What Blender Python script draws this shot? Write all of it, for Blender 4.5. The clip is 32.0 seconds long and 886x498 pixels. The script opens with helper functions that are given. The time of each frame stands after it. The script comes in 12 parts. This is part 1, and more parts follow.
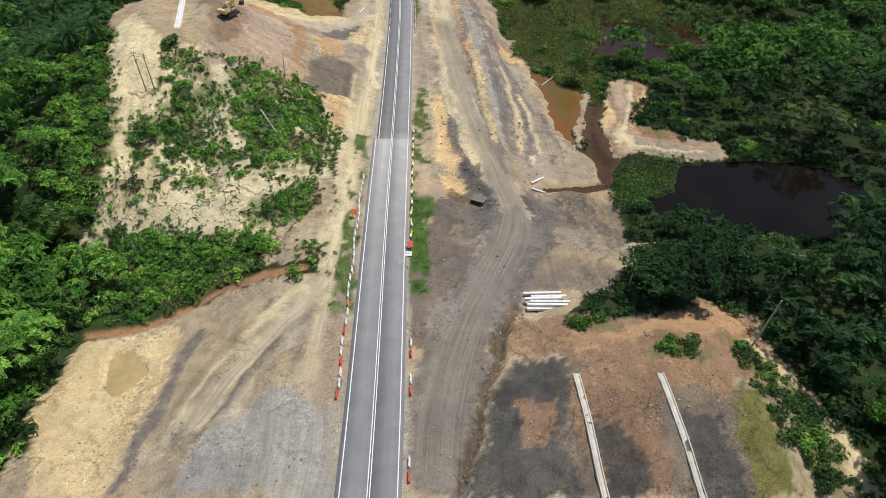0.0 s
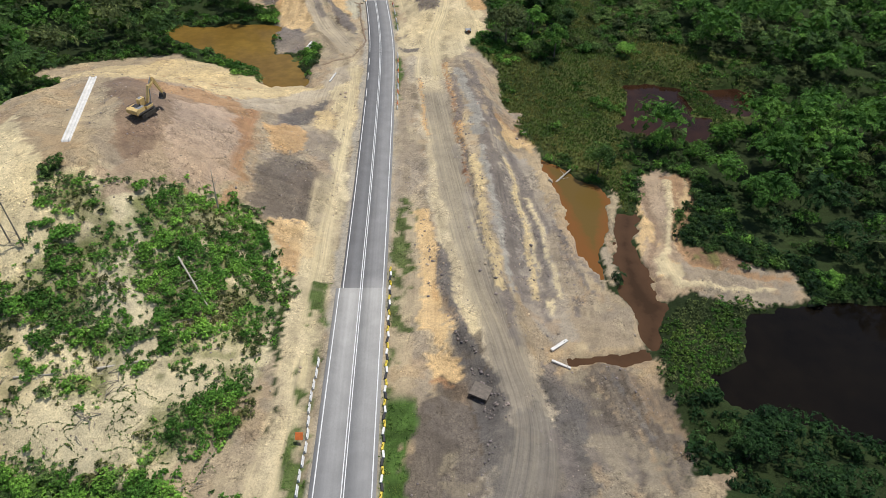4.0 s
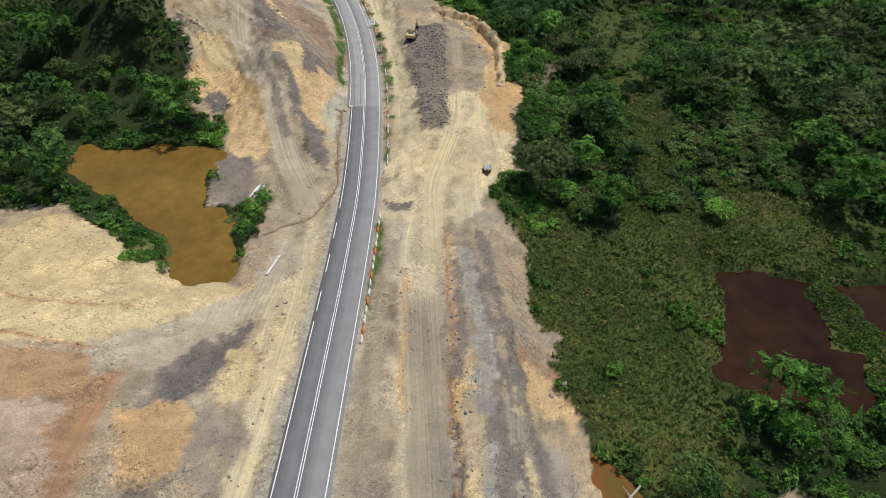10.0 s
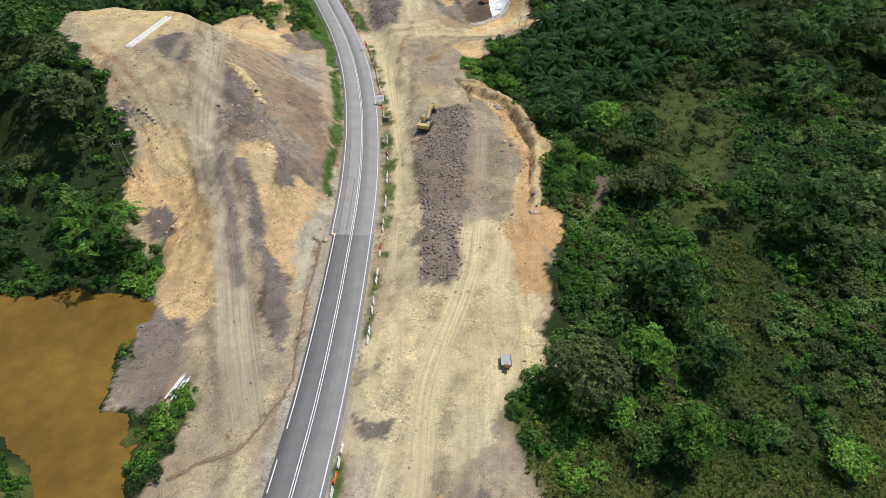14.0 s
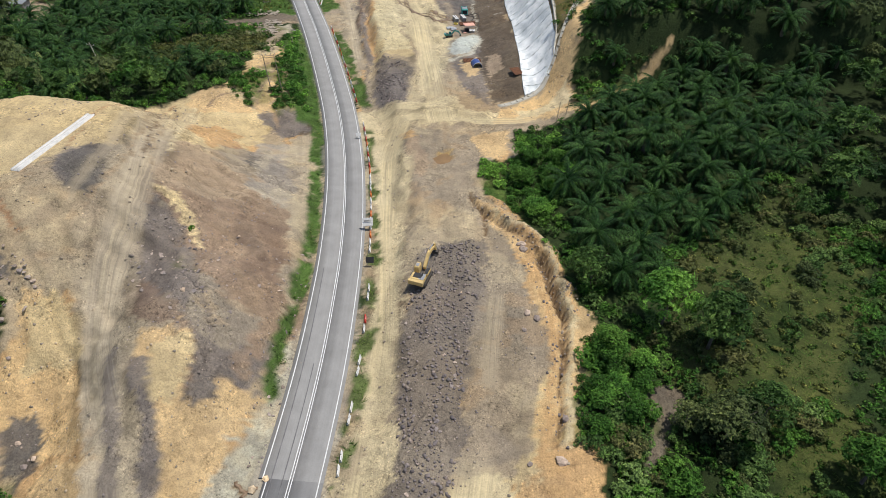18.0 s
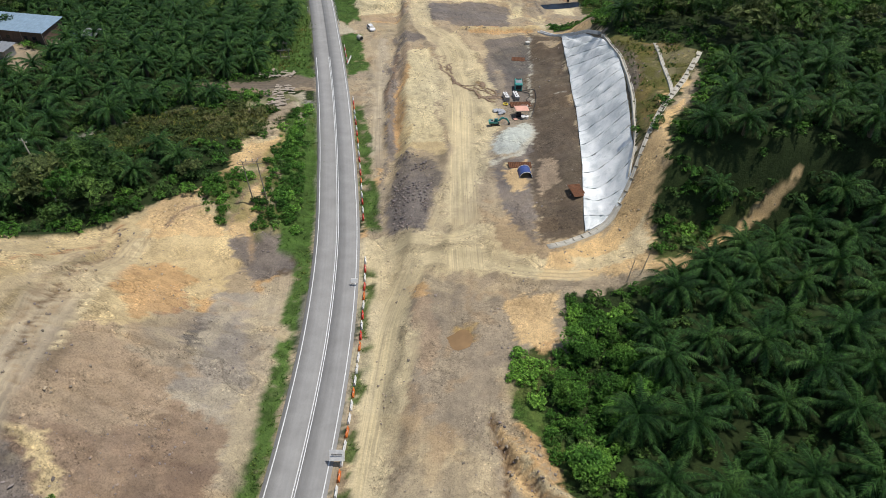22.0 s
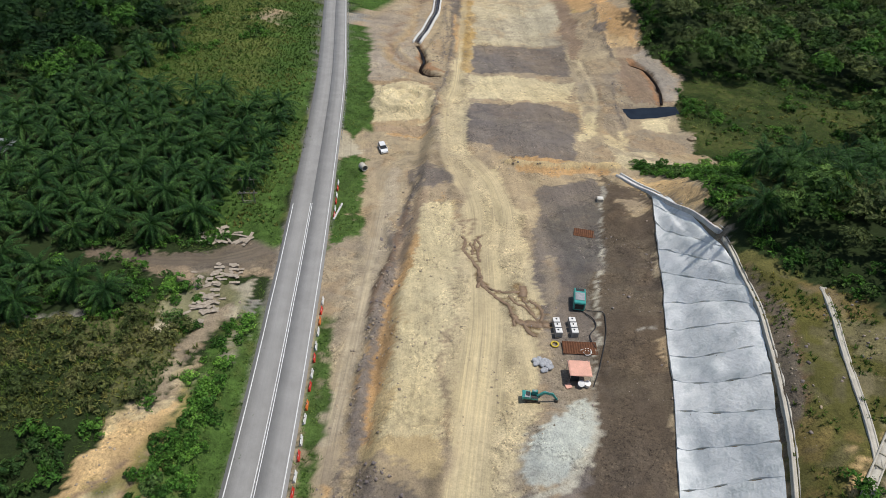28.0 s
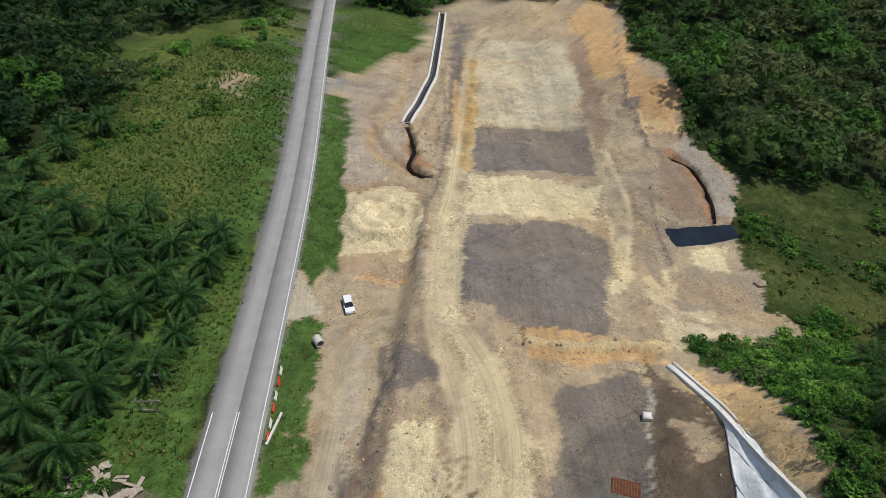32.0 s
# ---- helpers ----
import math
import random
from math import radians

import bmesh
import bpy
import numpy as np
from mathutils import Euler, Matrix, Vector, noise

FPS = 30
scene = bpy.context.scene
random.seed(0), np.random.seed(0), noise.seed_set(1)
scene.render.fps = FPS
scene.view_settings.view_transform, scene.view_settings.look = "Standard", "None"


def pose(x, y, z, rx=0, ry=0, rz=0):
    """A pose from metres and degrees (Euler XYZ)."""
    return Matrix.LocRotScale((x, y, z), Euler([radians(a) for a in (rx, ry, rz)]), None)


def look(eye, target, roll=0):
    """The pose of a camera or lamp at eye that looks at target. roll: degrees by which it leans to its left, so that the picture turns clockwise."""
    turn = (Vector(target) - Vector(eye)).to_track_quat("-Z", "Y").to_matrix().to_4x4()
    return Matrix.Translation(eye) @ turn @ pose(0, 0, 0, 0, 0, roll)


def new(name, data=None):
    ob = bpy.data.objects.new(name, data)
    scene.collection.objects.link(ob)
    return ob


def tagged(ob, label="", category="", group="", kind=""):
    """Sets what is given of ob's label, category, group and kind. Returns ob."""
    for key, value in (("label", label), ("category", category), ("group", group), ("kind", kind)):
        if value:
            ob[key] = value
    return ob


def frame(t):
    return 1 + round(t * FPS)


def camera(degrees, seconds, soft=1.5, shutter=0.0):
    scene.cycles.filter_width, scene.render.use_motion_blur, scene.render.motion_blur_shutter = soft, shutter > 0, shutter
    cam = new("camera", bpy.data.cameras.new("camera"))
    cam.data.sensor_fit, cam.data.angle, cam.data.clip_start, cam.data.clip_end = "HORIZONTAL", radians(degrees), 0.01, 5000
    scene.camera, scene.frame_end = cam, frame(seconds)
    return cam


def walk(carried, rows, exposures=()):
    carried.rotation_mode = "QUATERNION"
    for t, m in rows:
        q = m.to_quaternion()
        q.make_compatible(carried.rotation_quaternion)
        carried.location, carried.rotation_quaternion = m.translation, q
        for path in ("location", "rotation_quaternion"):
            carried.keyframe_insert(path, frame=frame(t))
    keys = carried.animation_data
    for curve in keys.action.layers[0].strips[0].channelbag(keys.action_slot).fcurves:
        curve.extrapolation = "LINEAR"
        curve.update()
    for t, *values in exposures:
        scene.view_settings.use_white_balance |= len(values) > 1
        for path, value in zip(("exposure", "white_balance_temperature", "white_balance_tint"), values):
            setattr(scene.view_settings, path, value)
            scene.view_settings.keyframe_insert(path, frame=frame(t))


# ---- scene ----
cam = camera(70.4, 32.0, soft=0.6)
METRES, EYE, TILT, LEAN, TURN = 347.8, 64.0, 0.0, 0.0, 0.0
ROWS = [
    (0.0, 0.0, 0.0, 0.0, 1.19, -40.45, -1.4),
    (0.5, -0.0008, 0.0149, -0.0001, 1.0, -40.42, -1.39),
    (1.0, -0.0012, 0.0299, -0.0002, 0.88, -40.4, -1.38),
    (1.5, -0.0015, 0.045, -0.0003, 0.79, -40.39, -1.39),
    (2.0, -0.0013, 0.0601, -0.0007, 0.74, -40.33, -1.37),
    (2.5, -0.001, 0.0754, -0.0008, 0.7, -40.32, -1.36),
    (3.0, -0.0003, 0.0907, -0.0009, 0.69, -40.32, -1.35),
    (3.5, 0.0003, 0.1061, -0.0011, 0.65, -40.31, -1.35),
    (5.5, 0.0042, 0.1681, -0.0014, 0.62, -40.28, -1.36),
    (6.0, 0.0054, 0.1838, -0.0014, 0.79, -40.28, -1.36),
    (6.5, 0.0067, 0.1995, -0.0014, 1.3, -40.26, -1.33),
    (7.0, 0.0079, 0.2153, -0.0014, 1.7, -40.26, -1.31),
    (7.5, 0.0089, 0.2312, -0.0015, 2.23, -40.24, -1.3),
    (8.0, 0.0099, 0.247, -0.0016, 2.86, -40.24, -1.26),
    (8.5, 0.0108, 0.2629, -0.0016, 3.38, -40.25, -1.24),
    (9.0, 0.0117, 0.2788, -0.0014, 3.77, -40.28, -1.22),
    (9.5, 0.0124, 0.2947, -0.0016, 4.06, -40.24, -1.22),
    (10.0, 0.013, 0.3107, -0.0016, 4.28, -40.23, -1.21),
    (10.5, 0.0134, 0.3267, -0.0015, 4.45, -40.22, -1.2),
    (11.0, 0.0142, 0.3427, -0.0013, 4.65, -40.23, -1.18),
    (11.5, 0.0145, 0.3586, -0.0012, 4.8, -40.22, -1.19),
    (12.0, 0.015, 0.3746, -0.0011, 5.42, -40.22, -1.17),
    (12.5, 0.0151, 0.3905, -0.001, 5.98, -40.24, -1.17),
    (13.0, 0.0152, 0.4065, -0.0009, 6.72, -40.23, -1.14),
    (13.5, 0.0151, 0.4225, -0.0005, 7.62, -40.28, -1.2),
    (14.0, 0.0152, 0.4385, -0.0006, 8.7, -40.27, -1.18),
    (14.5, 0.0149, 0.4542, -0.0005, 9.64, -40.24, -1.17),
    (16.5, 0.0119, 0.5172, -0.0002, 11.31, -40.25, -1.24),
    (17.0, 0.0108, 0.533, 0.0, 11.63, -40.29, -1.23),
    (17.5, 0.0097, 0.5487, 0.0001, 12.08, -40.29, -1.23),
    (18.0, 0.0084, 0.5643, 0.0002, 12.72, -40.3, -1.25),
    (18.5, 0.007, 0.5801, 0.0002, 13.36, -40.3, -1.25),
    (19.0, 0.0054, 0.5957, 0.0002, 14.23, -40.31, -1.23),
    (19.5, 0.0036, 0.6113, 0.0003, 15.19, -40.3, -1.23),
    (20.0, 0.0016, 0.6269, 0.0004, 16.23, -40.31, -1.21),
    (20.5, -0.0005, 0.6425, 0.0006, 17.11, -40.34, -1.22),
    (21.0, -0.0029, 0.658, 0.0006, 18.03, -40.36, -1.23),
    (21.5, -0.0056, 0.6735, 0.0009, 18.7, -40.39, -1.24),
    (22.0, -0.0085, 0.6888, 0.0009, 19.16, -40.38, -1.24),
    (22.5, -0.0114, 0.7042, 0.0011, 19.62, -40.38, -1.24),
    (23.0, -0.0145, 0.7195, 0.0012, 20.19, -40.39, -1.23),
    (23.5, -0.0178, 0.7347, 0.0014, 20.82, -40.42, -1.23),
    (24.0, -0.0212, 0.7499, 0.0015, 21.58, -40.44, -1.21),
    (24.5, -0.0247, 0.765, 0.0016, 22.3, -40.47, -1.22),
    (25.0, -0.0286, 0.7801, 0.0017, 23.14, -40.48, -1.23),
    (25.5, -0.0326, 0.795, 0.0017, 24.06, -40.48, -1.25),
    (27.5, -0.0504, 0.8536, 0.0016, 25.88, -40.5, -1.27),
    (28.0, -0.0552, 0.8685, 0.0015, 26.1, -40.47, -1.26),
    (28.5, -0.0605, 0.8832, 0.0019, 26.19, -40.48, -1.28),
    (29.0, -0.0655, 0.898, 0.0022, 26.45, -40.46, -1.27),
    (29.5, -0.0714, 0.9123, 0.0025, 26.72, -40.45, -1.3),
    (30.0, -0.0773, 0.9266, 0.0029, 26.92, -40.46, -1.3),
    (30.5, -0.0833, 0.9409, 0.0032, 27.02, -40.44, -1.29),
    (31.0, -0.0896, 0.955, 0.0036, 27.04, -40.46, -1.32),
    (31.5, -0.0954, 0.9691, 0.0038, 27.09, -40.42, -1.31),
    (32.0, -0.1013, 0.9829, 0.0039, 27.12, -40.41, -1.34),
]
walk(cam, [(t, pose(0, 0, EYE, TILT, LEAN, TURN) @ pose(METRES * x, METRES * y, METRES * z, 90 + pitch, roll, yaw)) for t, x, y, z, yaw, pitch, roll in ROWS],
     [(0.0, 0.02), (3.5, -0.05), (6.0, -0.14), (11.0, -0.16), (14.0, -0.08), (19.0, -0.12), (25.0, -0.26), (32.0, -0.3)])

# ---- sky and sun ----
SUN_DIR = Vector((0.26, 0.22, 0.94)).normalized()
world = bpy.data.worlds.new("sky")
scene.world = world
world.use_nodes = True
wn = world.node_tree.nodes
sky = wn.new("ShaderNodeTexSky")
sky.sky_type, sky.sun_disc = "NISHITA", False
sky.sun_elevation = math.asin(SUN_DIR.z)
sky.sun_rotation = math.atan2(SUN_DIR.x, SUN_DIR.y)
world.node_tree.links.new(sky.outputs[0], wn["Background"].inputs[0])
wn["Background"].inputs[1].default_value = 0.11
sun = new("sun", bpy.data.lights.new("sun", "SUN"))
sun.data.energy, sun.data.angle, sun.data.color = 4.2, radians(0.6), (1.0, 0.96, 0.9)
sun.matrix_world = look(SUN_DIR * 400 + Vector((0, 200, 0)), Vector((0, 200, 0)))


# ---- materials ----
def material(name, build):
    m = bpy.data.materials.new(name)
    m.use_nodes = True
    nt = m.node_tree
    build(nt, nt.nodes, nt.links, nt.nodes["Principled BSDF"])
    return m


def noise_node(n, l, scale, detail=4.0, rough=0.6, stretch=None):
    g = n.new("ShaderNodeNewGeometry")
    t = n.new("ShaderNodeTexNoise")
    t.inputs["Scale"].default_value, t.inputs["Detail"].default_value, t.inputs["Roughness"].default_value = scale, detail, rough
    if stretch:
        mp = n.new("ShaderNodeMapping")
        mp.inputs["Rotation"].default_value = (0, 0, radians(stretch[1]))
        mp.inputs["Scale"].default_value = stretch[0]
        l.new(g.outputs["Position"], mp.inputs[0])
        l.new(mp.outputs[0], t.inputs["Vector"])
    else:
        l.new(g.outputs["Position"], t.inputs["Vector"])
    return t


def ramp_node(n, l, source, stops):
    r = n.new("ShaderNodeValToRGB")
    e = r.color_ramp.elements
    while len(e) < len(stops):
        e.new(0.5)
    for el, (p, c) in zip(e, stops):
        el.position, el.color = p, (*c, 1)
    l.new(source, r.inputs[0])
    return r


def mix_node(n, l, kind, fac, a, b):
    m = n.new("ShaderNodeMix")
    m.data_type, m.blend_type = "RGBA", kind
    for sock, v in ((m.inputs["Factor"], fac), (m.inputs["A"], a), (m.inputs["B"], b)):
        if isinstance(v, (int, float)):
            sock.default_value = v
        elif isinstance(v, tuple):
            sock.default_value = (*v, 1)
        else:
            l.new(v, sock)
    return m.outputs["Result"]


def bump_node(n, l, height, bsdf, dist, strength=1.0):
    b = n.new("ShaderNodeBump")
    b.inputs["Distance"].default_value, b.inputs["Strength"].default_value = dist, strength
    l.new(height, b.inputs["Height"])
    l.new(b.outputs[0], bsdf.inputs["Normal"])


def plain(name, colour, rough=0.6, metal=0.0, var=0.25, scale=3.0, bump=0.0):
    """A surface of one colour with mottling at two scales."""
    def build(nt, n, l, p):
        a, b = noise_node(n, l, scale, 5), noise_node(n, l, scale * 9, 3)
        lo, hi = tuple(c * (1 - var) for c in colour), tuple(min(1, c * (1 + var)) for c in colour)
        r = ramp_node(n, l, a.outputs[0], [(0.3, lo), (0.7, hi)])
        r2 = ramp_node(n, l, b.outputs[0], [(0.3, (0.82,) * 3), (0.65, (1, 1, 1))])
        l.new(mix_node(n, l, "MULTIPLY", 0.8, r.outputs[0], r2.outputs[0]), p.inputs["Base Color"])
        p.inputs["Roughness"].default_value, p.inputs["Metallic"].default_value = rough, metal
        if bump:
            bump_node(n, l, b.outputs[0], p, bump)
    return material(name, build)


def specks(n, l, scale, share, size, seed_shift=0.0):
    """Loose stones strewn over a surface: where they lie, and a shade for each."""
    g = n.new("ShaderNodeNewGeometry")
    mp = n.new("ShaderNodeMapping")
    mp.inputs["Location"].default_value = (seed_shift, seed_shift * 0.7, 0)
    mp.inputs["Scale"].default_value = (scale, scale, scale * 0.2)
    l.new(g.outputs["Position"], mp.inputs[0])
    v = n.new("ShaderNodeTexVoronoi")
    v.inputs["Scale"].default_value = 1.0
    l.new(mp.outputs[0], v.inputs["Vector"])
    sp = n.new("ShaderNodeSeparateColor")
    l.new(v.outputs["Color"], sp.inputs[0])
    near, some, both = n.new("ShaderNodeMath"), n.new("ShaderNodeMath"), n.new("ShaderNodeMath")
    near.operation, some.operation, both.operation = "LESS_THAN", "LESS_THAN", "MULTIPLY"
    l.new(v.outputs["Distance"], near.inputs[0])
    near.inputs[1].default_value = size
    l.new(sp.outputs[0], some.inputs[0])
    some.inputs[1].default_value = share
    l.new(near.outputs[0], both.inputs[0])
    l.new(some.outputs[0], both.inputs[1])
    return both.outputs[0], ramp_node(n, l, sp.outputs[1], [(0.0, (0.5, 0.49, 0.5)), (0.45, (0.78, 0.77, 0.76)), (0.55, (1.2, 1.19, 1.16)), (1.0, (1.5, 1.48, 1.42))]).outputs[0]


def times_node(n, l, a, b):
    m = n.new("ShaderNodeMath")
    m.operation, m.use_clamp = "MULTIPLY", True
    for sock, v in zip(m.inputs, (a, b)):
        if isinstance(v, (int, float)):
            sock.default_value = v
        else:
            l.new(v, sock)
    return m.outputs[0]


def ground_build(nt, n, l, p):
    at = n.new("ShaderNodeAttribute")
    at.attribute_name = "soil"
    big, mid, fine, grit = noise_node(n, l, 0.1, 4), noise_node(n, l, 0.6, 7, 0.7), noise_node(n, l, 2.1, 6, 0.75), noise_node(n, l, 5.2, 4, 0.75)
    ln = n.new("ShaderNodeAttribute")
    ln.attribute_name = "lane"
    sp = n.new("ShaderNodeSeparateXYZ")
    l.new(ln.outputs["Vector"], sp.inputs[0])
    # ground rolled smooth on the haul tracks, cloddy in patches elsewhere
    loose = n.new("ShaderNodeMapRange")
    for i, v in ((1, 0.3), (2, 1.0), (3, 1.0), (4, 0.3)):
        loose.inputs[i].default_value = v
    l.new(sp.outputs[2], loose.inputs[0])
    patch = ramp_node(n, l, noise_node(n, l, 0.16, 4, 0.6).outputs[0], [(0.44, (0.12, 0.12, 0.12)), (0.58, (1, 1, 1))]).outputs[0]
    cloddy = times_node(n, l, loose.outputs[0], patch)
    c = mix_node(n, l, "MULTIPLY", 1.0, at.outputs["Color"], ramp_node(n, l, big.outputs[0], [(0.3, (0.9, 0.9, 0.91)), (0.7, (1.07, 1.06, 1.04))]).outputs[0])
    c = mix_node(n, l, "MULTIPLY", loose.outputs[0], c, ramp_node(n, l, mid.outputs[0], [(0.38, (0.84, 0.835, 0.84)), (0.47, (0.98, 0.98, 0.98)), (0.54, (1.02, 1.02, 1.01)), (0.63, (1.11, 1.1, 1.08))]).outputs[0])
    c = mix_node(n, l, "MULTIPLY", cloddy, c, ramp_node(n, l, fine.outputs[0], [(0.38, (0.6, 0.6, 0.61)), (0.45, (0.96, 0.96, 0.96)), (0.55, (1.02, 1.02, 1.02)), (0.62, (1.26, 1.25, 1.22))]).outputs[0])
    c = mix_node(n, l, "MULTIPLY", loose.outputs[0], c, ramp_node(n, l, grit.outputs[0], [(0.38, (0.78, 0.78, 0.78)), (0.48, (0.99, 0.99, 0.99)), (0.6, (1.13, 1.125, 1.11))]).outputs[0])
    # thin wandering marks: cracks, wash lines and the arcs of turning wheels
    for scale, low, detail in ((0.11, 0.72, 1.5), (0.3, 0.74, 2.0), (0.8, 0.78, 2.0)):
        t = noise_node(n, l, scale, detail, 0.5)
        c = mix_node(n, l, "MULTIPLY", times_node(n, l, loose.outputs[0], patch), c, ramp_node(n, l, t.outputs[0], [(0.47, (1.05, 1.05, 1.04)), (0.488, (1.1, 1.09, 1.07)), (0.5, (low, low, low)), (0.512, (1.0, 1.0, 1.0))]).outputs[0])
    # loose stones of two sizes
    for scale, share, size, shift in ((3.4, 0.4, 0.34, 0.0), (1.7, 0.2, 0.24, 31.0)):
        k, shade = specks(n, l, scale, share, size, shift)
        c = mix_node(n, l, "MULTIPLY", times_node(n, l, k, cloddy), c, shade)
    worn = times_node(n, l, sp.outputs[2], ramp_node(n, l, noise_node(n, l, 0.06, 3).outputs[0], [(0.36, (0.45, 0.45, 0.45)), (0.56, (1, 1, 1))]).outputs[0])
    for sx, sy, lo, hi in ((0.7, 0.018, 0.88, 1.08), (2.2, 0.03, 0.85, 1.1), (5.5, 0.07, 0.87, 1.1)):
        mp = n.new("ShaderNodeMapping")
        mp.inputs["Scale"].default_value = (sx, sy, 0)
        l.new(ln.outputs["Vector"], mp.inputs[0])
        t = n.new("ShaderNodeTexNoise")
        t.inputs["Scale"].default_value, t.inputs["Detail"].default_value, t.inputs["Roughness"].default_value = 1.0, 4, 0.65
        l.new(mp.outputs[0], t.inputs["Vector"])
        c = mix_node(n, l, "MULTIPLY", worn, c, ramp_node(n, l, t.outputs[0], [(0.38, (lo, lo, lo)), (0.5, (1, 1, 1)), (0.62, (hi, hi, hi * 0.97))]).outputs[0])
    l.new(c, p.inputs["Base Color"])
    p.inputs["Roughness"].default_value = 0.95
    p.inputs["Specular IOR Level"].default_value = 0.15
    h = n.new("ShaderNodeMath")
    h.operation = "ADD"
    l.new(mid.outputs[0], h.inputs[0])
    l.new(fine.outputs[0], h.inputs[1])
    bump_node(n, l, h.outputs[0], p, 0.16)


def leaf_material(name, dark, mid_c, light, gloss=0.65, through_light=0.22, scale=0.16, ragged=4.2):
    def build(nt, n, l, p):
        g = n.new("ShaderNodeNewGeometry")
        pos = noise_node(n, l, scale, 3)
        r = ramp_node(n, l, pos.outputs[0], [(0.38, dark), (0.5, mid_c), (0.64, light)])
        isl = ramp_node(n, l, g.outputs["Random Per Island"], [(0.0, (0.72, 0.74, 0.7)), (0.7, (1.0, 1.0, 1.0)), (1.0, (1.5, 1.4, 1.25))])
        c = mix_node(n, l, "MULTIPLY", 1.0, r.outputs[0], isl.outputs[0])
        # dark gaps between leaflets and bright highlights are put into the colour here
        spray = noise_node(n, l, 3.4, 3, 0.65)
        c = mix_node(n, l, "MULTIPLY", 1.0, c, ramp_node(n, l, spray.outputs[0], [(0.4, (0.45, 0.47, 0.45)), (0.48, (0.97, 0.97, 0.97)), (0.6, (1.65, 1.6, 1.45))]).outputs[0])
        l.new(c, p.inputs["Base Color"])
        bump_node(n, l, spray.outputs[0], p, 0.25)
        p.inputs["Roughness"].default_value = gloss
        p.inputs["Specular IOR Level"].default_value = 0.12
        tr = n.new("ShaderNodeBsdfTranslucent")
        l.new(c, tr.inputs["Color"])
        ms = n.new("ShaderNodeMixShader")
        ms.inputs[0].default_value = through_light
        l.new(p.outputs[0], ms.inputs[1])
        l.new(tr.outputs[0], ms.inputs[2])
        if ragged:
            # leaf sprays are cut ragged, with small gaps
            cut = noise_node(n, l, ragged, 2, 0.6)
            gap = ramp_node(n, l, cut.outputs[0], [(0.445, (0, 0, 0)), (0.455, (1, 1, 1))])
            op, mg = n.new("ShaderNodeBsdfTransparent"), n.new("ShaderNodeMixShader")
            l.new(gap.outputs[0], mg.inputs[0])
            l.new(op.outputs[0], mg.inputs[1])
            l.new(ms.outputs[0], mg.inputs[2])
            ms = mg
        l.new(ms.outputs[0], n["Material Output"].inputs[0])
    return material(name, build)


def asphalt(name, base):
    def build(nt, n, l, p):
        a = noise_node(n, l, 0.4, 4)
        g = noise_node(n, l, 9.0, 4, 0.75)
        ln = n.new("ShaderNodeAttribute")
        ln.attribute_name = "lane"
        c = ramp_node(n, l, a.outputs[0], [(0.3, tuple(v * 0.9 for v in base)), (0.7, tuple(v * 1.1 for v in base))]).outputs[0]
        for sx, sy, lo, hi in ((0.55, 0.006, 0.96, 1.03), (2.2, 0.012, 0.94, 1.04)):
            mp = n.new("ShaderNodeMapping")
            mp.inputs["Scale"].default_value = (sx, sy, 0)
            l.new(ln.outputs["Vector"], mp.inputs[0])
            t = n.new("ShaderNodeTexNoise")
            t.inputs["Scale"].default_value, t.inputs["Detail"].default_value = 1.0, 3
            l.new(mp.outputs[0], t.inputs["Vector"])
            c = mix_node(n, l, "MULTIPLY", 1.0, c, ramp_node(n, l, t.outputs[0], [(0.36, (lo, lo, lo)), (0.64, (hi, hi, hi))]).outputs[0])
        sp = n.new("ShaderNodeSeparateXYZ")
        l.new(ln.outputs["Vector"], sp.inputs[0])
        mr = n.new("ShaderNodeMapRange")
        for i, v in ((1, 50.0), (2, 122.0)):
            mr.inputs[i].default_value = v
        l.new(sp.outputs[1], mr.inputs[0])
        # cloud shade painted on the oldest stretch: dark bluish near, paler towards its end
        c = mix_node(n, l, "MULTIPLY", 1.0, c, ramp_node(n, l, mr.outputs[0], [(0.0, (0.66, 0.67, 0.7)), (0.45, (0.82, 0.83, 0.85)), (0.95, (1.3, 1.29, 1.26)), (1.0, (1, 1, 1))]).outputs[0])
        c = mix_node(n, l, "MULTIPLY", 0.5, c, ramp_node(n, l, g.outputs[0], [(0.35, (0.75, 0.75, 0.75)), (0.6, (1.08, 1.08, 1.08))]).outputs[0])
        l.new(c, p.inputs["Base Color"])
        p.inputs["Roughness"].default_value = 0.85
        p.inputs["Specular IOR Level"].default_value = 0.25
    return material(name, build)


def water_material(name, shallow, deep, rough=0.08):
    def build(nt, n, l, p):
        a = noise_node(n, l, 0.09, 3)
        w = noise_node(n, l, 1.6, 3)
        silt = ramp_node(n, l, noise_node(n, l, 0.35, 5, 0.65).outputs[0], [(0.38, (0.86, 0.86, 0.88)), (0.52, (1, 1, 1)), (0.64, (1.14, 1.13, 1.1))]).outputs[0]
        l.new(mix_node(n, l, "MULTIPLY", 1.0, ramp_node(n, l, a.outputs[0], [(0.35, deep), (0.65, shallow)]).outputs[0], silt), p.inputs["Base Color"])
        p.inputs["Roughness"].default_value = rough
        p.inputs["IOR"].default_value = 1.33
        p.inputs["Specular IOR Level"].default_value = 0.13
        bump_node(n, l, w.outputs[0], p, 0.01)
    return material(name, build)


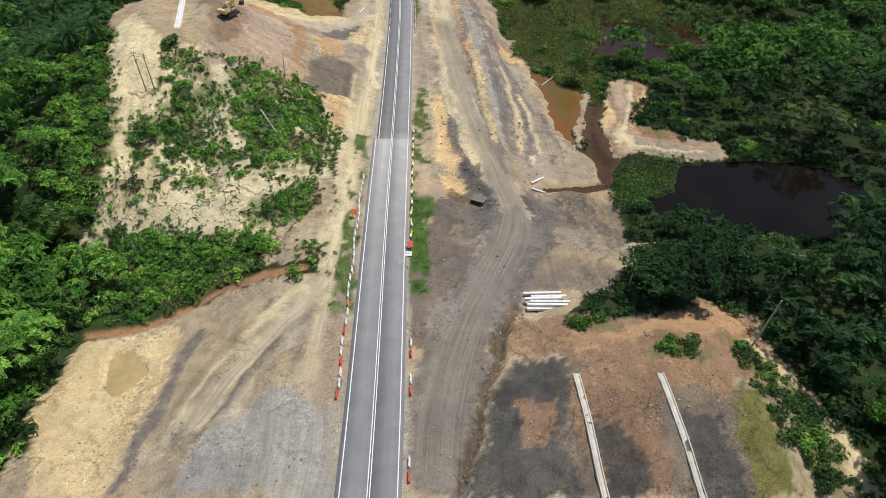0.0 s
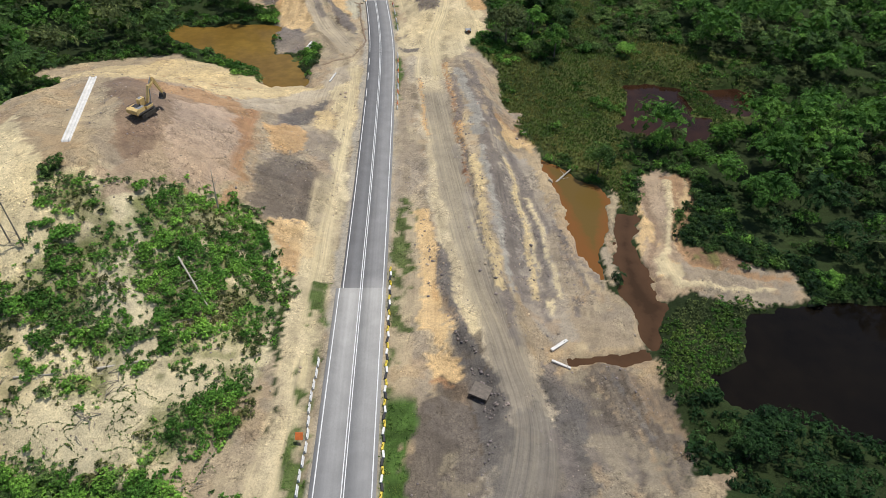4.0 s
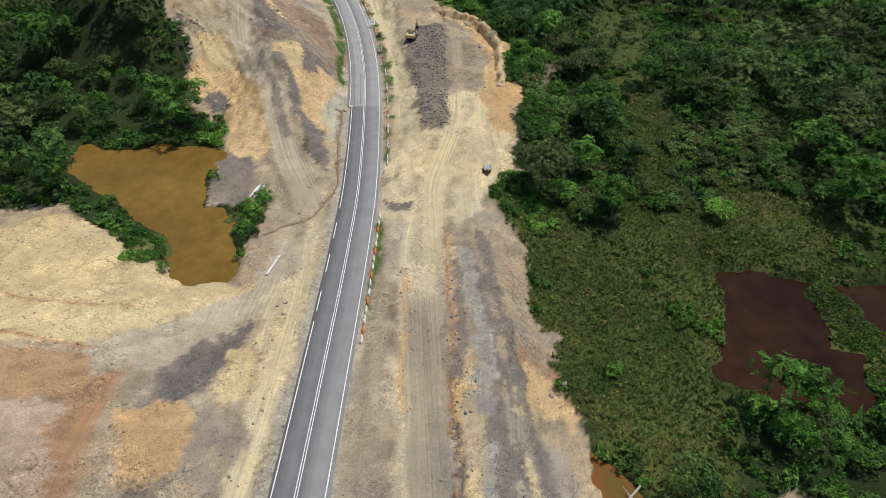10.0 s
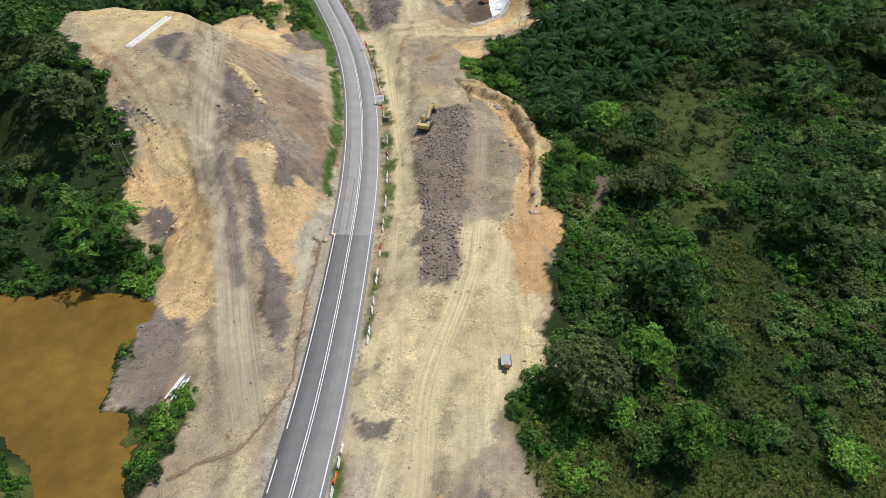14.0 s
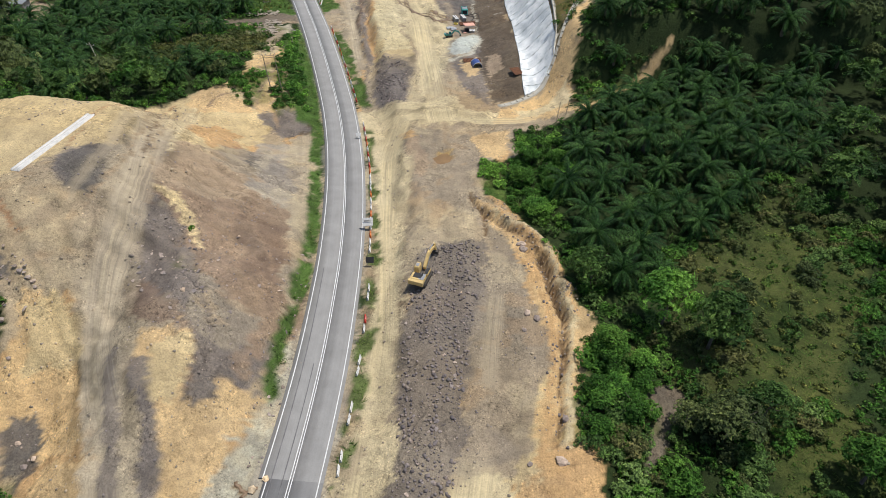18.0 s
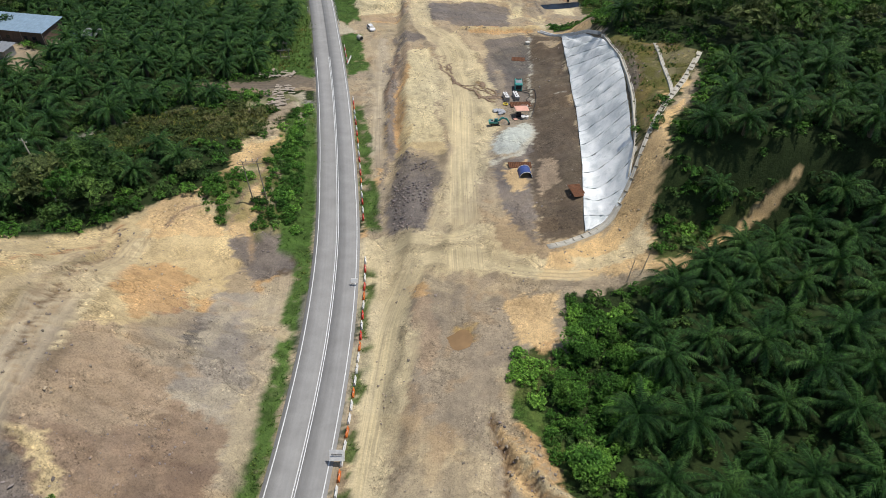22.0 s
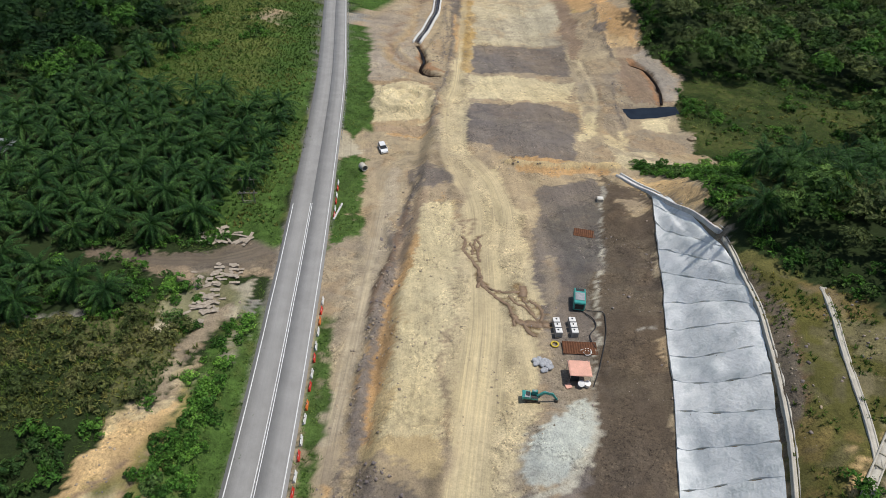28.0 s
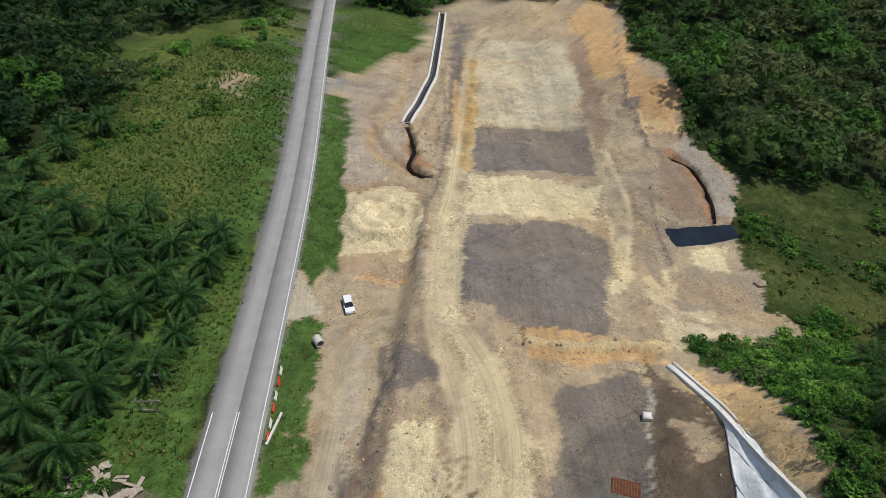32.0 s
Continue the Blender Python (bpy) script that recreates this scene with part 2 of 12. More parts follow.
def silted_water(name, shoal, deep, reach, rough=0.08):
    """Water whose colour goes from the silt at its banks to the deeper middle."""
    def build(nt, n, l, p):
        a = n.new("ShaderNodeAttribute")
        a.attribute_name = "bed_depth"
        v = noise_node(n, l, 0.3, 4)
        m = n.new("ShaderNodeMath")
        m.operation = "MULTIPLY_ADD"
        l.new(a.outputs["Fac"], m.inputs[0])
        m.inputs[1].default_value = 1.0 / reach
        l.new(v.outputs[0], m.inputs[2])
        mid_c = tuple(0.55 * i + 0.45 * j for i, j in zip(shoal, deep))
        l.new(ramp_node(n, l, m.outputs[0], [(0.55, shoal), (0.85, mid_c), (1.0, deep)]).outputs[0], p.inputs["Base Color"])
        p.inputs["Roughness"].default_value = rough
        p.inputs["IOR"].default_value = 1.33
        p.inputs["Specular IOR Level"].default_value = 0.13
        w = noise_node(n, l, 1.6, 3)
        bump_node(n, l, w.outputs[0], p, 0.01)
    return material(name, build)


M_GROUND = material("bare_earth", ground_build)
M_ASPHALT_LIGHT = asphalt("worn_asphalt", (0.29, 0.283, 0.27))
M_ASPHALT_MID = asphalt("grey_asphalt", (0.23, 0.226, 0.22))
M_ASPHALT_DARK = asphalt("newer_asphalt", (0.16, 0.158, 0.157))
M_LINE = plain("road_paint", (0.72, 0.72, 0.7), 0.6, 0, 0.18, 2.0)
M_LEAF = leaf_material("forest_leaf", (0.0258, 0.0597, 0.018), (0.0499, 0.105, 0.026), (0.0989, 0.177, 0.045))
# darker copy of the forest leaf: cloud shade put into its colour
M_LEAF_SHADE = leaf_material("shade_tinted_leaf", (0.0086, 0.0268, 0.01), (0.0181, 0.0505, 0.016), (0.0387, 0.0876, 0.026))
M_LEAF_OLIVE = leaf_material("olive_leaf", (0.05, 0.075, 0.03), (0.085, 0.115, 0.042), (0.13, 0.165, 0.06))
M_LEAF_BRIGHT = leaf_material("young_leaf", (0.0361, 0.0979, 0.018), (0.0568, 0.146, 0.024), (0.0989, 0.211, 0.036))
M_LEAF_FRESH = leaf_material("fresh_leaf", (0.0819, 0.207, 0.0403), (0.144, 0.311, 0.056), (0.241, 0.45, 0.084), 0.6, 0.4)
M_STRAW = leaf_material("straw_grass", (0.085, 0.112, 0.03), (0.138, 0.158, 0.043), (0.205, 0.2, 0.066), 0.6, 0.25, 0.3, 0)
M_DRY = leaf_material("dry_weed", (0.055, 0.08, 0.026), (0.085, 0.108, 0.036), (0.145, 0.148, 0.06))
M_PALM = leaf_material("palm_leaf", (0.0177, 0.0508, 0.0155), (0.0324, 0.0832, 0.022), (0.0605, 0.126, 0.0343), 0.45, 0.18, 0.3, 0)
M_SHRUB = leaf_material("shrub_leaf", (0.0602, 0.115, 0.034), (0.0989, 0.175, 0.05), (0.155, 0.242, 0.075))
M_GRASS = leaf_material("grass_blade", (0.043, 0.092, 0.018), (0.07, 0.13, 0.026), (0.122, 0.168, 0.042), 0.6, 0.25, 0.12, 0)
M_BARK = plain("bark", (0.14, 0.115, 0.09), 0.9, 0, 0.3, 4.0, 0.02)
M_TWIG = plain("dead_wood", (0.27, 0.235, 0.18), 0.9, 0, 0.3, 4.0)
def rock_material(name, colour):
    """Broken rock: every piece of its own shade, mottled and rough."""
    def build(nt, n, l, p):
        g, o = n.new("ShaderNodeNewGeometry"), n.new("ShaderNodeObjectInfo")
        a = noise_node(n, l, 2.2, 5)
        lo, hi = tuple(c * 0.72 for c in colour), tuple(c * 1.25 for c in colour)
        c = ramp_node(n, l, a.outputs[0], [(0.35, lo), (0.65, hi)]).outputs[0]
        for src in (g.outputs["Random Per Island"], o.outputs["Random"]):
            c = mix_node(n, l, "MULTIPLY", 1.0, c, ramp_node(n, l, src, [(0.0, (0.6, 0.6, 0.63)), (0.6, (1.0, 1.0, 1.0)), (0.85, (1.25, 1.2, 1.12)), (1.0, (1.6, 1.5, 1.35))]).outputs[0])
        l.new(c, p.inputs["Base Color"])
        p.inputs["Roughness"].default_value = 0.9
        bump_node(n, l, a.outputs[0], p, 0.05)
    return material(name, build)


M_STONE = rock_material("dark_stone", (0.285, 0.24, 0.215))
M_SHALE = rock_material("brown_shale", (0.24, 0.195, 0.16))
M_PALESTONE = rock_material("pale_stone", (0.39, 0.32, 0.23))

# ---- the land ----
ROAD_X = [-6.0, -7.1, -8.2, -9.5, -11.2, -12.4, -13.3, -14.4, -16.4, -18.1, -20.9, -24.2, -29.5, -39.4, -49.7, -61.1, -72.2, -84.5, -104.0, -119.5, -141.3, -200.0]
ROAD_Y = [0.0, 33.7, 56.1, 80.5, 118.6, 144.1, 160.8, 182.2, 206.0, 215.0, 236.4, 252.2, 273.2, 300.6, 321.3, 343.1, 363.0, 384.4, 417.8, 442.0, 475.7, 570.0]


def road_z(y):
    return np.interp(y, [0, 350, 400, 440, 475, 520, 700], [0, 0, -2.2, -4.0, -5.4, -6.5, -7.5])


def ramp(v):
    v = np.clip(v, 0, 1)
    return v * v * (3 - 2 * v)


def hill(x, y, cx, cy, h, rx, ry, turn=0.0, p=2.6):
    c, s = math.cos(math.radians(turn)), math.sin(math.radians(turn))
    u, v = ((x - cx) * c + (y - cy) * s) / rx, (-(x - cx) * s + (y - cy) * c) / ry
    return h * np.exp(-np.power(u * u + v * v, p / 2))


def terrain(x, y):
    """The lie of the land: the old road's level, the cut hills beside it and the low ground east of the works."""
    d = x - np.interp(y, ROAD_Y, ROAD_X)
    z = road_z(y)
    # low ground
    z = z - 4.8 * ramp((x - 8) / 9) * ramp((y - 74) / 14) * (1 - ramp((y - 172) / 25))
    z = z - 2.2 * ramp((x - 9) / 12) * ramp((y - 168) / 25) * (1 - ramp((y - 225) / 25))
    z = z - 5.5 * ramp((-d - 9) / 26) * (1 - ramp((y - 72) / 16))
    z = z - 1.2 * ramp((-d - 14) / 10) * ramp((y - 175) / 12) * (1 - ramp((y - 205) / 12))
    z = z - 3.0 * ramp((-d - 20) / 50) * ramp((y - 360) / 60)
    # raised bed of the new carriageway
    z = z + 2.7 * ramp((d - 7 - np.interp(y, [318, 332, 349, 362, 382, 410], [0, 4.5, 6.5, 8.5, 12, 17])) / np.interp(y, [318, 332], [7, 4])) * ramp((y - 200) / 25) * (1 - ramp((y - 408) / 20))
    z = z - 0.3 * ramp((d - 55) / 12) * ramp((y - 405) / 15) * (1 - ramp((y - 475) / 20))
    # hills cut by the works
    z = z + hill(x, y, -58, 127, 16.8, 27, 35) + hill(x, y, -74, 258, 18.3, 32, 28, 0, 3.2) + hill(x, y, -38, 236, 8.0, 9, 17)
    z = z + hill(x, y, -75, 312, 4.5, 22, 25) + hill(x, y, 29, 50, 4.5, 17, 15) + hill(x, y, -43, 494, 8.5, 18, 22)
    z = z - hill(x, y, 5.0, 91, 3.0, 5, 5.5)
    # sprayed cut slope and the ground behind it
    u = (x + 11.8) * 0.957 + (y - 315) * 0.29
    v = -(x + 11.8) * 0.29 + (y - 315) * 0.957
    z = z + (2.0 * ramp(u / 9) + 8.3 * ramp((u - 9) / 11) + 3.0 * ramp((u - 20) / 14)) * ramp((v + 1) / 11) * (1 - ramp((v - 72) / 28))
    z = z + 3.0 * ramp((u - 8) / 10) * ramp((y - 285) / 20) * (1 - ramp((v - 60) / 30))
    # gravel and sand heaps
    z = z + hill(x, y, -23.8, 343.2, 1.3, 3.6, 4.6) + hill(x, y, -82.5, 417, 1.6, 8, 9, 30, 5)
    return z

SOIL = {
    "tan": (0.365, 0.292, 0.21), "yellow": (0.5, 0.395, 0.24), "pale": (0.525, 0.44, 0.298), "orange": (0.46, 0.298, 0.158),
    "rust": (0.31, 0.178, 0.105), "brown": (0.33, 0.25, 0.185), "umber": (0.105, 0.082, 0.066), "mud": (0.285, 0.235, 0.185),
    "grey": (0.31, 0.275, 0.245), "slate": (0.165, 0.143, 0.138), "rubble": (0.185, 0.157, 0.14), "track": (0.37, 0.308, 0.232), "concrete": (0.46, 0.41, 0.33),
    "paleblock": (0.60, 0.49, 0.32), "gravel": (0.44, 0.465, 0.455), "sand": (0.56, 0.48, 0.325), "drygrass": (0.125, 0.118, 0.04),
    # woods is forest floor darkened by the shade of crowns above it
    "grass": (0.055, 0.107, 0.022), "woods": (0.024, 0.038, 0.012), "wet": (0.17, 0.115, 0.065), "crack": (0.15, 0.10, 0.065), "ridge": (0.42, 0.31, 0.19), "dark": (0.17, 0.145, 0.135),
    "rutted": (0.29, 0.22, 0.155), "bed": (0.37, 0.27, 0.17), "inky": (0.07, 0.045, 0.03), "concretewash": (0.42, 0.40, 0.36), "shale": (0.2, 0.172, 0.16), "dun": (0.135, 0.112, 0.095), "russet": (0.225, 0.142, 0.095), "russet2": (0.34, 0.215, 0.13), "ochre": (0.40, 0.285, 0.125), "loam": (0.25, 0.18, 0.135), "rillred": (0.10, 0.04, 0.02), "clay": (0.55, 0.39, 0.22), "coal": (0.06, 0.059, 0.06), "shoulder": (0.33, 0.30, 0.265),
    # bend, pinkmud and darkmud soils: cloud shade put into the near right ground
    "dust": (0.40, 0.34, 0.27), "cool": (0.285, 0.27, 0.255), "inkgrey": (0.125, 0.113, 0.11), "inkbrown": (0.19, 0.135, 0.105), "loam2": (0.37, 0.28, 0.22), "ochre2": (0.42, 0.29, 0.13), "apron": (0.40, 0.375, 0.31), "bendgrey": (0.185, 0.165, 0.15), "pinkdun": (0.34, 0.285, 0.235), "paletan": (0.45, 0.395, 0.3), "turf": (0.095, 0.092, 0.03), "pinkmud": (0.175, 0.147, 0.127), "darkmud": (0.125, 0.104, 0.09),
}
SOILS, WATERS, FIELDS, LINES, HAULS = [], [], [], [], []


def soil(kind, outline):
    SOILS.append((kind, outline))


def water(kind, outline):
    WATERS.append((kind, outline))


def line(kind, width, lift, path):
    LINES.append((kind, width, lift, path))


def haul(kind, width, path):
    HAULS.append((kind, width, path))


def field(kind, outline):
    FIELDS.append((kind, outline))


soil("tan", [(-50, 4), (46, 4), (46, 40), (-52, 40)])
soil("tan", [(-47, 35.5), (-50.5, 44.5), (-51, 55), (-48, 59.5), (-38, 65), (-26.5, 68.5), (-18.5, 68), (-15, 67), (-9.5, 33.5)])
soil("tan", [(-15, 67), (-19, 69), (-19.5, 91), (-20, 116), (-21, 144), (-24.5, 186), (12, 191.5), (16, 164), (23, 144.5), (26.5, 125), (27.5, 107), (31.5, 99.5), (31.5, 88.5), (29, 75.5), (23.5, 69.5), (17.5, 59.5), (28, 58.5), (36, 64), (43.5, 60.5), (44.5, 52), (46, 46.5), (47, 40.5), (48.5, 35.5), (-10.5, 33.5)])
soil("tan", [(-26, 248), (-14.5, 249.5), (11.5, 245.5), (11.5, 206), (6, 199.5), (12, 180), (20.5, 155), (22, 137.5), (25.5, 125.5), (27.5, 115.5), (31, 109), (30.5, 102.5), (17, 101), (-10.5, 97.5), (-14, 110.5), (-17, 160.5)])
soil("tan", [(-57.5, 107), (-92, 166), (-89.5, 177.5), (-81, 185), (-63, 189.5), (-47, 173.5), (-35.5, 167.5), (-28.5, 170), (-23, 187), (-20, 198), (-18, 132), (-18, 105.5), (-28.5, 121.5), (-34, 121), (-41.5, 119), (-47, 112.5), (-53, 115)])
soil("tan", [(-51.5, 149.5), (-71.5, 174), (-63, 180), (-60, 183.5), (-50.5, 180.5), (-43.5, 173.5), (-38, 170.5), (-31.5, 172.5), (-30, 183), (-30, 191.5), (-37.5, 194.5), (-44.5, 202.5), (-44, 212), (-53, 222.5), (-56.5, 232.5), (-61.5, 240.5), (-33.5, 280), (-22.5, 233), (-17.5, 162.5), (-15, 129), (-36.5, 123)])
soil("tan", [(-41.5, 208), (-48.5, 222), (-57.5, 229.5), (-58.5, 236.5), (-64, 239), (-66.5, 244.5), (-77.5, 251.5), (-123, 310.5), (-51, 320), (-32.5, 267), (-26, 244.5), (-22.5, 216.5), (-15.5, 173), (-26, 171.5), (-28.5, 183), (-28.5, 190)])
soil("tan", [(-56.5, 224.5), (-47.5, 219.5), (-56, 232), (-61, 238), (-60, 241.5), (-67, 244), (-70.5, 247), (-83.5, 262.5), (-78.5, 269.5), (-91.5, 303.5), (-76.5, 302), (-67.5, 306), (-57, 302.5), (-49, 305), (-35.5, 275), (-27, 249.5), (-20, 215.5), (-43.5, 210.5)])
soil("tan", [(-73, 272.5), (-78, 281.5), (-78, 291.5), (-72, 303.5), (-65.5, 307.5), (-59.5, 302.5), (-56, 302), (-48.5, 305.5), (-37, 281.5), (-28, 255.5), (-47, 244)])
soil("tan", [(-38.5, 307.5), (-5, 310), (-10, 286.5), (2, 272.5), (9.5, 255.5), (13, 231), (10.5, 218.5), (12.5, 210), (12.5, 204), (7.5, 203), (9, 195), (11, 190.5), (12, 183), (11.5, 177.5), (-9, 174), (-11.5, 192.5), (-11.5, 207.5), (-15.5, 237.5), (-30.5, 286)])
soil("tan", [(-70.5, 363), (-90, 404.5), (-15, 381), (-5, 350), (-1.5, 330.5), (0.5, 331.5), (4.5, 350.5), (6, 358), (6, 343.5), (1, 326.5), (4, 321.5), (-1, 316), (7, 311), (-5, 306), (-4.5, 294), (-11, 294.5), (-10, 287.5), (-3, 278), (3, 272), (6.5, 266), (-21.5, 258), (-27.5, 279.5), (-36.5, 302.5), (-44, 317.5)])
soil("tan", [(-87, 395), (-88.5, 406.5), (-97, 415), (-114.5, 448), (-126, 470.5), (-121.5, 480), (-58.5, 513.5), (-41, 471.5), (-28, 454), (-24, 427.5), (-18, 417), (-31.5, 406.5), (-20, 391.5), (-15.5, 382.5), (-14, 378), (-7.5, 361.5), (-3.5, 341), (-45, 327), (-62.5, 356.5), (-74.5, 376), (-75, 384.5)])
soil("tan", [(-128, 460), (-120, 482.5), (-129.5, 513), (-124.5, 534.5), (-80.5, 562), (-62, 517.5), (-45, 479.5), (-40.5, 471), (-29.5, 465.5), (-27, 434.5), (-20, 426), (-13.5, 422), (-31.5, 409.5), (-21, 402.5), (-16, 385.5), (-16.5, 384.5), (-68, 364), (-67, 367.5), (-73, 379.5), (-76.5, 388), (-80.5, 390), (-83.5, 388), (-86, 395.5), (-82, 397.5), (-93.5, 412), (-114, 447)])
soil("tan", [(-8.5, 311.5), (1, 313.5), (4.5, 313), (5, 311.5), (1.5, 309), (-7.5, 306)])
soil("tan", [(-101, 344.5), (-87, 349.5), (-75, 360), (-72, 354), (-86, 349), (-99, 343)])
soil("tan", [(-66.5, 314), (-69.5, 318.5), (-69.5, 323.5), (-67.5, 328.5), (-68, 335), (-64.5, 326.5), (-61.5, 317.5)])
soil("tan", [(-68, 304.5), (-67.5, 319.5), (-64.5, 326), (-61, 316), (-60.5, 309), (-58.5, 302), (-56, 301), (-59, 297), (-67.5, 293.5)])
soil("tan", [(-152, 438.5), (-147.5, 447), (-135.5, 456), (-131.5, 450.5), (-133, 443), (-140.5, 445.5)])
soil("tan", [(40, 146.5), (47, 148), (48.5, 142.5), (42.5, 130.5), (42.5, 122), (58, 118.5), (58.5, 113), (51, 111.5), (42, 114), (34.5, 112), (32.5, 114.5), (35.5, 121.5), (34.5, 128), (38, 135.5)])
soil("tan", [(32.5, 141.5), (34, 139), (31, 125.5), (28.5, 116), (27.5, 116.5), (30, 130)])
soil("sand", [(-64, 127), (-63.5, 110.5), (-56.5, 85), (-58.5, 77), (-50, 77), (-36, 80.5), (-28.5, 75.5), (-21, 80), (-21, 99.5), (-22, 115), (-32, 122), (-43.5, 117.5), (-52.5, 112.5)])
soil("yellow", [(-50.5, 44.5), (-46, 57.5), (-39.5, 61.5), (-36.5, 55), (-40.5, 48), (-39, 37), (-46, 35.5)])
soil("pale", [(-31.5, 40.5), (-26.5, 61), (-18.5, 68), (-17.5, 60), (-24.5, 47.5), (-29.5, 40)])
soil("grey", [(-26.5, 34), (-27, 40), (-22.5, 44), (-14.5, 43.5), (-10.5, 33.5)])
soil("mud", [(-15, 64.5), (-13.5, 64.5), (-12.5, 47.5), (-14, 42), (-18, 46.5), (-16.5, 56)])
soil("russet", [(10, 60.5), (28, 58.5), (36, 64), (42.5, 60), (44.5, 52), (44, 47.5), (38, 47), (29, 50), (27.5, 42.5), (18.5, 43), (16, 53), (9, 53.5)])
soil("russet", [(9.5, 47), (15.5, 47), (14, 42), (9.5, 40.5)])
soil("slate", [(4, 34), (5, 39.5), (9.5, 52.5), (17, 51), (18, 41.5), (18.5, 34)])
soil("russet", [(10, 46.5), (15, 46.5), (14, 42.5), (10, 40.5)])
soil("slate", [(18.5, 43), (23, 41.5), (27.5, 34), (19.5, 34)])
soil("slate", [(28, 42), (33.5, 43), (32.5, 34.5), (29.5, 34)])
soil("track", [(-3, 34), (-1, 47.5), (4, 65.5), (9, 81.5), (1, 114.5), (-2, 148), (-6.5, 187.5), (0.5, 188.5), (4.5, 133), (12, 104), (17.5, 88), (14.5, 72), (9.5, 63), (6.5, 49), (2, 34)])
soil("slate", [(9.5, 63), (14.5, 70.5), (18.5, 88), (14, 98.5), (17, 99.5), (21, 90), (18, 77), (12, 65.5)])
soil("slate", [(-1.5, 82.5), (5.5, 97.5), (9.5, 83.5), (6, 74), (1.5, 71.5)])
soil("mud", [(17.5, 70.5), (29, 84.5), (33, 94), (26, 99), (18.5, 96.5), (20.5, 88)])
soil("pale", [(-6, 188), (2.5, 183), (4, 145), (6.5, 129), (9.5, 110), (11.5, 99), (5, 98), (1, 116.5), (-1, 141.5), (-5, 169.5)])
soil("grey", [(10, 157.5), (18, 151.5), (22, 130), (24, 117.5), (27.5, 108.5), (17.5, 102.5), (13, 107), (10.5, 117.5), (9.5, 132.5)])
soil("mud", [(19.5, 129.5), (22, 130), (24, 117.5), (30, 109), (29, 103.5), (21.5, 102.5), (20, 115.5)])
soil("yellow", [(6, 145), (8.5, 142.5), (8.5, 125), (10.5, 114), (9, 113.5), (7.5, 124.5)])
soil("slate", [(7, 121.5), (8.5, 120.5), (10.5, 107), (10.5, 102), (9.5, 101.5), (8, 106.5)])
soil("orange", [(-3, 126.5), (-1, 124.5), (0, 115.5), (1, 103.5), (-0.5, 105), (-3, 116.5)])
soil("slate", [(0.5, 116.5), (3, 108), (4, 99.5), (2, 100), (1, 109.5)])
soil("mud", [(-9.5, 183), (-5.5, 173.5), (-2.5, 141.5), (-4.5, 131), (-8, 133.5), (-8.5, 161)])
soil("mud", [(-10, 182.5), (-7, 162), (-5.5, 126.5), (-8, 123.5), (-9.5, 154.5)])
soil("brown", [(-55, 145.5), (-50.5, 150.5), (-39.5, 151.5), (-35.5, 156), (-34.5, 137.5), (-33, 123.5), (-37.5, 118), (-46, 110), (-48, 116)])
soil("loam", [(-55.5, 144.5), (-49, 147.5), (-45.5, 138.5), (-44, 121), (-46.5, 116.5), (-47.5, 123.5), (-47.5, 127.5), (-50, 135.5)])
soil("yellow", [(-83.5, 170), (-77, 178), (-62, 187), (-49.5, 179.5), (-31.5, 171), (-25.5, 174.5), (-23, 172.5), (-29, 160), (-36, 157), (-50.5, 150.5), (-56.5, 146.5), (-63, 143)])
soil("orange", [(-33, 147.5), (-26.5, 150), (-24.5, 140.5), (-29.5, 135.5)])
soil("slate", [(-33.5, 159), (-22.5, 168), (-25, 159), (-28, 152.5)])
soil("mud", [(-32, 135.5), (-25, 142), (-19, 139.5), (-18, 120.5), (-24.5, 121), (-30, 124)])
soil("orange", [(-25.5, 118.5), (-18.5, 119), (-18.5, 113.5), (-24.5, 115.5)])
soil("slate", [(-33, 151), (-28.5, 160.5), (-24.5, 161.5), (-28, 148.5), (-30, 147.5)])
soil("yellow", [(-71.5, 174), (-63, 180), (-50.5, 180.5), (-43.5, 173.5), (-31, 172), (-33, 165), (-42, 155), (-51.5, 149.5)])
soil("orange", [(-57, 235.5), (-51.5, 240), (-39.5, 224), (-34, 214), (-35.5, 208), (-41, 212.5), (-49.5, 225.5)])
soil("track", [(-56.5, 254.5), (-51, 247), (-40, 230.5), (-35, 218), (-28, 197), (-22, 195), (-23, 207), (-28.5, 220.5), (-35, 229), (-47, 245.5)])
soil("orange", [(-37, 236.5), (-29, 234.5), (-26.5, 233), (-25, 214.5), (-31, 219.5)])
soil("slate", [(-31.5, 226), (-27, 217.5), (-23, 207), (-24, 205.5), (-29, 215)])
soil("mud", [(-41.5, 194.5), (-43.5, 210), (-40, 212), (-33.5, 200), (-33.5, 196), (-37, 192.5), (-39.5, 190)])
soil("pale", [(-14.5, 237.5), (5.5, 231), (11.5, 210), (7, 198.5), (9, 193.5), (-5.5, 193), (-11.5, 196.5), (-10.5, 210)])
soil("yellow", [(1, 264.5), (11, 232), (9.5, 218.5), (4.5, 231)])
soil("mud", [(-6.5, 274.5), (3.5, 267.5), (6, 236.5), (-2, 230)])
soil("yellow", [(-81.5, 260.5), (-95.5, 303), (-68, 304.5), (-57, 302.5), (-56, 284.5), (-58, 261.5), (-63.5, 257.5), (-65.5, 250), (-68, 246)])
soil("orange", [(-58, 230), (-56, 236.5), (-51, 236), (-43.5, 225.5), (-41, 215.5), (-43, 212), (-48.5, 222)])
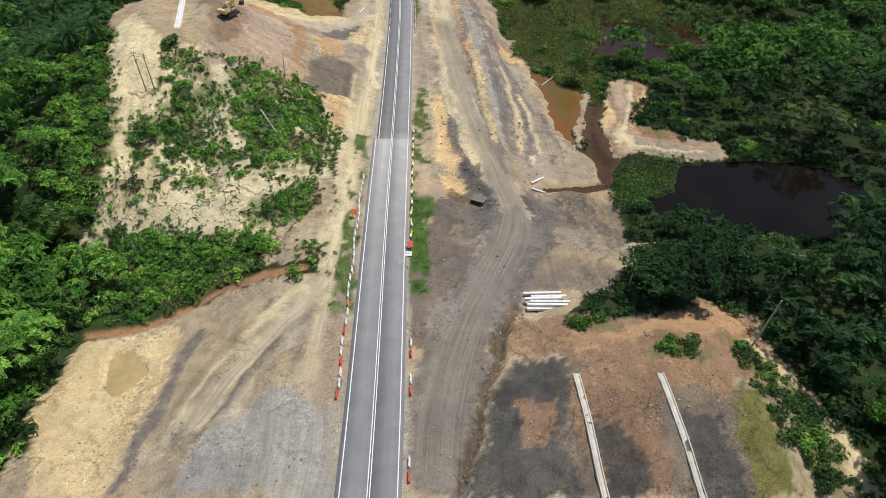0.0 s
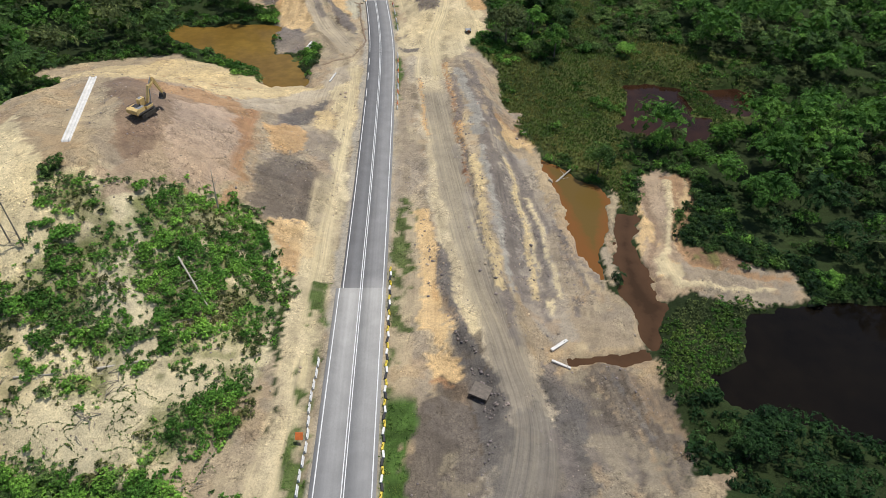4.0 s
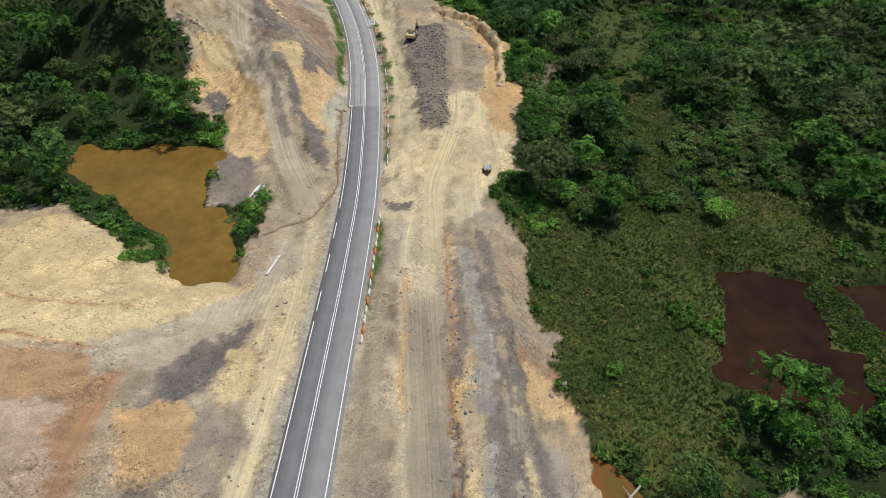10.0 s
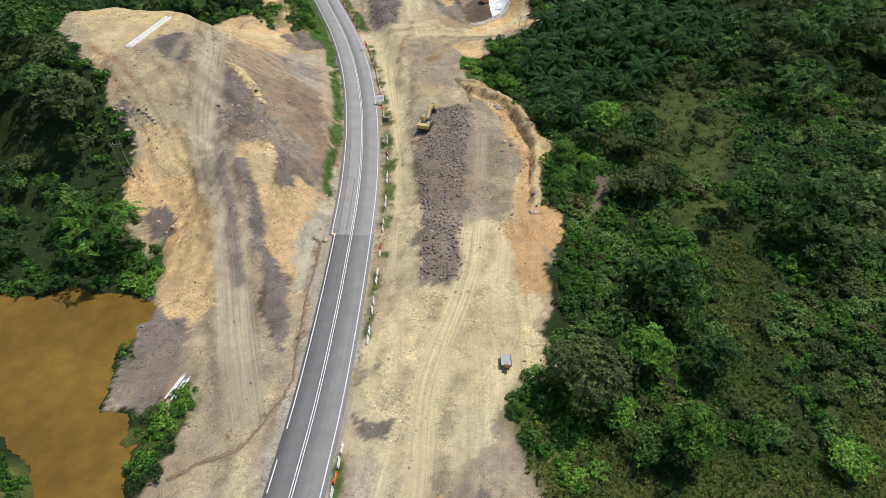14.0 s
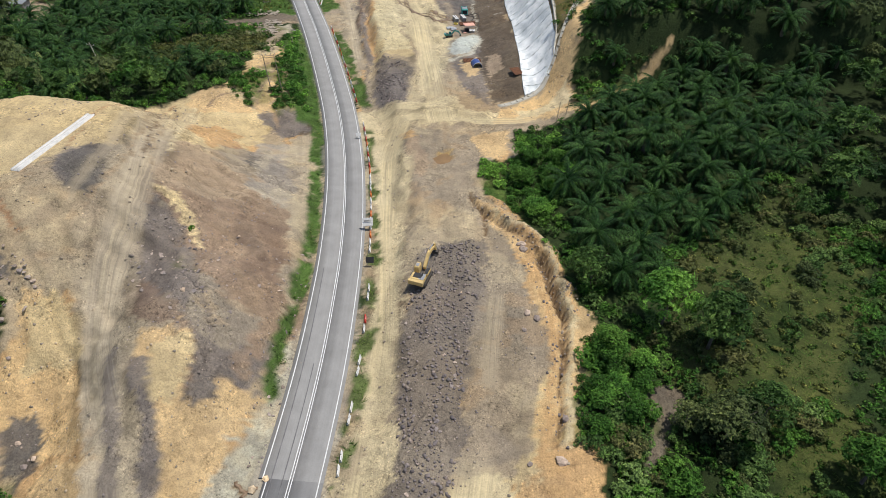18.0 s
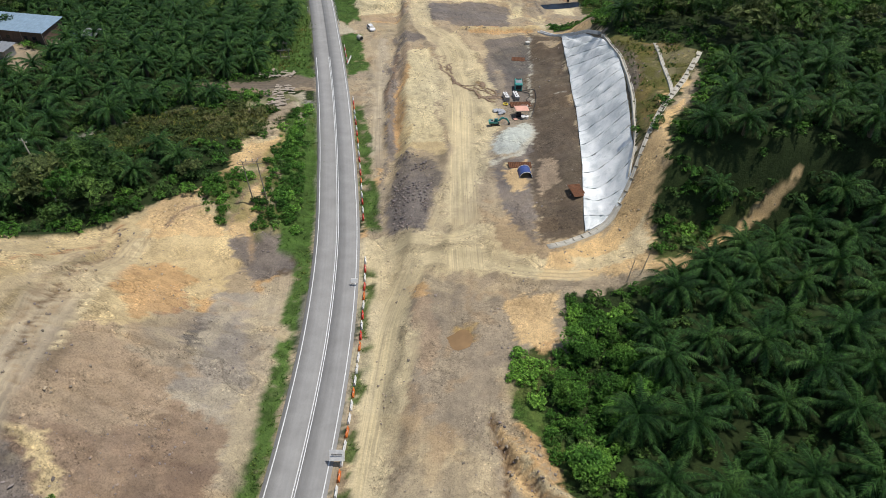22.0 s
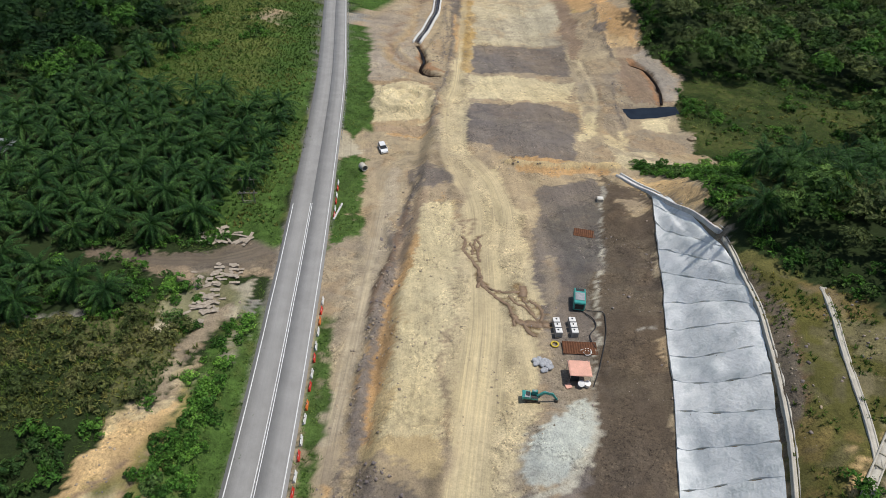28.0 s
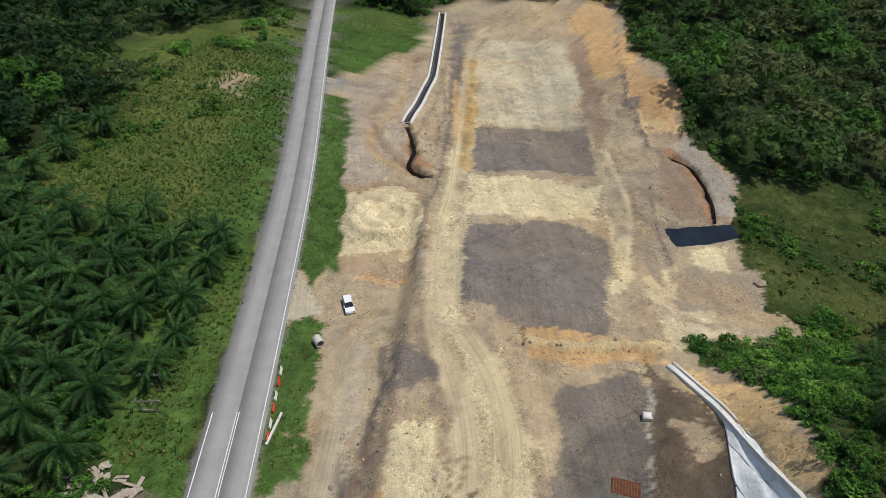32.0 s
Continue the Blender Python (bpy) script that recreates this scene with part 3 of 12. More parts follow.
soil("yellow", [(-39, 235.5), (-36, 238.5), (-32, 230.5), (-28.5, 236), (-27.5, 226.5), (-26.5, 216), (-32.5, 223.5)])
soil("mud", [(-55.5, 256), (-53, 267), (-50, 286), (-39.5, 282.5), (-30, 259.5), (-30, 244.5), (-29, 237.5), (-31.5, 231), (-36, 238.5), (-41, 242.5), (-49.5, 247)])
soil("shale", [(-40, 246), (-34, 246.5), (-30.5, 243), (-29.5, 237), (-31.5, 232), (-35, 237.5)])
soil("shale", [(-51.5, 251.5), (-47.5, 257), (-37.5, 248.5), (-41.5, 245), (-47.5, 248)])
soil("slate", [(-63.5, 256), (-57.5, 262), (-55.5, 262.5), (-56.5, 252.5), (-60, 251.5)])
soil("track", [(-51.5, 239.5), (-48.5, 241.5), (-39.5, 233.5), (-33, 223.5), (-27, 213.5), (-35.5, 211.5), (-40.5, 224.5)])
soil("slate", [(-39.5, 233.5), (-36.5, 231), (-32, 224), (-27, 215), (-29, 214.5), (-34, 223)])
soil("slate", [(-50, 281), (-49.5, 288), (-45, 285), (-45.5, 278.5)])
soil("concrete", [(-26, 246), (-26, 234), (-25.5, 222.5), (-24.5, 214), (-20.5, 215), (-22, 226.5)])
soil("paleblock", [(-38.5, 272), (-35.5, 275), (-33.5, 268), (-33.5, 259.5), (-36, 263.5)])
soil("rubble", [(-15.5, 266), (-7, 271), (-4.5, 261), (-3.5, 244), (-0.5, 218), (-7, 217.5), (-9, 230), (-14, 252.5)])
soil("mud", [(-5, 271.5), (2.5, 268.5), (6.5, 255), (5, 241.5), (-1, 240)])
soil("orange", [(6.5, 256.5), (10.5, 255), (10, 247), (9.5, 242.5), (13.5, 236), (12, 226.5), (8, 228.5), (8, 242)])
soil("yellow", [(-73, 272.5), (-77, 292), (-70.5, 303.5), (-64.5, 306), (-58.5, 301.5), (-55.5, 301.5), (-51.5, 288.5), (-53.5, 272.5), (-60.5, 261)])
soil("brown", [(-55.5, 263), (-51, 273.5), (-40, 272.5), (-36, 265), (-40.5, 259), (-47.5, 256), (-52, 250.5), (-55.5, 255.5)])
soil("rust", [(-60.5, 282.5), (-56, 288), (-51.5, 281.5), (-54, 278)])
soil("slate", [(-49, 278), (-49.5, 282.5), (-46.5, 286), (-44, 282.5), (-45, 278.5)])
soil("slate", [(-54, 299), (-47.5, 304.5), (-46.5, 297.5), (-51.5, 296)])
soil("orange", [(-48.5, 291), (-45.5, 297.5), (-40.5, 286.5), (-45, 285)])
soil("paleblock", [(-41, 283), (-40.5, 286.5), (-35, 271.5), (-34, 262.5), (-36.5, 264.5), (-38, 274.5)])
soil("mud", [(-29, 300.5), (-23.5, 300.5), (-18, 285), (-21, 284)])
soil("orange", [(-27, 300.5), (-23.5, 301), (-22.5, 294.5), (-24, 292)])
soil("orange", [(-13, 301.5), (-6.5, 305), (-6, 297), (-6, 292.5), (-12.5, 296.5)])
soil("pale", [(-40, 310.5), (-27, 312.5), (-24.5, 341), (-43, 384.5), (-50, 381.5), (-32.5, 335), (-27, 314), (-29, 300.5), (-17.5, 259), (-19.5, 258.5), (-26, 280), (-34, 300.5)])
soil("slate", [(-43, 393.5), (-34.5, 398), (-24.5, 357.5), (-19, 337.5), (-17, 330), (-21.5, 328), (-24, 335.5), (-26, 336.5), (-28.5, 355.5), (-35, 365.5)])
soil("slate", [(-20.5, 323.5), (-16, 326.5), (-12.5, 314.5), (-16.5, 317)])
soil("umber", [(-34.5, 398), (-25.5, 400.5), (-15, 359), (-9.5, 335.5), (-6.5, 319.5), (-12, 314.5), (-19, 337.5)])
soil("yellow", [(-58.5, 379), (-55, 382.5), (-34.5, 334), (-43.5, 333.5), (-49, 345.5), (-53, 362.5)])
soil("orange", [(-58.5, 373.5), (-53, 350.5), (-47, 337.5), (-44, 335.5), (-49.5, 350), (-54.5, 370.5)])
soil("rubble", [(-43, 332.5), (-35, 332.5), (-32.5, 325), (-30.5, 316), (-31, 310.5), (-35, 311.5), (-39.5, 321)])
soil("gravel", [(-28, 343), (-25.5, 348.5), (-20.5, 348), (-20, 341.5), (-23, 338), (-26.5, 336.5)])
soil("drygrass", [(-12.5, 373.5), (-2, 368.5), (5, 361), (2.5, 346), (0, 336), (-2, 334.5), (-4.5, 345.5), (-9, 364)])
soil("umber", [(-8, 363), (-3.5, 359), (-2, 347), (-4.5, 345.5)])
soil("pale", [(-2.5, 367.5), (-1.5, 367.5), (0.5, 354), (2.5, 346), (2, 346), (0, 354)])
soil("slate", [(-70.5, 420), (-55, 432.5), (-47.5, 431.5), (-40, 405), (-45.5, 401.5), (-54, 402), (-63, 402)])
soil("sand", [(-76.5, 438), (-53, 447.5), (-50, 436), (-71.5, 424.5)])
soil("slate", [(-84.5, 457), (-63, 468.5), (-53.5, 452), (-77.5, 440)])
soil("pale", [(-104.5, 497), (-80, 507.5), (-66, 473), (-85, 458)])
soil("sand", [(-59, 464.5), (-55, 463.5), (-45, 443), (-40, 417), (-41.5, 415.5), (-46.5, 432)])
soil("orange", [(-97.5, 418), (-96.5, 422), (-83, 429), (-70, 405.5), (-71, 402.5), (-77.5, 400), (-86.5, 403)])
soil("orange", [(-102, 480.5), (-88.5, 462.5), (-78.5, 441.5), (-81.5, 440)])
soil("slate", [(-40, 395.5), (-32.5, 397), (-29.5, 383), (-38, 379), (-38.5, 387)])
soil("mud", [(-80.5, 423.5), (-78, 430), (-66.5, 400), (-68, 399.5)])
soil("yellow", [(-28.5, 395), (-26, 395), (-26, 390), (-27.5, 390)])
soil("slate", [(-67, 391), (-60.5, 390.5), (-56.5, 386.5), (-61.5, 383)])
soil("orange", [(-52, 401.5), (-32.5, 407.5), (-32, 403), (-47.5, 396)])
soil("orange", [(-87, 551.5), (-80.5, 555.5), (-60.5, 497.5), (-70.5, 503.5), (-90, 537.5)])
soil("orange", [(-58.5, 489), (-50, 489), (-43, 476.5), (-46.5, 472.5)])
soil("mud", [(-35, 428), (-21.5, 433), (-20.5, 425.5), (-32.5, 418.5)])
soil("sand", [(-33.5, 435), (-27.5, 439), (-26.5, 431.5), (-31.5, 429.5)])
soil("concrete", [(-89, 395), (-86, 395.5), (-81.5, 395), (-79, 390.5), (-82.5, 387.5), (-84, 388)])
soil("concrete", [(-128, 460), (-124, 462.5), (-120, 457), (-124, 454.5)])
soil("concrete", [(-72.5, 350.5), (-81, 343), (-77, 336), (-68, 344)])
soil("grass", [(-82, 386), (-78.5, 388), (-72, 378), (-68.5, 368.5), (-68.5, 363.5)])
soil("grass", [(-81.5, 386), (-80.5, 390), (-77, 389), (-74, 383.5), (-73, 379.5), (-71, 374.5), (-68, 369), (-67.5, 365.5), (-69, 365), (-71.5, 369), (-77, 377.5)])
soil("grass", [(-122.5, 452), (-117, 455), (-106.5, 436), (-91.5, 409), (-83.5, 398.5), (-83.5, 395), (-88.5, 398.5), (-95, 407), (-107.5, 426.5)])
soil("grass", [(-157.5, 507.5), (-128.5, 514), (-116.5, 494), (-120, 482.5), (-121.5, 468.5), (-129, 463.5)])
soil("grass", [(-70, 348), (-67.5, 345.5), (-59.5, 330), (-55.5, 321), (-62, 316.5), (-64, 325), (-66.5, 331.5), (-69.5, 339)])
soil("grass", [(-10, 292.5), (-4.5, 286.5), (1, 274.5), (8.5, 263.5), (4, 272), (-2.5, 279), (-8.5, 285)])
soil("grass", [(-32, 408), (-27, 412), (-12.5, 424), (-13.5, 410), (-25, 404.5)])
water("pond_ochre", [(-72, 203), (-71, 208), (-43, 209.5), (-44, 198), (-40.5, 190.5), (-35.5, 188.5), (-31.5, 179.5), (-30.5, 173), (-37, 170.5), (-44.5, 182), (-53.5, 189), (-62, 194)])
water("pond_amber", [(20.5, 153), (25.5, 149), (30.5, 144), (32, 139), (27, 116.5), (25.5, 121.5), (24.5, 130), (22.5, 140), (21, 147)])
water("creek", [(33.5, 135), (37, 134.5), (34, 126), (34, 117.5), (36.5, 110.5), (32, 101), (29, 101), (31, 107.5), (29.5, 114), (30, 121.5)])
water("creek2", [(18.5, 100.5), (21, 101.2), (25, 102), (29.5, 102.4), (31, 100.5), (27, 99.8), (24, 100.4), (19.5, 99.6)])
water("pond_dark", [(49, 110), (59.5, 112.5), (75, 111.5), (84, 104), (80, 95), (70, 88), (64.5, 86), (58.5, 85), (48.5, 89.5), (43.5, 92), (38.5, 93.5), (38.5, 97), (44, 99.5), (47, 106)])
water("swamp", [(45, 186.5), (53, 188.5), (60.5, 187), (57, 183), (58, 172), (61.5, 170.5), (58.5, 161), (47, 160), (40, 165)])
water("swamp2", [(63, 185), (71.5, 187.5), (76, 184), (70, 170.5), (66, 175.5)])
water("pond_blue", [(-38.5, 440.5), (-27.5, 447.5), (-26, 444), (-30.5, 439.5), (-35.5, 436.5)])
water("brook", [(-51, 60), (-44, 62), (-34, 68), (-27, 70.5), (-20.5, 70.5), (-20.5, 69.5), (-26.5, 69), (-33.5, 67), (-43.5, 61), (-50.5, 59)])
water("puddle", [(-44, 50.5), (-45.5, 55.5), (-43.5, 57), (-39.5, 53.5), (-42, 49.5)])
water("pit", [(-19, 292), (-18.5, 293), (-18, 294), (-17, 294), (-16, 293), (-16, 291.5), (-17, 290.5), (-18, 290.5)])
field("field", [(10, 197.5), (16.5, 195), (29, 189.5), (39, 215.5), (45.5, 191), (49.5, 180), (39.5, 163), (36.5, 140.5), (38, 136.5), (34, 135), (31, 146), (20.5, 156.5), (12, 180)])
field("field", [(8, 199), (12.5, 204), (22.5, 198), (27, 189.5), (33, 210), (41, 209), (46, 198), (51, 191), (48.5, 183.5), (12, 177.5)])
field("field", [(49, 211.5), (75, 199.5), (82.5, 200.5), (66.5, 163), (61, 167), (42, 159), (40.5, 170.5), (46, 187)])
field("meadow", [(-154.5, 396.5), (-159, 408.5), (-164, 437.5), (-158, 454.5), (-137, 458), (-116.5, 426.5), (-103, 402.5), (-105, 397.5), (-115.5, 395.5), (-136.5, 384)])
field("meadow", [(-194.5, 453), (-181.5, 468), (-165.5, 479), (-163, 497.5), (-143, 468), (-165, 451.5), (-181.5, 442)])
field("field", [(-39, 470), (-29, 468), (-17, 466.5), (-2, 466.5), (10, 465), (6, 428.5), (-5.5, 428.5), (-13.5, 425.5), (-19, 428), (-25.5, 437.5), (-28.5, 464)])
field("meadow", [(-85.5, 371.5), (-89, 385), (-97.5, 398.5), (-101.5, 396), (-97.5, 380.5), (-92, 373.5), (-88.5, 361.5), (-89.5, 359), (-84.5, 359.5), (-79, 365)])
field("marsh", [(35, 293.5), (43.5, 295), (48.5, 285), (40, 251), (23.5, 247), (20.5, 259.5), (22.5, 271.5)])
field("palm", [(2.5, 336), (63.5, 369.5), (51, 297), (43.5, 295), (34.5, 292), (21, 271), (21, 259.5), (12.5, 262.5), (4, 273), (-4, 290), (-3, 306), (6, 310), (3.5, 324.5)])
field("palm", [(2, 346.5), (35, 385.5), (27.5, 297), (2.5, 288), (-4.5, 303), (1.5, 309), (9, 312.5), (4, 314.5), (2.5, 322.5), (3, 330)])
field("palm", [(-159.5, 384), (-139, 385), (-109.5, 396), (-100.5, 391.5), (-92, 379), (-86.5, 369), (-88, 353.5), (-102.5, 345)])
field("palm", [(-98.5, 342.5), (-84, 348), (-80.5, 341.5), (-90.5, 337)])
field("palm", [(-195.5, 387.5), (-140.5, 394), (-100, 400.5), (-86.5, 375.5), (-89, 360), (-82.5, 342.5), (-91, 334), (-116.5, 327)])
field("palm", [(-115, 326), (-87, 340.5), (-82.5, 338), (-87.5, 331), (-102, 316.5)])
field("palm", [(-145, 332.5), (-137, 352), (-94.5, 362.5), (-79.5, 362.5), (-80, 338), (-69, 316), (-78.5, 312.5), (-92.5, 298), (-77, 267.5)])
field("palm", [(-93, 310), (-82, 320.5), (-73.5, 326), (-70, 322), (-72, 311), (-71.5, 301.5), (-74, 296.5)])
field("palm", [(-12, 423), (5.5, 432), (-4.5, 375.5), (-8.5, 374), (-16, 385.5)])
soil("track", [(-34.5, 150), (-30, 160), (-26.5, 171), (-22.5, 178), (-20, 176.5), (-22, 167), (-27.5, 158), (-31, 148)])
soil("mud", [(11, 169), (17.5, 172.5), (18, 166.5), (15, 164), (12, 164)])
soil("orange", [(13, 162.5), (17, 164.5), (16.5, 161.5), (13.5, 160)])
soil("yellow", [(11, 158.5), (13.5, 161.5), (17.5, 157), (11, 154.5)])
soil("mud", [(-2.5, 104), (-1, 104.5), (0, 84.5), (-1.5, 82.5), (-2.5, 93.5)])
soil("rubble", [(2, 101), (5.5, 98), (10, 89), (9, 84), (5.5, 78.5), (7, 86), (4.5, 95)])
soil("umber", [(-32.5, 398.5), (-28.5, 397), (-23.5, 394.5), (-22.5, 385.5), (-29.5, 383)])
soil("sand", [(-101.5, 426.5), (-90, 432), (-88.5, 427), (-97.5, 423)])
soil("mud", [(-113, 450.5), (-104, 452.5), (-90.5, 437), (-97, 430.5), (-105, 436.5)])
soil("orange", [(-103.5, 440.5), (-109, 453.5), (-113, 482.5), (-109.5, 480), (-103, 453.5), (-95.5, 436.5), (-97.5, 433)])
soil("rust", [(0.5, 93.5), (2, 93), (2, 91.5), (0.5, 91.5)])
soil("rust", [(41, 124), (44, 125), (43, 120), (40.5, 119.5)])
soil("pale", [(35, 120.5), (41.5, 122), (42, 118), (36.5, 116)])
soil("pale", [(-39.5, 422.5), (-36, 429), (-23.5, 416), (-18, 417), (-31.5, 406.5)])
line("wet", 0.3, -0.12, [(-28.5, 183.5), (-26, 186), (-22.5, 188), (-21, 192), (-20, 195), (-19.5, 199), (-21, 205.5)])
line("wet", 0.2, -0.1, [(-21, 205.5), (-22.6, 214), (-23.3, 221)])
line("wet", 0.9, -0.03, [(-21, 205.5), (-20.4, 207)])
line("wet", 0.35, -0.03, [(-23.3, 221), (-24.2, 225.5), (-25.6, 226.5)])
line("wet", 0.3, -0.03, [(-24.2, 225.5), (-23, 226.4)])
line("wet", 0.5, 0.0, [(-49, 373), (-48, 372), (-47.6, 370), (-45.5, 368.5), (-43.6, 367), (-42.6, 365), (-42, 363)])
line("wet", 0.9, 0.0, [(-42.8, 365.5), (-42.3, 364.2), (-41.2, 363.8)])
line("wet", 0.35, 0.0, [(-42.4, 364.2), (-41, 364), (-39.5, 363.8), (-37.6, 364), (-36.5, 365)])
line("wet", 1.5, 0.0, [(-36.5, 366.3), (-36.1, 365.4), (-35.6, 364.2)])
line("wet", 0.35, 0.0, [(-46.4, 375), (-47, 373.8), (-45.6, 372.4), (-45.4, 370.6), (-44, 368.4)])
line("wet", 0.3, 0.0, [(-47.4, 372.2), (-46.2, 371), (-45.9, 369.6)])
line("wet", 0.3, 0.0, [(-46.8, 373.4), (-46.6, 372), (-45.5, 370.8)])
line("wet", 0.45, 0.0, [(-41.2, 363.6), (-39, 362.6), (-36.6, 361.6), (-35.6, 360), (-34, 359.4), (-31.6, 360.4), (-30, 361.4)])
line("wet", 1.0, 0.0, [(-35.6, 360.2), (-34.4, 359.4), (-33, 359.6)])
line("wet", 0.3, 0.0, [(-37.5, 363.4), (-36, 362.6), (-34.6, 362.5), (-33, 361.4), (-32, 360.5)])
line("wet", 0.3, 0.0, [(-35.5, 364), (-34.5, 363), (-33, 361.5)])
line("wet", 0.4, 0.0, [(-34.6, 364), (-33, 363.6), (-32, 362.4), (-31.6, 360.6)])
line("wet", 0.35, 0.0, [(-35.5, 360), (-35, 359), (-34.6, 358.4)])
line("wet", 1.3, 0.0, [(-33.4, 359.6), (-32, 360), (-30.6, 361)])
line("wet", 0.6, 0.0, [(-33.6, 359.4), (-32.5, 358.2), (-31.5, 357.8)])
line("loam", 0.5, 0.0, [(-51, 377.4), (-49, 378.4), (-48.6, 376), (-47.6, 372.4)])
line("loam", 0.5, 0.0, [(-51, 377.4), (-50, 375.4), (-49, 373.4)])
line("crack", 0.43, -0.9, [(-10, 281.5), (-7, 277), (-6.5, 272.5)])
line("crack", 0.8, -0.9, [(2, 269.5), (4, 264), (6, 261), (7, 257.5), (7, 253.5), (8, 249.5), (7.5, 246.5)])
line("ridge", 1.6, 0.7, [(-6.5, 279), (-2.5, 276), (1.5, 272), (4.5, 268.5), (7.5, 263), (10, 257.5)])
line("crack", 0.68, -0.6, [(10, 62.5), (8, 54.5), (5, 45.5), (3, 35.5)])
line("ridge", 1.5, 0.5, [(9.5, 60.5), (13.5, 55.5), (20.5, 54.5), (29, 54.5)])
line("crack", 0.31, -0.3, [(10, 60.5), (13, 57), (17.5, 54.5)])
line("crack", 0.50, -0.4, [(7.5, 134), (8, 121.5), (9.5, 111.5), (10.5, 102)])
line("crack", 0.43, -0.3, [(3.5, 161.5), (5, 145), (6.5, 131.5)])
line("dark", 0.74, 0.3, [(0.5, 116.5), (2, 108), (3.5, 100)])
line("dark", 0.37, 0.2, [(12.5, 137), (13.5, 123.5), (15.5, 109.5)])
line("pale", 0.56, 0.05, [(15, 131.5), (15.5, 118.5), (16.5, 110)])
line("dark", 0.50, 0.2, [(20.5, 130), (21.5, 121), (22.5, 110)])
line("rutted", 0.31, -0.15, [(0, 189), (2, 167), (4, 149.5), (6, 136.5)])
line("rust", 0.31, 0.1, [(1.5, 175), (3.5, 157.5), (4, 149.5)])
line("ridge", 1.2, 0.5, [(-56.5, 361.5), (-53.5, 353.5), (-50, 344.5), (-46, 336)])
line("dark", 0.62, 0.3, [(-57, 362.5), (-54, 355.5), (-52.5, 350)])
line("pale", 0.37, 0.0, [(-54, 267.5), (-68.5, 295.5)])
line("crack", 0.31, -0.2, [(-55.5, 264), (-71, 294)])
line("rust", 0.37, 0.0, [(-63.5, 258.5), (-67, 272), (-68, 279), (-72, 294.5)])
line("yellow", 2.0, 1.0, [(-50.5, 398), (-45, 400), (-37.5, 404.5), (-32.5, 406)])
line("crack", 0.31, -0.3, [(-51.5, 401), (-49.5, 397)])
line("track", 1.6, 0.0, [(-37.5, 417), (-32, 415.5), (-24.5, 417.5), (-16.5, 420.5)])
line("bed", 2.4, -0.5, [(-113.5, 482), (-104, 456), (-103, 444), (-99.5, 437), (-92.5, 433.5), (-88.5, 433)])
line("dark", 0.43, 0.3, [(-44, 453), (-40, 440), (-36, 429.5)])
line("dark", 0.43, 0.3, [(-105.5, 482.5), (-93, 459.5), (-86, 439.5)])
line("concretewash", 1.2, 0.0, [(-25, 334.5), (-21, 340), (-20, 346.5)])
line("crack", 0.37, -0.5, [(-4.5, 360), (-2.5, 349)])
field("bush", [(-35.5, 188.5), (-34, 193), (-32, 197.5), (-30.5, 192), (-30.5, 183.5), (-33, 183.5)])
field("bush", [(-52, 183), (-44, 182.5), (-39.5, 175), (-46, 174)])
field("bush", [(7, 200), (10, 205.5), (12.5, 207), (16.5, 201.5), (19.5, 194.5), (16.5, 189), (12, 191.5), (8.5, 197)])
field("bush", [(-10, 292.5), (-4.5, 286.5), (2, 273), (8.5, 263.5), (4, 272), (-2.5, 279)])
field("bush", [(-11, 293.5), (-4.5, 291.5), (-4, 286.5), (-8, 286.5), (-11, 289.5)])
field("bush", [(-66, 325), (-57.5, 324.5), (-49, 306), (-55.5, 303.5)])
field("bush", [(-67.5, 308.5), (-62.5, 313.5), (-57.5, 303), (-63, 302)])
field("sparse", [(-46, 256), (-43, 255.5), (-39, 249), (-42, 248.5)])
field("bush", [(17, 58.5), (22, 59), (22.5, 57), (18, 56)])
field("bush", [(27, 53), (33, 54.5), (31.5, 51), (28, 51)])
field("bush", [(39.5, 54.5), (43, 48), (47, 43.5), (44.5, 36), (41.5, 37), (40, 43.5), (36.5, 51)])
field("bush", [(-50, 181), (-43.5, 182), (-40, 174.5), (-46, 173)])
field("bush", [(-52.5, 218), (-48, 220.5), (-45, 215.5), (-45, 210), (-49, 210.5)])
field("bush", [(-31.5, 409), (-27, 412), (-12.5, 424), (-9.5, 419), (-21.5, 408.5), (-26.5, 405.5)])
field("bush", [(-151.5, 505), (-127, 512), (-123, 500.5), (-142, 493.5)])
field("scrub", [(-64.5, 321.5), (-57, 314), (-53.5, 302.5), (-62, 311)])
field("scrub", [(-84.5, 348), (-77, 350), (-72, 347), (-68, 341), (-73, 337), (-82, 341.5)])
soil("concrete", [(-149, 352.5), (-146.5, 359), (-141.5, 357), (-139.5, 351.5), (-144, 349)])
soil("tan", [(-159, 347), (-155, 350.5), (-141.5, 346), (-135, 337), (-145, 333.5)])
soil("clay", [(-0.5, 326.5), (0, 332.5), (4.5, 343.5), (4.5, 335), (2.5, 328.5), (3, 323), (5, 320), (1.5, 317.5), (-8.5, 314), (-4.5, 319)])
soil("tan", [(-1.5, 333), (0, 335.5), (0, 330.5), (-0.5, 327)])
soil("pale", [(-36, 300.5), (-32.5, 306.5), (-29, 306.5), (-22.5, 283), (-16.5, 260), (-13, 246.5), (-11, 238.5), (-15.5, 238), (-18, 251), (-22, 266), (-28, 283.5)])
soil("pale", [(-28, 303), (-21.5, 283), (-18.5, 258.5), (-12, 237), (-10, 216.5), (-8, 193), (-12.5, 196), (-10.5, 211), (-14.5, 237.5), (-22.5, 269)])
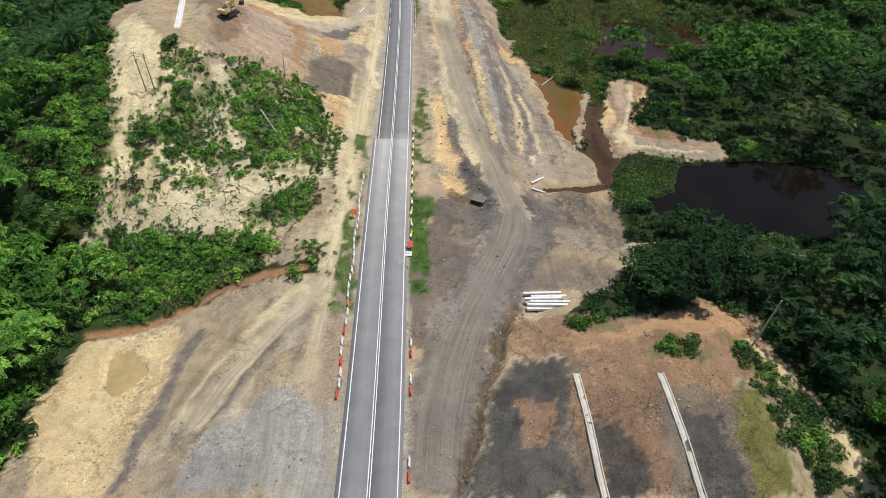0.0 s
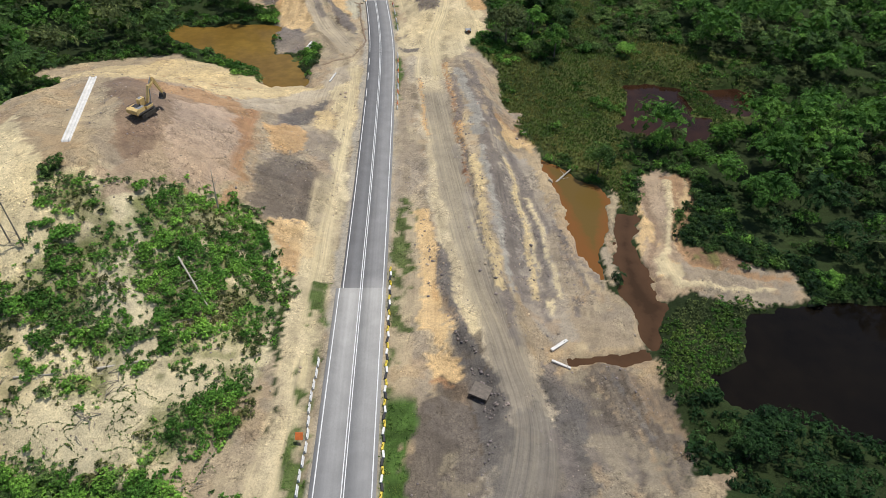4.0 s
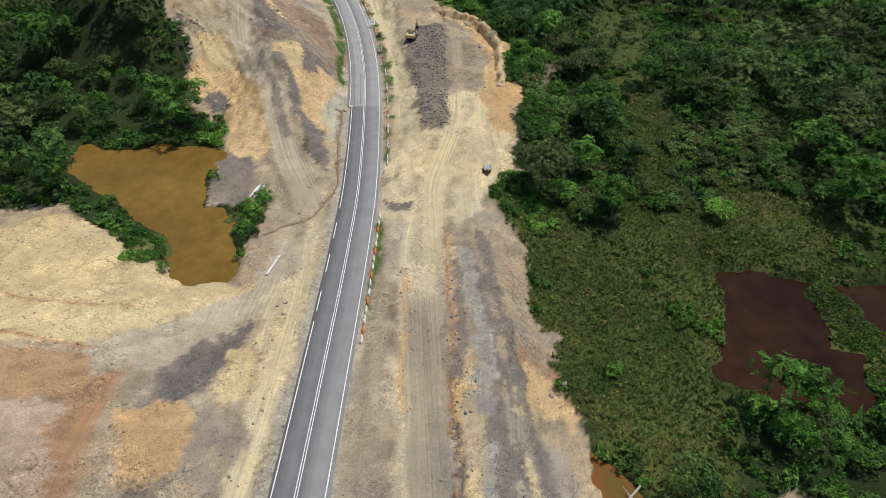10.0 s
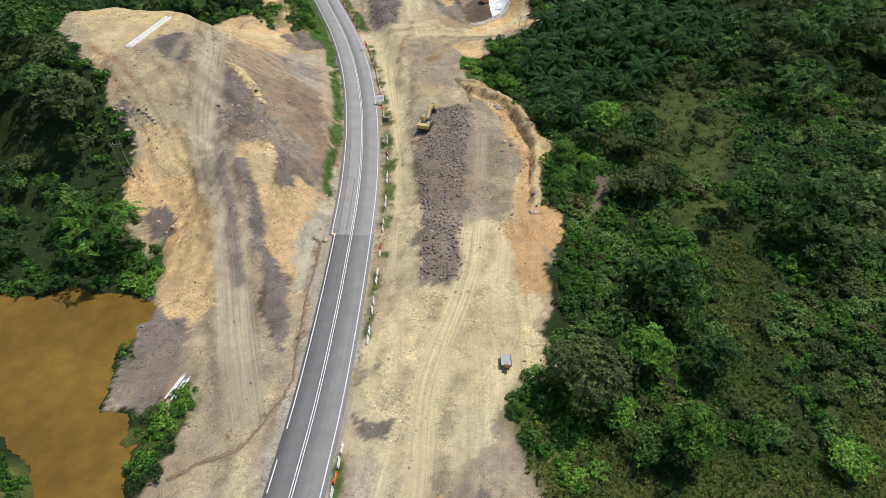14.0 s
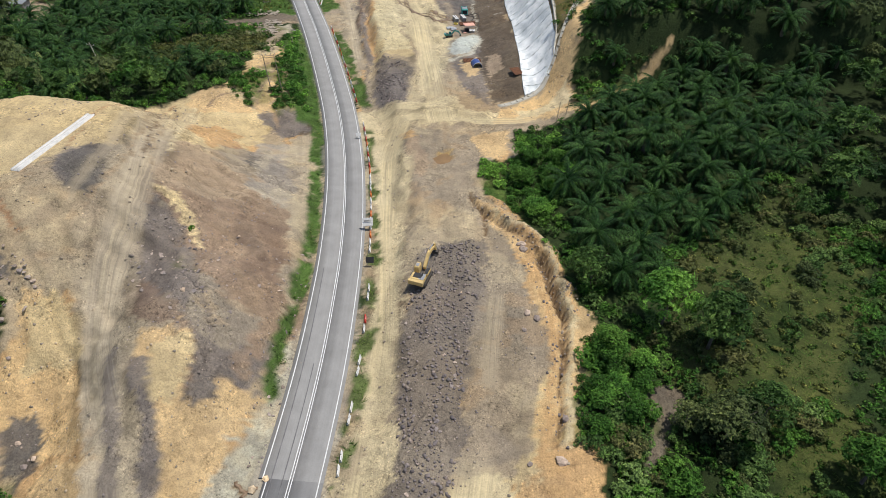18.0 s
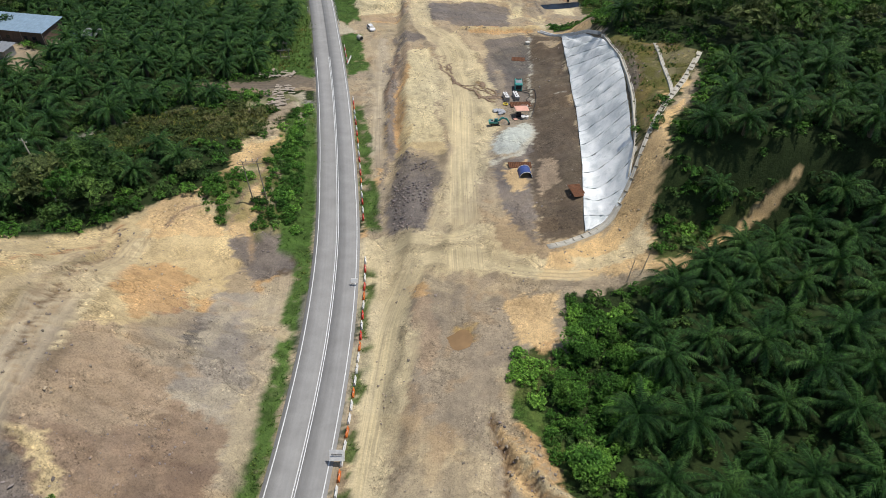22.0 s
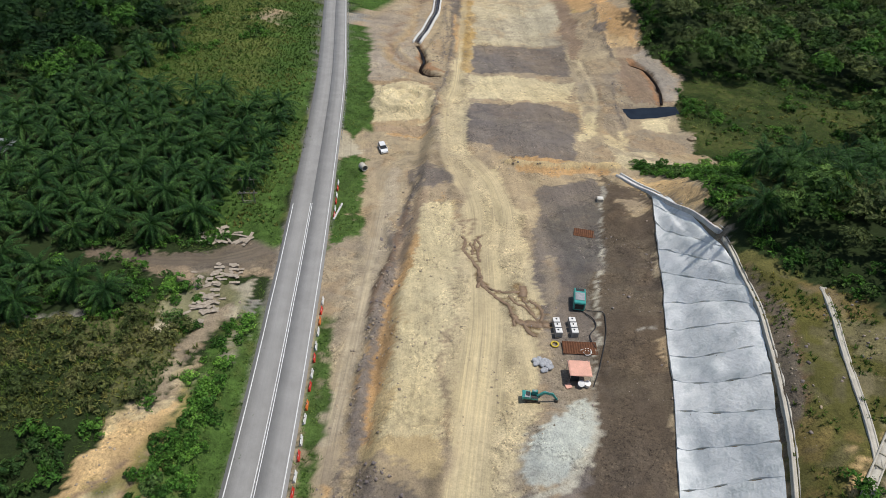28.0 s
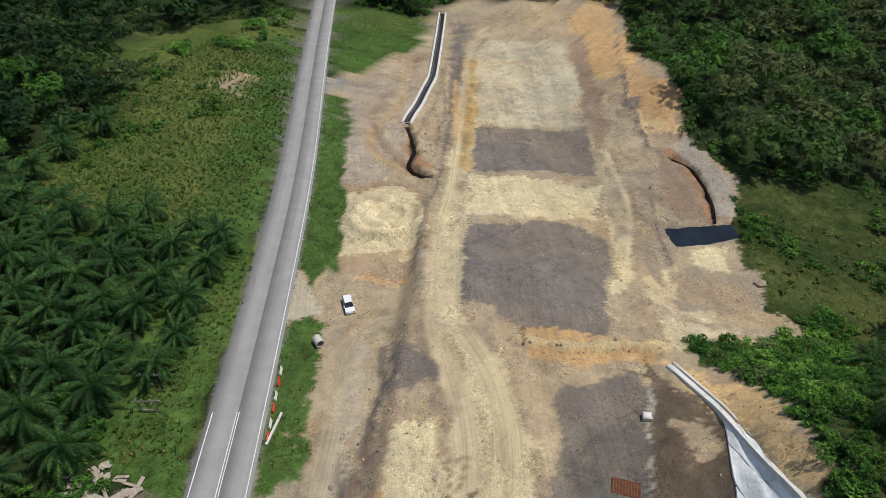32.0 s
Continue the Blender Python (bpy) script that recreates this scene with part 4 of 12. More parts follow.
soil("pale", [(-51.5, 375), (-54, 387), (-52, 395), (-42, 380), (-33.5, 366.5), (-31, 353), (-28.5, 343), (-26.5, 335), (-32, 332.5), (-37.5, 344), (-43, 356)])
soil("pale", [(-61, 396.5), (-68.5, 406), (-82, 438.5), (-98.5, 487.5), (-93, 491), (-78.5, 441), (-64, 408.5), (-58.5, 397.5)])
soil("track", [(-58.5, 350.5), (-65, 368), (-68.5, 383.5), (-65.5, 385), (-57, 364), (-50.5, 345.5), (-46, 334.5), (-43, 328.5), (-45.5, 327)])
soil("pale", [(-7, 185), (0, 186), (2.5, 164.5), (4, 144.5), (5.5, 131), (-0.5, 130.5), (-3.5, 153)])
soil("track", [(-25.5, 174.5), (-21, 160), (-18, 136), (-17.5, 123), (-18.5, 110), (-19.5, 97), (-17.5, 97.5), (-16, 107), (-15.5, 119), (-16, 137.5), (-18, 168.5)])
soil("pale", [(-21, 109), (-17.5, 116.5), (-16.5, 91.5), (-16.5, 70.5), (-19, 69), (-18.5, 91)])
soil("pale", [(-22.5, 170), (-18.5, 172.5), (-17, 143.5), (-16.5, 127.5), (-17, 119), (-18.5, 132), (-21, 154)])
soil("brown", [(-56, 249.5), (-52.5, 263.5), (-49.5, 269), (-46, 253.5), (-50.5, 247.5)])
soil("umber", [(-44, 263), (-41, 271), (-36, 267.5), (-37, 262), (-30.5, 259), (-29, 249.5), (-32, 250), (-38, 253.5)])
soil("pale", [(-39.5, 307), (-27.5, 309), (-26, 314.5), (-20.5, 317), (-16.5, 311), (-1, 312.5), (5, 312.5), (-1, 310.5), (-16.5, 305.5), (-25.5, 304), (-27, 300.5), (-26, 292), (-22.5, 280), (-25.5, 279), (-31.5, 296), (-33.5, 303.5)])
soil("brown", [(-51.5, 272), (-42.5, 269), (-35.5, 261.5), (-36, 255), (-43, 256), (-48, 261)])
soil("yellow", [(-53, 239.5), (-50.5, 238), (-48, 233), (-51.5, 231.5), (-55, 238)])
soil("mud", [(-44.5, 210), (-40.5, 212), (-36.5, 205), (-39.5, 200), (-40, 193.5), (-42, 195.5)])
soil("brown", [(-47.5, 145), (-38.5, 147), (-35, 140.5), (-31, 125), (-36.5, 123), (-47, 143)])
soil("rust", [(-38.5, 147), (-37.5, 150.5), (-35.5, 155), (-34, 145.5), (-32.5, 136.5), (-30.5, 126.5), (-32, 126)])
soil("loam", [(-49.5, 143.5), (-39, 146), (-36, 143), (-43, 133.5), (-42, 124.5), (-45, 119), (-45.5, 130.5)])
soil("mud", [(-28.5, 126), (-21, 126), (-18, 122), (-19.5, 115.5), (-25.5, 119), (-29, 121)])
field("field", [(34.5, 287), (52.5, 287), (42, 252), (43, 238), (44.5, 213.5), (34.5, 208.5), (33, 224), (29.5, 241)])
field("brush", [(-99.5, 318.5), (-96, 328.5), (-83.5, 335.5), (-79, 345), (-67.5, 331.5), (-71, 321.5), (-79.5, 316), (-85, 311), (-93.5, 308), (-101, 313.5)])
field("brush", [(37.5, 51), (39, 49.5), (41, 41), (40.5, 35), (35.5, 34.5), (34.5, 43)])
soil("tan", [(-68, 315), (-68, 327), (-65.5, 328.5), (-62, 318.5), (-60, 312.5), (-56, 311), (-58, 305.5), (-56, 302.5), (-59, 300.5), (-60.5, 306), (-62, 314), (-65.5, 314)])
soil("slate", [(-57.5, 300.5), (-55, 303), (-48, 305.5), (-45, 299), (-50.5, 294)])
soil("mud", [(-92.5, 345.5), (-86, 350.5), (-73.5, 359.5), (-69.5, 353), (-81.5, 348), (-73, 348), (-71, 342), (-67, 328), (-68.5, 328.5), (-74, 343), (-81.5, 346)])
soil("orange", [(5, 312.5), (6, 314.5), (11, 319.5), (16, 325), (18, 328.5), (19.5, 326.5), (16.5, 322.5), (11, 316.5), (9.5, 314)])
soil("orange", [(-50, 294), (-47, 299), (-45, 298), (-44, 293.5), (-48.5, 291)])
# pad soils are darkened here to carry cloud shade
soil("dun", [(3, 34), (7.5, 50.5), (9.5, 53.5), (22, 49.5), (29, 49), (37.5, 47), (39, 41), (40, 35)])
soil("drygrass", [(36, 46.5), (38.5, 46.5), (40, 39.5), (40, 35), (33.5, 34.5), (34.5, 40.5)])
soil("coal", [(2, 34), (4.5, 39.5), (9.5, 53), (16.5, 52), (16.5, 46), (14.5, 40.5), (16.5, 34)])
soil("russet", [(9.5, 46.5), (15, 46.5), (14, 41.5), (9.5, 40.5)])
soil("russet", [(16, 49), (25.5, 46.5), (26, 34), (18.5, 34)])
soil("coal", [(18.5, 43.5), (21.5, 43), (23, 39), (24, 34), (19.5, 34)])
soil("coal", [(27.5, 42.5), (33.5, 43), (32.5, 34.5), (29, 34)])
soil("russet", [(19, 54.5), (29, 50), (35.5, 50), (35.5, 46), (27, 46), (19, 46.5)])
soil("russet2", [(10.5, 57), (19, 54.5), (28.5, 58.5), (36.5, 63.5), (42, 59), (40, 56), (29, 55), (18.5, 52.5)])
soil("pale", [(41, 56), (45, 49.5), (48, 43.5), (48.5, 35.5), (46, 35.5), (44, 41.5), (41, 47)])
soil("slate", [(-63.5, 256), (-61, 260), (-56.5, 262.5), (-55.5, 255.5), (-56.5, 252), (-60.5, 252.5)])
soil("brown", [(-56.5, 264.5), (-54, 274.5), (-45, 272), (-40, 265.5), (-41.5, 257.5), (-47.5, 259), (-52, 256.5)])
soil("shale", [(-51.5, 249.5), (-49, 256), (-46.5, 253), (-40.5, 251.5), (-38, 243), (-42.5, 240), (-49, 245)])
soil("umber", [(-43.5, 253), (-39, 260.5), (-33.5, 258), (-30.5, 251), (-30, 245.5), (-33.5, 242), (-36.5, 244)])
soil("umber", [(-34, 236.5), (-32, 241.5), (-29.5, 237.5), (-30, 232), (-31.5, 231)])
soil("yellow", [(-38.5, 235.5), (-36, 239.5), (-33, 234.5), (-32.5, 230.5), (-35, 229), (-38, 232.5)])
soil("orange", [(-43, 268.5), (-39, 278), (-34.5, 271), (-34, 263), (-38.5, 262.5)])
soil("slate", [(-51.5, 252.5), (-46.5, 256.5), (-36, 244.5), (-32.5, 232.5), (-28.5, 246.5), (-31, 251.5), (-27.5, 248), (-29, 233), (-32, 231.5), (-36, 239), (-45.5, 241.5)])
soil("orange", [(-57.5, 233), (-54, 235), (-49.5, 229.5), (-41.5, 215), (-35, 207), (-41, 208), (-49.5, 222.5), (-56, 228.5)])
soil("yellow", [(-37, 238.5), (-33.5, 233), (-28.5, 230.5), (-25, 219), (-28, 216.5), (-32.5, 224.5), (-37, 232)])
soil("umber", [(-32.5, 224.5), (-28, 218), (-23, 208.5), (-24.5, 205.5), (-29, 212.5)])
soil("orange", [(-6.5, 280.5), (6, 265.5), (8.5, 249), (7, 242.5), (10, 232), (12, 219), (8, 216), (6.5, 223), (4.5, 229.5), (7, 236.5), (5.5, 253)])
soil("mud", [(3, 196.5), (8.5, 199), (11, 190.5), (11.5, 177.5), (5.5, 175.5), (3, 185.5)])
soil("mud", [(-25, 302.5), (-10, 301), (-7, 274.5), (-21, 280.5)])
soil("mud", [(-12, 187), (-9.5, 191), (-7.5, 181), (-8, 174), (-9.5, 174)])
soil("mud", [(-30, 124.5), (-25, 127), (-19.5, 124.5), (-20.5, 121), (-26, 121.5)])
soil("mud", [(-54.5, 132), (-51, 135), (-45.5, 118), (-48, 116)])
soil("slate", [(-31, 129), (-25, 136.5), (-18.5, 135), (-19.5, 121), (-27.5, 122)])
soil("tan", [(-29.5, 78), (-22.5, 90.5), (-20.5, 96), (-18.5, 77.5), (-21, 72), (-27.5, 71.5)])
soil("orange", [(-23, 121), (-19.5, 113.5), (-21, 109), (-24.5, 115.5)])
soil("umber", [(-0.5, 84), (4.5, 95.5), (10, 86), (6, 78.5), (1.5, 79.5)])
soil("mud", [(-5.5, 71), (-2, 70), (0, 60.5), (-3, 56.5), (-5, 56.5)])
soil("pale", [(-101.5, 426.5), (-90, 432), (-88.5, 427), (-97.5, 423)])
soil("brown", [(-59, 501.5), (-45, 479.5), (-40.5, 471), (-29.5, 465.5), (-28.5, 446.5), (-44, 466), (-55.5, 477)])
soil("mud", [(-47.5, 458), (-42.5, 460.5), (-33.5, 448), (-35.5, 435), (-36, 424), (-40, 429)])
soil("mud", [(-34.5, 430), (-22.5, 435.5), (-20.5, 424), (-34, 417.5)])
line("umber", 1.5, -0.9, [(8.5, 57.5), (6.5, 51.5), (5, 45), (3.5, 39), (2.5, 34)])
line("orange", 1.0, 0.5, [(-6.5, 282), (4.5, 270.5), (8.5, 258)])
line("dark", 0.9, 0.5, [(-62.5, 373.5), (-54.5, 359.5), (-50, 346), (-44.5, 334.5)])
line("dark", 0.7, 0.3, [(-38.5, 314.5), (-42.5, 323.5), (-45, 332.5)])
line("dark", 0.8, 0.4, [(-58.5, 370.5), (-61.5, 378), (-63, 383), (-67, 389.5)])
line("dark", 0.6, 0.4, [(-107, 491), (-92, 460.5), (-82.5, 436.5), (-75, 415), (-70.5, 404.5)])
line("dark", 0.6, 0.4, [(-72, 532), (-56.5, 481.5), (-47.5, 466.5)])
line("ridge", 1.5, 0.7, [(-92, 444.5), (-95, 458.5), (-104.5, 483)])
field("bush", [(-75, 114.5), (-64.5, 111), (-59.5, 98.5), (-59, 81), (-60.5, 78), (-63.5, 88)])
field("bush", [(-66, 304.5), (-65.5, 315), (-63.5, 317.5), (-62.5, 308), (-58, 301), (-62.5, 302)])
haul("pale", 6, [(-31, 40.5), (-28, 51.5), (-22, 60.5), (-18.5, 68), (-17, 80), (-17.5, 100.5), (-19, 138)])
haul("pale", 2.5, [(-16.5, 45), (-16.5, 56), (-16.5, 69), (-16.5, 88), (-17.5, 116.5)])
haul("slate", 1.2, [(-33, 36.5), (-30, 46.5), (-25.5, 56.5), (-24, 60.5)])
haul("pale", 2.6, [(-17.5, 97.5), (-17.5, 110), (-18, 127), (-18.5, 146), (-19.5, 170.5), (-22.5, 201)])
haul("pale", 6.5, [(7.5, 98), (4, 111), (1.5, 131.5), (-0.5, 156), (-3.5, 183), (-2, 210)])
haul("grey", 2.2, [(13.5, 112), (11.5, 136), (11, 158.5), (8, 172)])
haul("track", 1.4, [(17.5, 110), (17, 123), (15.5, 136.5), (13.5, 149.5)])
haul("rust", 2.2, [(-32.5, 123), (-33.5, 134), (-34.5, 146.5), (-35.5, 156)])
haul("track", 4, [(-60, 266.5), (-50.5, 250), (-43, 235), (-37, 222.5), (-30.5, 207), (-24.5, 194.5), (-20, 186)])
haul("pale", 2.6, [(-23.5, 295), (-18.5, 258.5), (-13, 228.5), (-11, 214), (-11, 200.5), (-6, 195)])
haul("pale", 4.5, [(0, 175), (-1.5, 188.5), (-3, 201.5), (-1, 211.5), (0.5, 221), (-0.5, 235.5)])
haul("pale", 4, [(-13.5, 238.5), (-16, 251.5), (-22, 271), (-28.5, 294.5), (-28.5, 313.5), (-32, 339.5), (-46.5, 387)])
haul("pale", 3, [(-31, 306), (-20.5, 307), (-9.5, 308), (0, 312)])
haul("track", 3, [(0, 240.5), (-1.5, 249.5), (-2.5, 262.5)])
haul("track", 4.5, [(-40.5, 227.5), (-47, 237.5), (-53, 245), (-54.5, 254.5), (-57, 267.5), (-69, 296.5)])
haul("track", 2, [(-57.5, 247), (-59, 261.5), (-71, 291)])
haul("pale", 6, [(-19.5, 303), (-24, 315), (-30.5, 334), (-38, 357), (-50, 382.5), (-63.5, 399), (-82, 438.5)])
haul("track", 3, [(-39, 316), (-47, 332), (-55.5, 352.5), (-67.5, 380)])
haul("pale", 3, [(-37.5, 307.5), (-30.5, 309), (-23.5, 312), (-19.5, 317)])
haul("pale", 4, [(-43, 376), (-47, 385.5), (-54.5, 394), (-61, 398)])
haul("pale", 2.6, [(-65, 401), (-71.5, 414), (-78.5, 434), (-90, 461.5), (-103, 493), (-112, 530)])
haul("track", 3, [(-67, 379), (-72, 384.5), (-72.5, 394), (-66, 397.5)])
haul("sand", 1.6, [(-41.5, 424), (-45, 441.5), (-54, 459.5), (-58, 465)])
haul("track", 2, [(-36.5, 417.5), (-28.5, 418), (-16.5, 421.5)])
haul("orange", 1.5, [(-48.5, 291.5), (-55, 302), (-58.5, 309.5), (-62.5, 318.5), (-66.5, 328.5)])
soil("clay", [(-11, 312.5), (-0.5, 320.5), (2.5, 325), (4, 323), (4.5, 317.5), (5, 314), (5.5, 312.5), (-10, 307)])
soil("pale", [(-6.5, 313), (-1, 317.5), (3, 322), (4, 316), (-0.5, 312.5), (-6, 309.5)])
soil("yellow", [(-71.5, 323), (-66.5, 327.5), (-64, 321.5), (-66.5, 317)])
soil("mud", [(-23, 35), (-23, 40.5), (-16.5, 42), (-12.5, 43.5), (-10.5, 33.5)])
soil("grass", [(-67, 349), (-59, 334), (-51.5, 318.5), (-47, 306.5), (-45, 299), (-43.5, 294), (-46, 301.5), (-48.5, 306.5), (-51.5, 309.5), (-56, 318), (-61.5, 332), (-69, 345.5)])
field("bush", [(-63, 318), (-65.5, 327), (-70.5, 346), (-61, 333), (-53.5, 317), (-51, 310), (-49, 306), (-55, 303), (-57.5, 306), (-56.5, 310.5), (-59.5, 315.5)])
soil("umber", [(-52, 298.5), (-48.5, 304.5), (-45.5, 301), (-45, 298.5), (-49, 295.5)])
soil("slate", [(-25.5, 335.5), (-19, 339.5), (-14, 320.5), (-17, 318.5), (-20, 322.5), (-22, 326)])
soil("slate", [(-41.5, 393.5), (-34, 400), (-26, 369), (-33.5, 368)])
soil("clay", [(-31.5, 404), (-26.5, 403.5), (-21, 401.5), (-19, 393), (-16, 385), (-16.5, 384.5), (-18.5, 385), (-23, 394.5), (-27, 400.5)])
soil("clay", [(-1, 326), (1.5, 333.5), (3, 335.5), (4, 329), (3.5, 325.5), (4, 323), (1, 321.5)])
soil("sand", [(-62.5, 110.5), (-52.5, 112.5), (-47, 100.5), (-53, 94.5), (-55, 85), (-56.5, 78), (-56, 85), (-59.5, 98.5)])
soil("sand", [(-56.5, 82.5), (-43.5, 86.5), (-32, 89), (-30, 85), (-45, 80.5), (-56, 79.5)])
field("clear", [(-67.5, 314), (-68, 327), (-65.5, 328.5), (-62, 318.5), (-59.5, 313), (-58, 305.5), (-55.5, 301.5), (-58.5, 300), (-60.5, 306), (-62, 314), (-64.5, 314)])
field("clear", [(-87, 350.5), (-73.5, 359.5), (-69, 352.5), (-72, 346.5), (-65.5, 329), (-68, 328.5), (-74.5, 345), (-83, 345)])
soil("pale", [(-67.5, 314), (-68, 327), (-65.5, 328.5), (-62, 318.5), (-59.5, 313), (-59.5, 308.5), (-58, 305.5), (-55.5, 301.5), (-57.5, 300.5), (-60, 306), (-62, 314), (-64.5, 314)])
soil("dun", [(-3, 34), (-2, 47), (1.5, 67.5), (7, 78.5), (10.5, 74.5), (7.5, 56.5), (3.5, 42.5), (2, 34)])
soil("slate", [(11.5, 72), (20.5, 88), (19.5, 77), (13, 68)])
soil("slate", [(-42.5, 196), (-44, 209), (-40, 211), (-36.5, 205), (-34.5, 194.5), (-35.5, 190), (-40, 192.5)])
soil("slate", [(6, 96), (10, 90), (10, 81), (6.5, 72), (7, 71.5), (11.5, 76), (18.5, 87.5), (18.5, 94), (22, 89), (15.5, 74.5), (8, 65.5), (4.5, 65.5), (6, 74.5), (7.5, 81), (6, 91)])
soil("mud", [(20, 97.5), (31, 98), (30, 89), (25.5, 81.5), (19, 78.5), (18.5, 87.5)])
soil("brown", [(-92, 409), (-98.5, 420), (-95.5, 424), (-83.5, 429), (-69, 404.5), (-73, 402.5), (-82, 400.5)])
soil("sand", [(-86.5, 404.5), (-90.5, 409.5), (-94, 418), (-91, 423), (-82, 424), (-77.5, 419.5), (-75, 415), (-74.5, 408.5), (-79.5, 404.5), (-85, 403)])
soil("clay", [(41, 146.5), (47, 148), (47.5, 141), (42.5, 130.5), (42, 121), (37, 117), (33.5, 116.5), (35, 127)])
soil("pale", [(42, 118), (50, 117), (57.5, 116.5), (57, 113), (48, 112.5), (41.5, 114.5)])
field("palm", [(-126.5, 177), (-101, 180.5), (-66, 118), (-70.5, 110), (-79, 109.5), (-91, 116)])
soil("concretewash", [(-21.5, 354), (-19.5, 354), (-19, 351), (-20.5, 352)])
soil("concretewash", [(-21, 357.5), (-20.5, 356.5), (-21, 355.5)])
soil("yellow", [(-22.5, 334.5), (-21, 335.5), (-21, 333)])
soil("clay", [(-17.5, 338.5), (-15, 336), (-13, 332.5), (-14, 330), (-15, 328.5)])
soil("slate", [(-48.5, 277.5), (-49.5, 282), (-47.5, 284.5), (-45, 284), (-44, 281.5), (-45, 278)])
soil("rust", [(-59.5, 280), (-57.5, 286.5), (-53.5, 285), (-54.5, 279)])
soil("slate", [(-54.5, 302), (-50.5, 305), (-46, 299.5), (-50, 296.5), (-54, 298)])
line("slate", 1.3, 0.25, [(7.5, 124.5), (9, 113.5), (10.5, 104), (11.5, 100)])
line("slate", 1.0, 0.25, [(11, 158.5), (13, 140), (14, 128), (15.5, 116.5), (17, 107)])
line("pale", 0.9, 0.05, [(13, 149), (15, 136.5), (16.5, 121), (18, 108.5)])
line("slate", 0.8, 0.2, [(16.5, 145.5), (19.5, 129.5), (21, 117), (22, 108)])
line("orange", 0.9, 0.1, [(2.5, 176.5), (4.5, 156.5), (5, 145)])
line("rust", 0.5, 0.05, [(3.5, 161.5), (5, 145), (5.5, 135.5)])
line("slate", 1.4, 0.3, [(1, 115.5), (2, 108), (4, 99)])
line("mud", 1.6, 0.0, [(-8.5, 169), (-6.5, 144.5), (-6, 128.5)])
line("orange", 1.0, 0.1, [(-2.5, 126.5), (-1, 116.5), (0, 106.5)])
line("slate", 1.5, 0.2, [(-29.5, 219), (-24, 209.5), (-23, 203.5)])
line("shale", 1.6, 0.3, [(-42.5, 233.5), (-37, 222.5), (-33, 214)])
line("orange", 1.4, 0.5, [(-5, 278), (3.5, 270), (8, 258)])
line("shale", 1.4, 0.3, [(-59.5, 369.5), (-53, 354), (-47.5, 340.5), (-44, 333)])
line("mud", 1.2, 0.1, [(-39.5, 320), (-44.5, 327.5), (-48, 335.5)])
soil("slate", [(-33.5, 368), (-26.5, 371), (-21.5, 352), (-23, 351.5), (-27.5, 352.5)])
soil("dun", [(19.5, 72), (29, 84.5), (33, 94), (26, 99), (18.5, 96.5), (20.5, 88)])
soil("slate", [(-4.5, 54.5), (-1.5, 60.5), (0.5, 67.5), (-3, 70), (-5, 65)])
soil("dun", [(-101, 344.5), (-87, 349.5), (-76.5, 361.5), (-77, 368), (-72, 359.5), (-72, 354), (-85.5, 348.5), (-98.5, 342.5)])
haul("dun", 3.5, [(-100, 343.5), (-86, 349), (-78.5, 354), (-74.5, 361.5)])
# dun over the near right ground, cloud shade put into the soil
soil("dun", [(-6, 73.5), (-1.5, 81.5), (1.5, 98), (8, 102.5), (10.5, 94.5), (20, 94.5), (31, 95), (31, 87), (24, 74.5), (15.5, 68.5), (11, 63.5), (7.5, 55), (-4.5, 55)])
soil("slate", [(8.5, 93.5), (16, 91.5), (18, 86.5), (13.5, 74), (8.5, 67), (7, 67), (10.5, 76), (9.5, 85)])
soil("loam", [(-47, 467.5), (-40.5, 467.5), (-31, 462), (-27.5, 449.5), (-30.5, 445), (-37, 444), (-42.5, 453)])
soil("ochre", [(-82, 531.5), (-64.5, 523), (-57, 493.5), (-68.5, 494.5), (-78, 514.5)])
soil("clay", [(-61, 494), (-51.5, 487.5), (-42.5, 473), (-49, 470.5), (-55, 477)])
soil("slate", [(-117.5, 513), (-113.5, 515.5), (-96.5, 474.5), (-100.5, 476.5)])
line("inky", 1.6, -0.9, [(-97.5, 449), (-93, 444), (-90.5, 440.5), (-89.5, 435.5), (-86.5, 433.5), (-83, 433)])
line("inky", 1.1, -0.7, [(-42.5, 465), (-38, 463.5), (-35, 459), (-32.5, 453.5), (-31, 446)])
soil("mud", [(-36, 374), (-29, 379), (-21, 350.5), (-20, 344), (-18.5, 339), (-26.5, 335), (-28, 343.5), (-29, 354.5)])
soil("slate", [(-34.5, 376), (-29, 379.5), (-23, 357.5), (-25, 355.5), (-29.5, 358.5)])
soil("slate", [(-22, 340.5), (-19.5, 344.5), (-18, 339.5), (-21.5, 337.5)])
soil("gravel", [(-27, 339), (-27, 343), (-24.5, 348.5), (-22, 350.5), (-20.5, 349), (-20.5, 344), (-21.5, 339.5), (-22, 338.5), (-25.5, 337)])
field("palm", [(-228.5, 420.5), (-181.5, 450), (-150.5, 420), (-146.5, 404.5), (-134.5, 380.5), (-146, 363.5)])

soil("yellow", [(-50.5, 58.0), (-39.5, 61.5), (-37.0, 58.5), (-36.5, 50.0), (-37.0, 42.5), (-37.5, 35.5), (-47.0, 35.5), (-51.5, 46.0)])
soil("dust", [(-15.5, 68.0), (-18.5, 66.5), (-22.5, 62.0), (-27.0, 56.5), (-30.0, 51.5), (-32.0, 45.5), (-32.0, 40.0), (-29.0, 40.0), (-25.5, 44.5), (-23.5, 50.5), (-20.0, 54.0), (-16.5, 56.0), (-15.5, 62.0)])
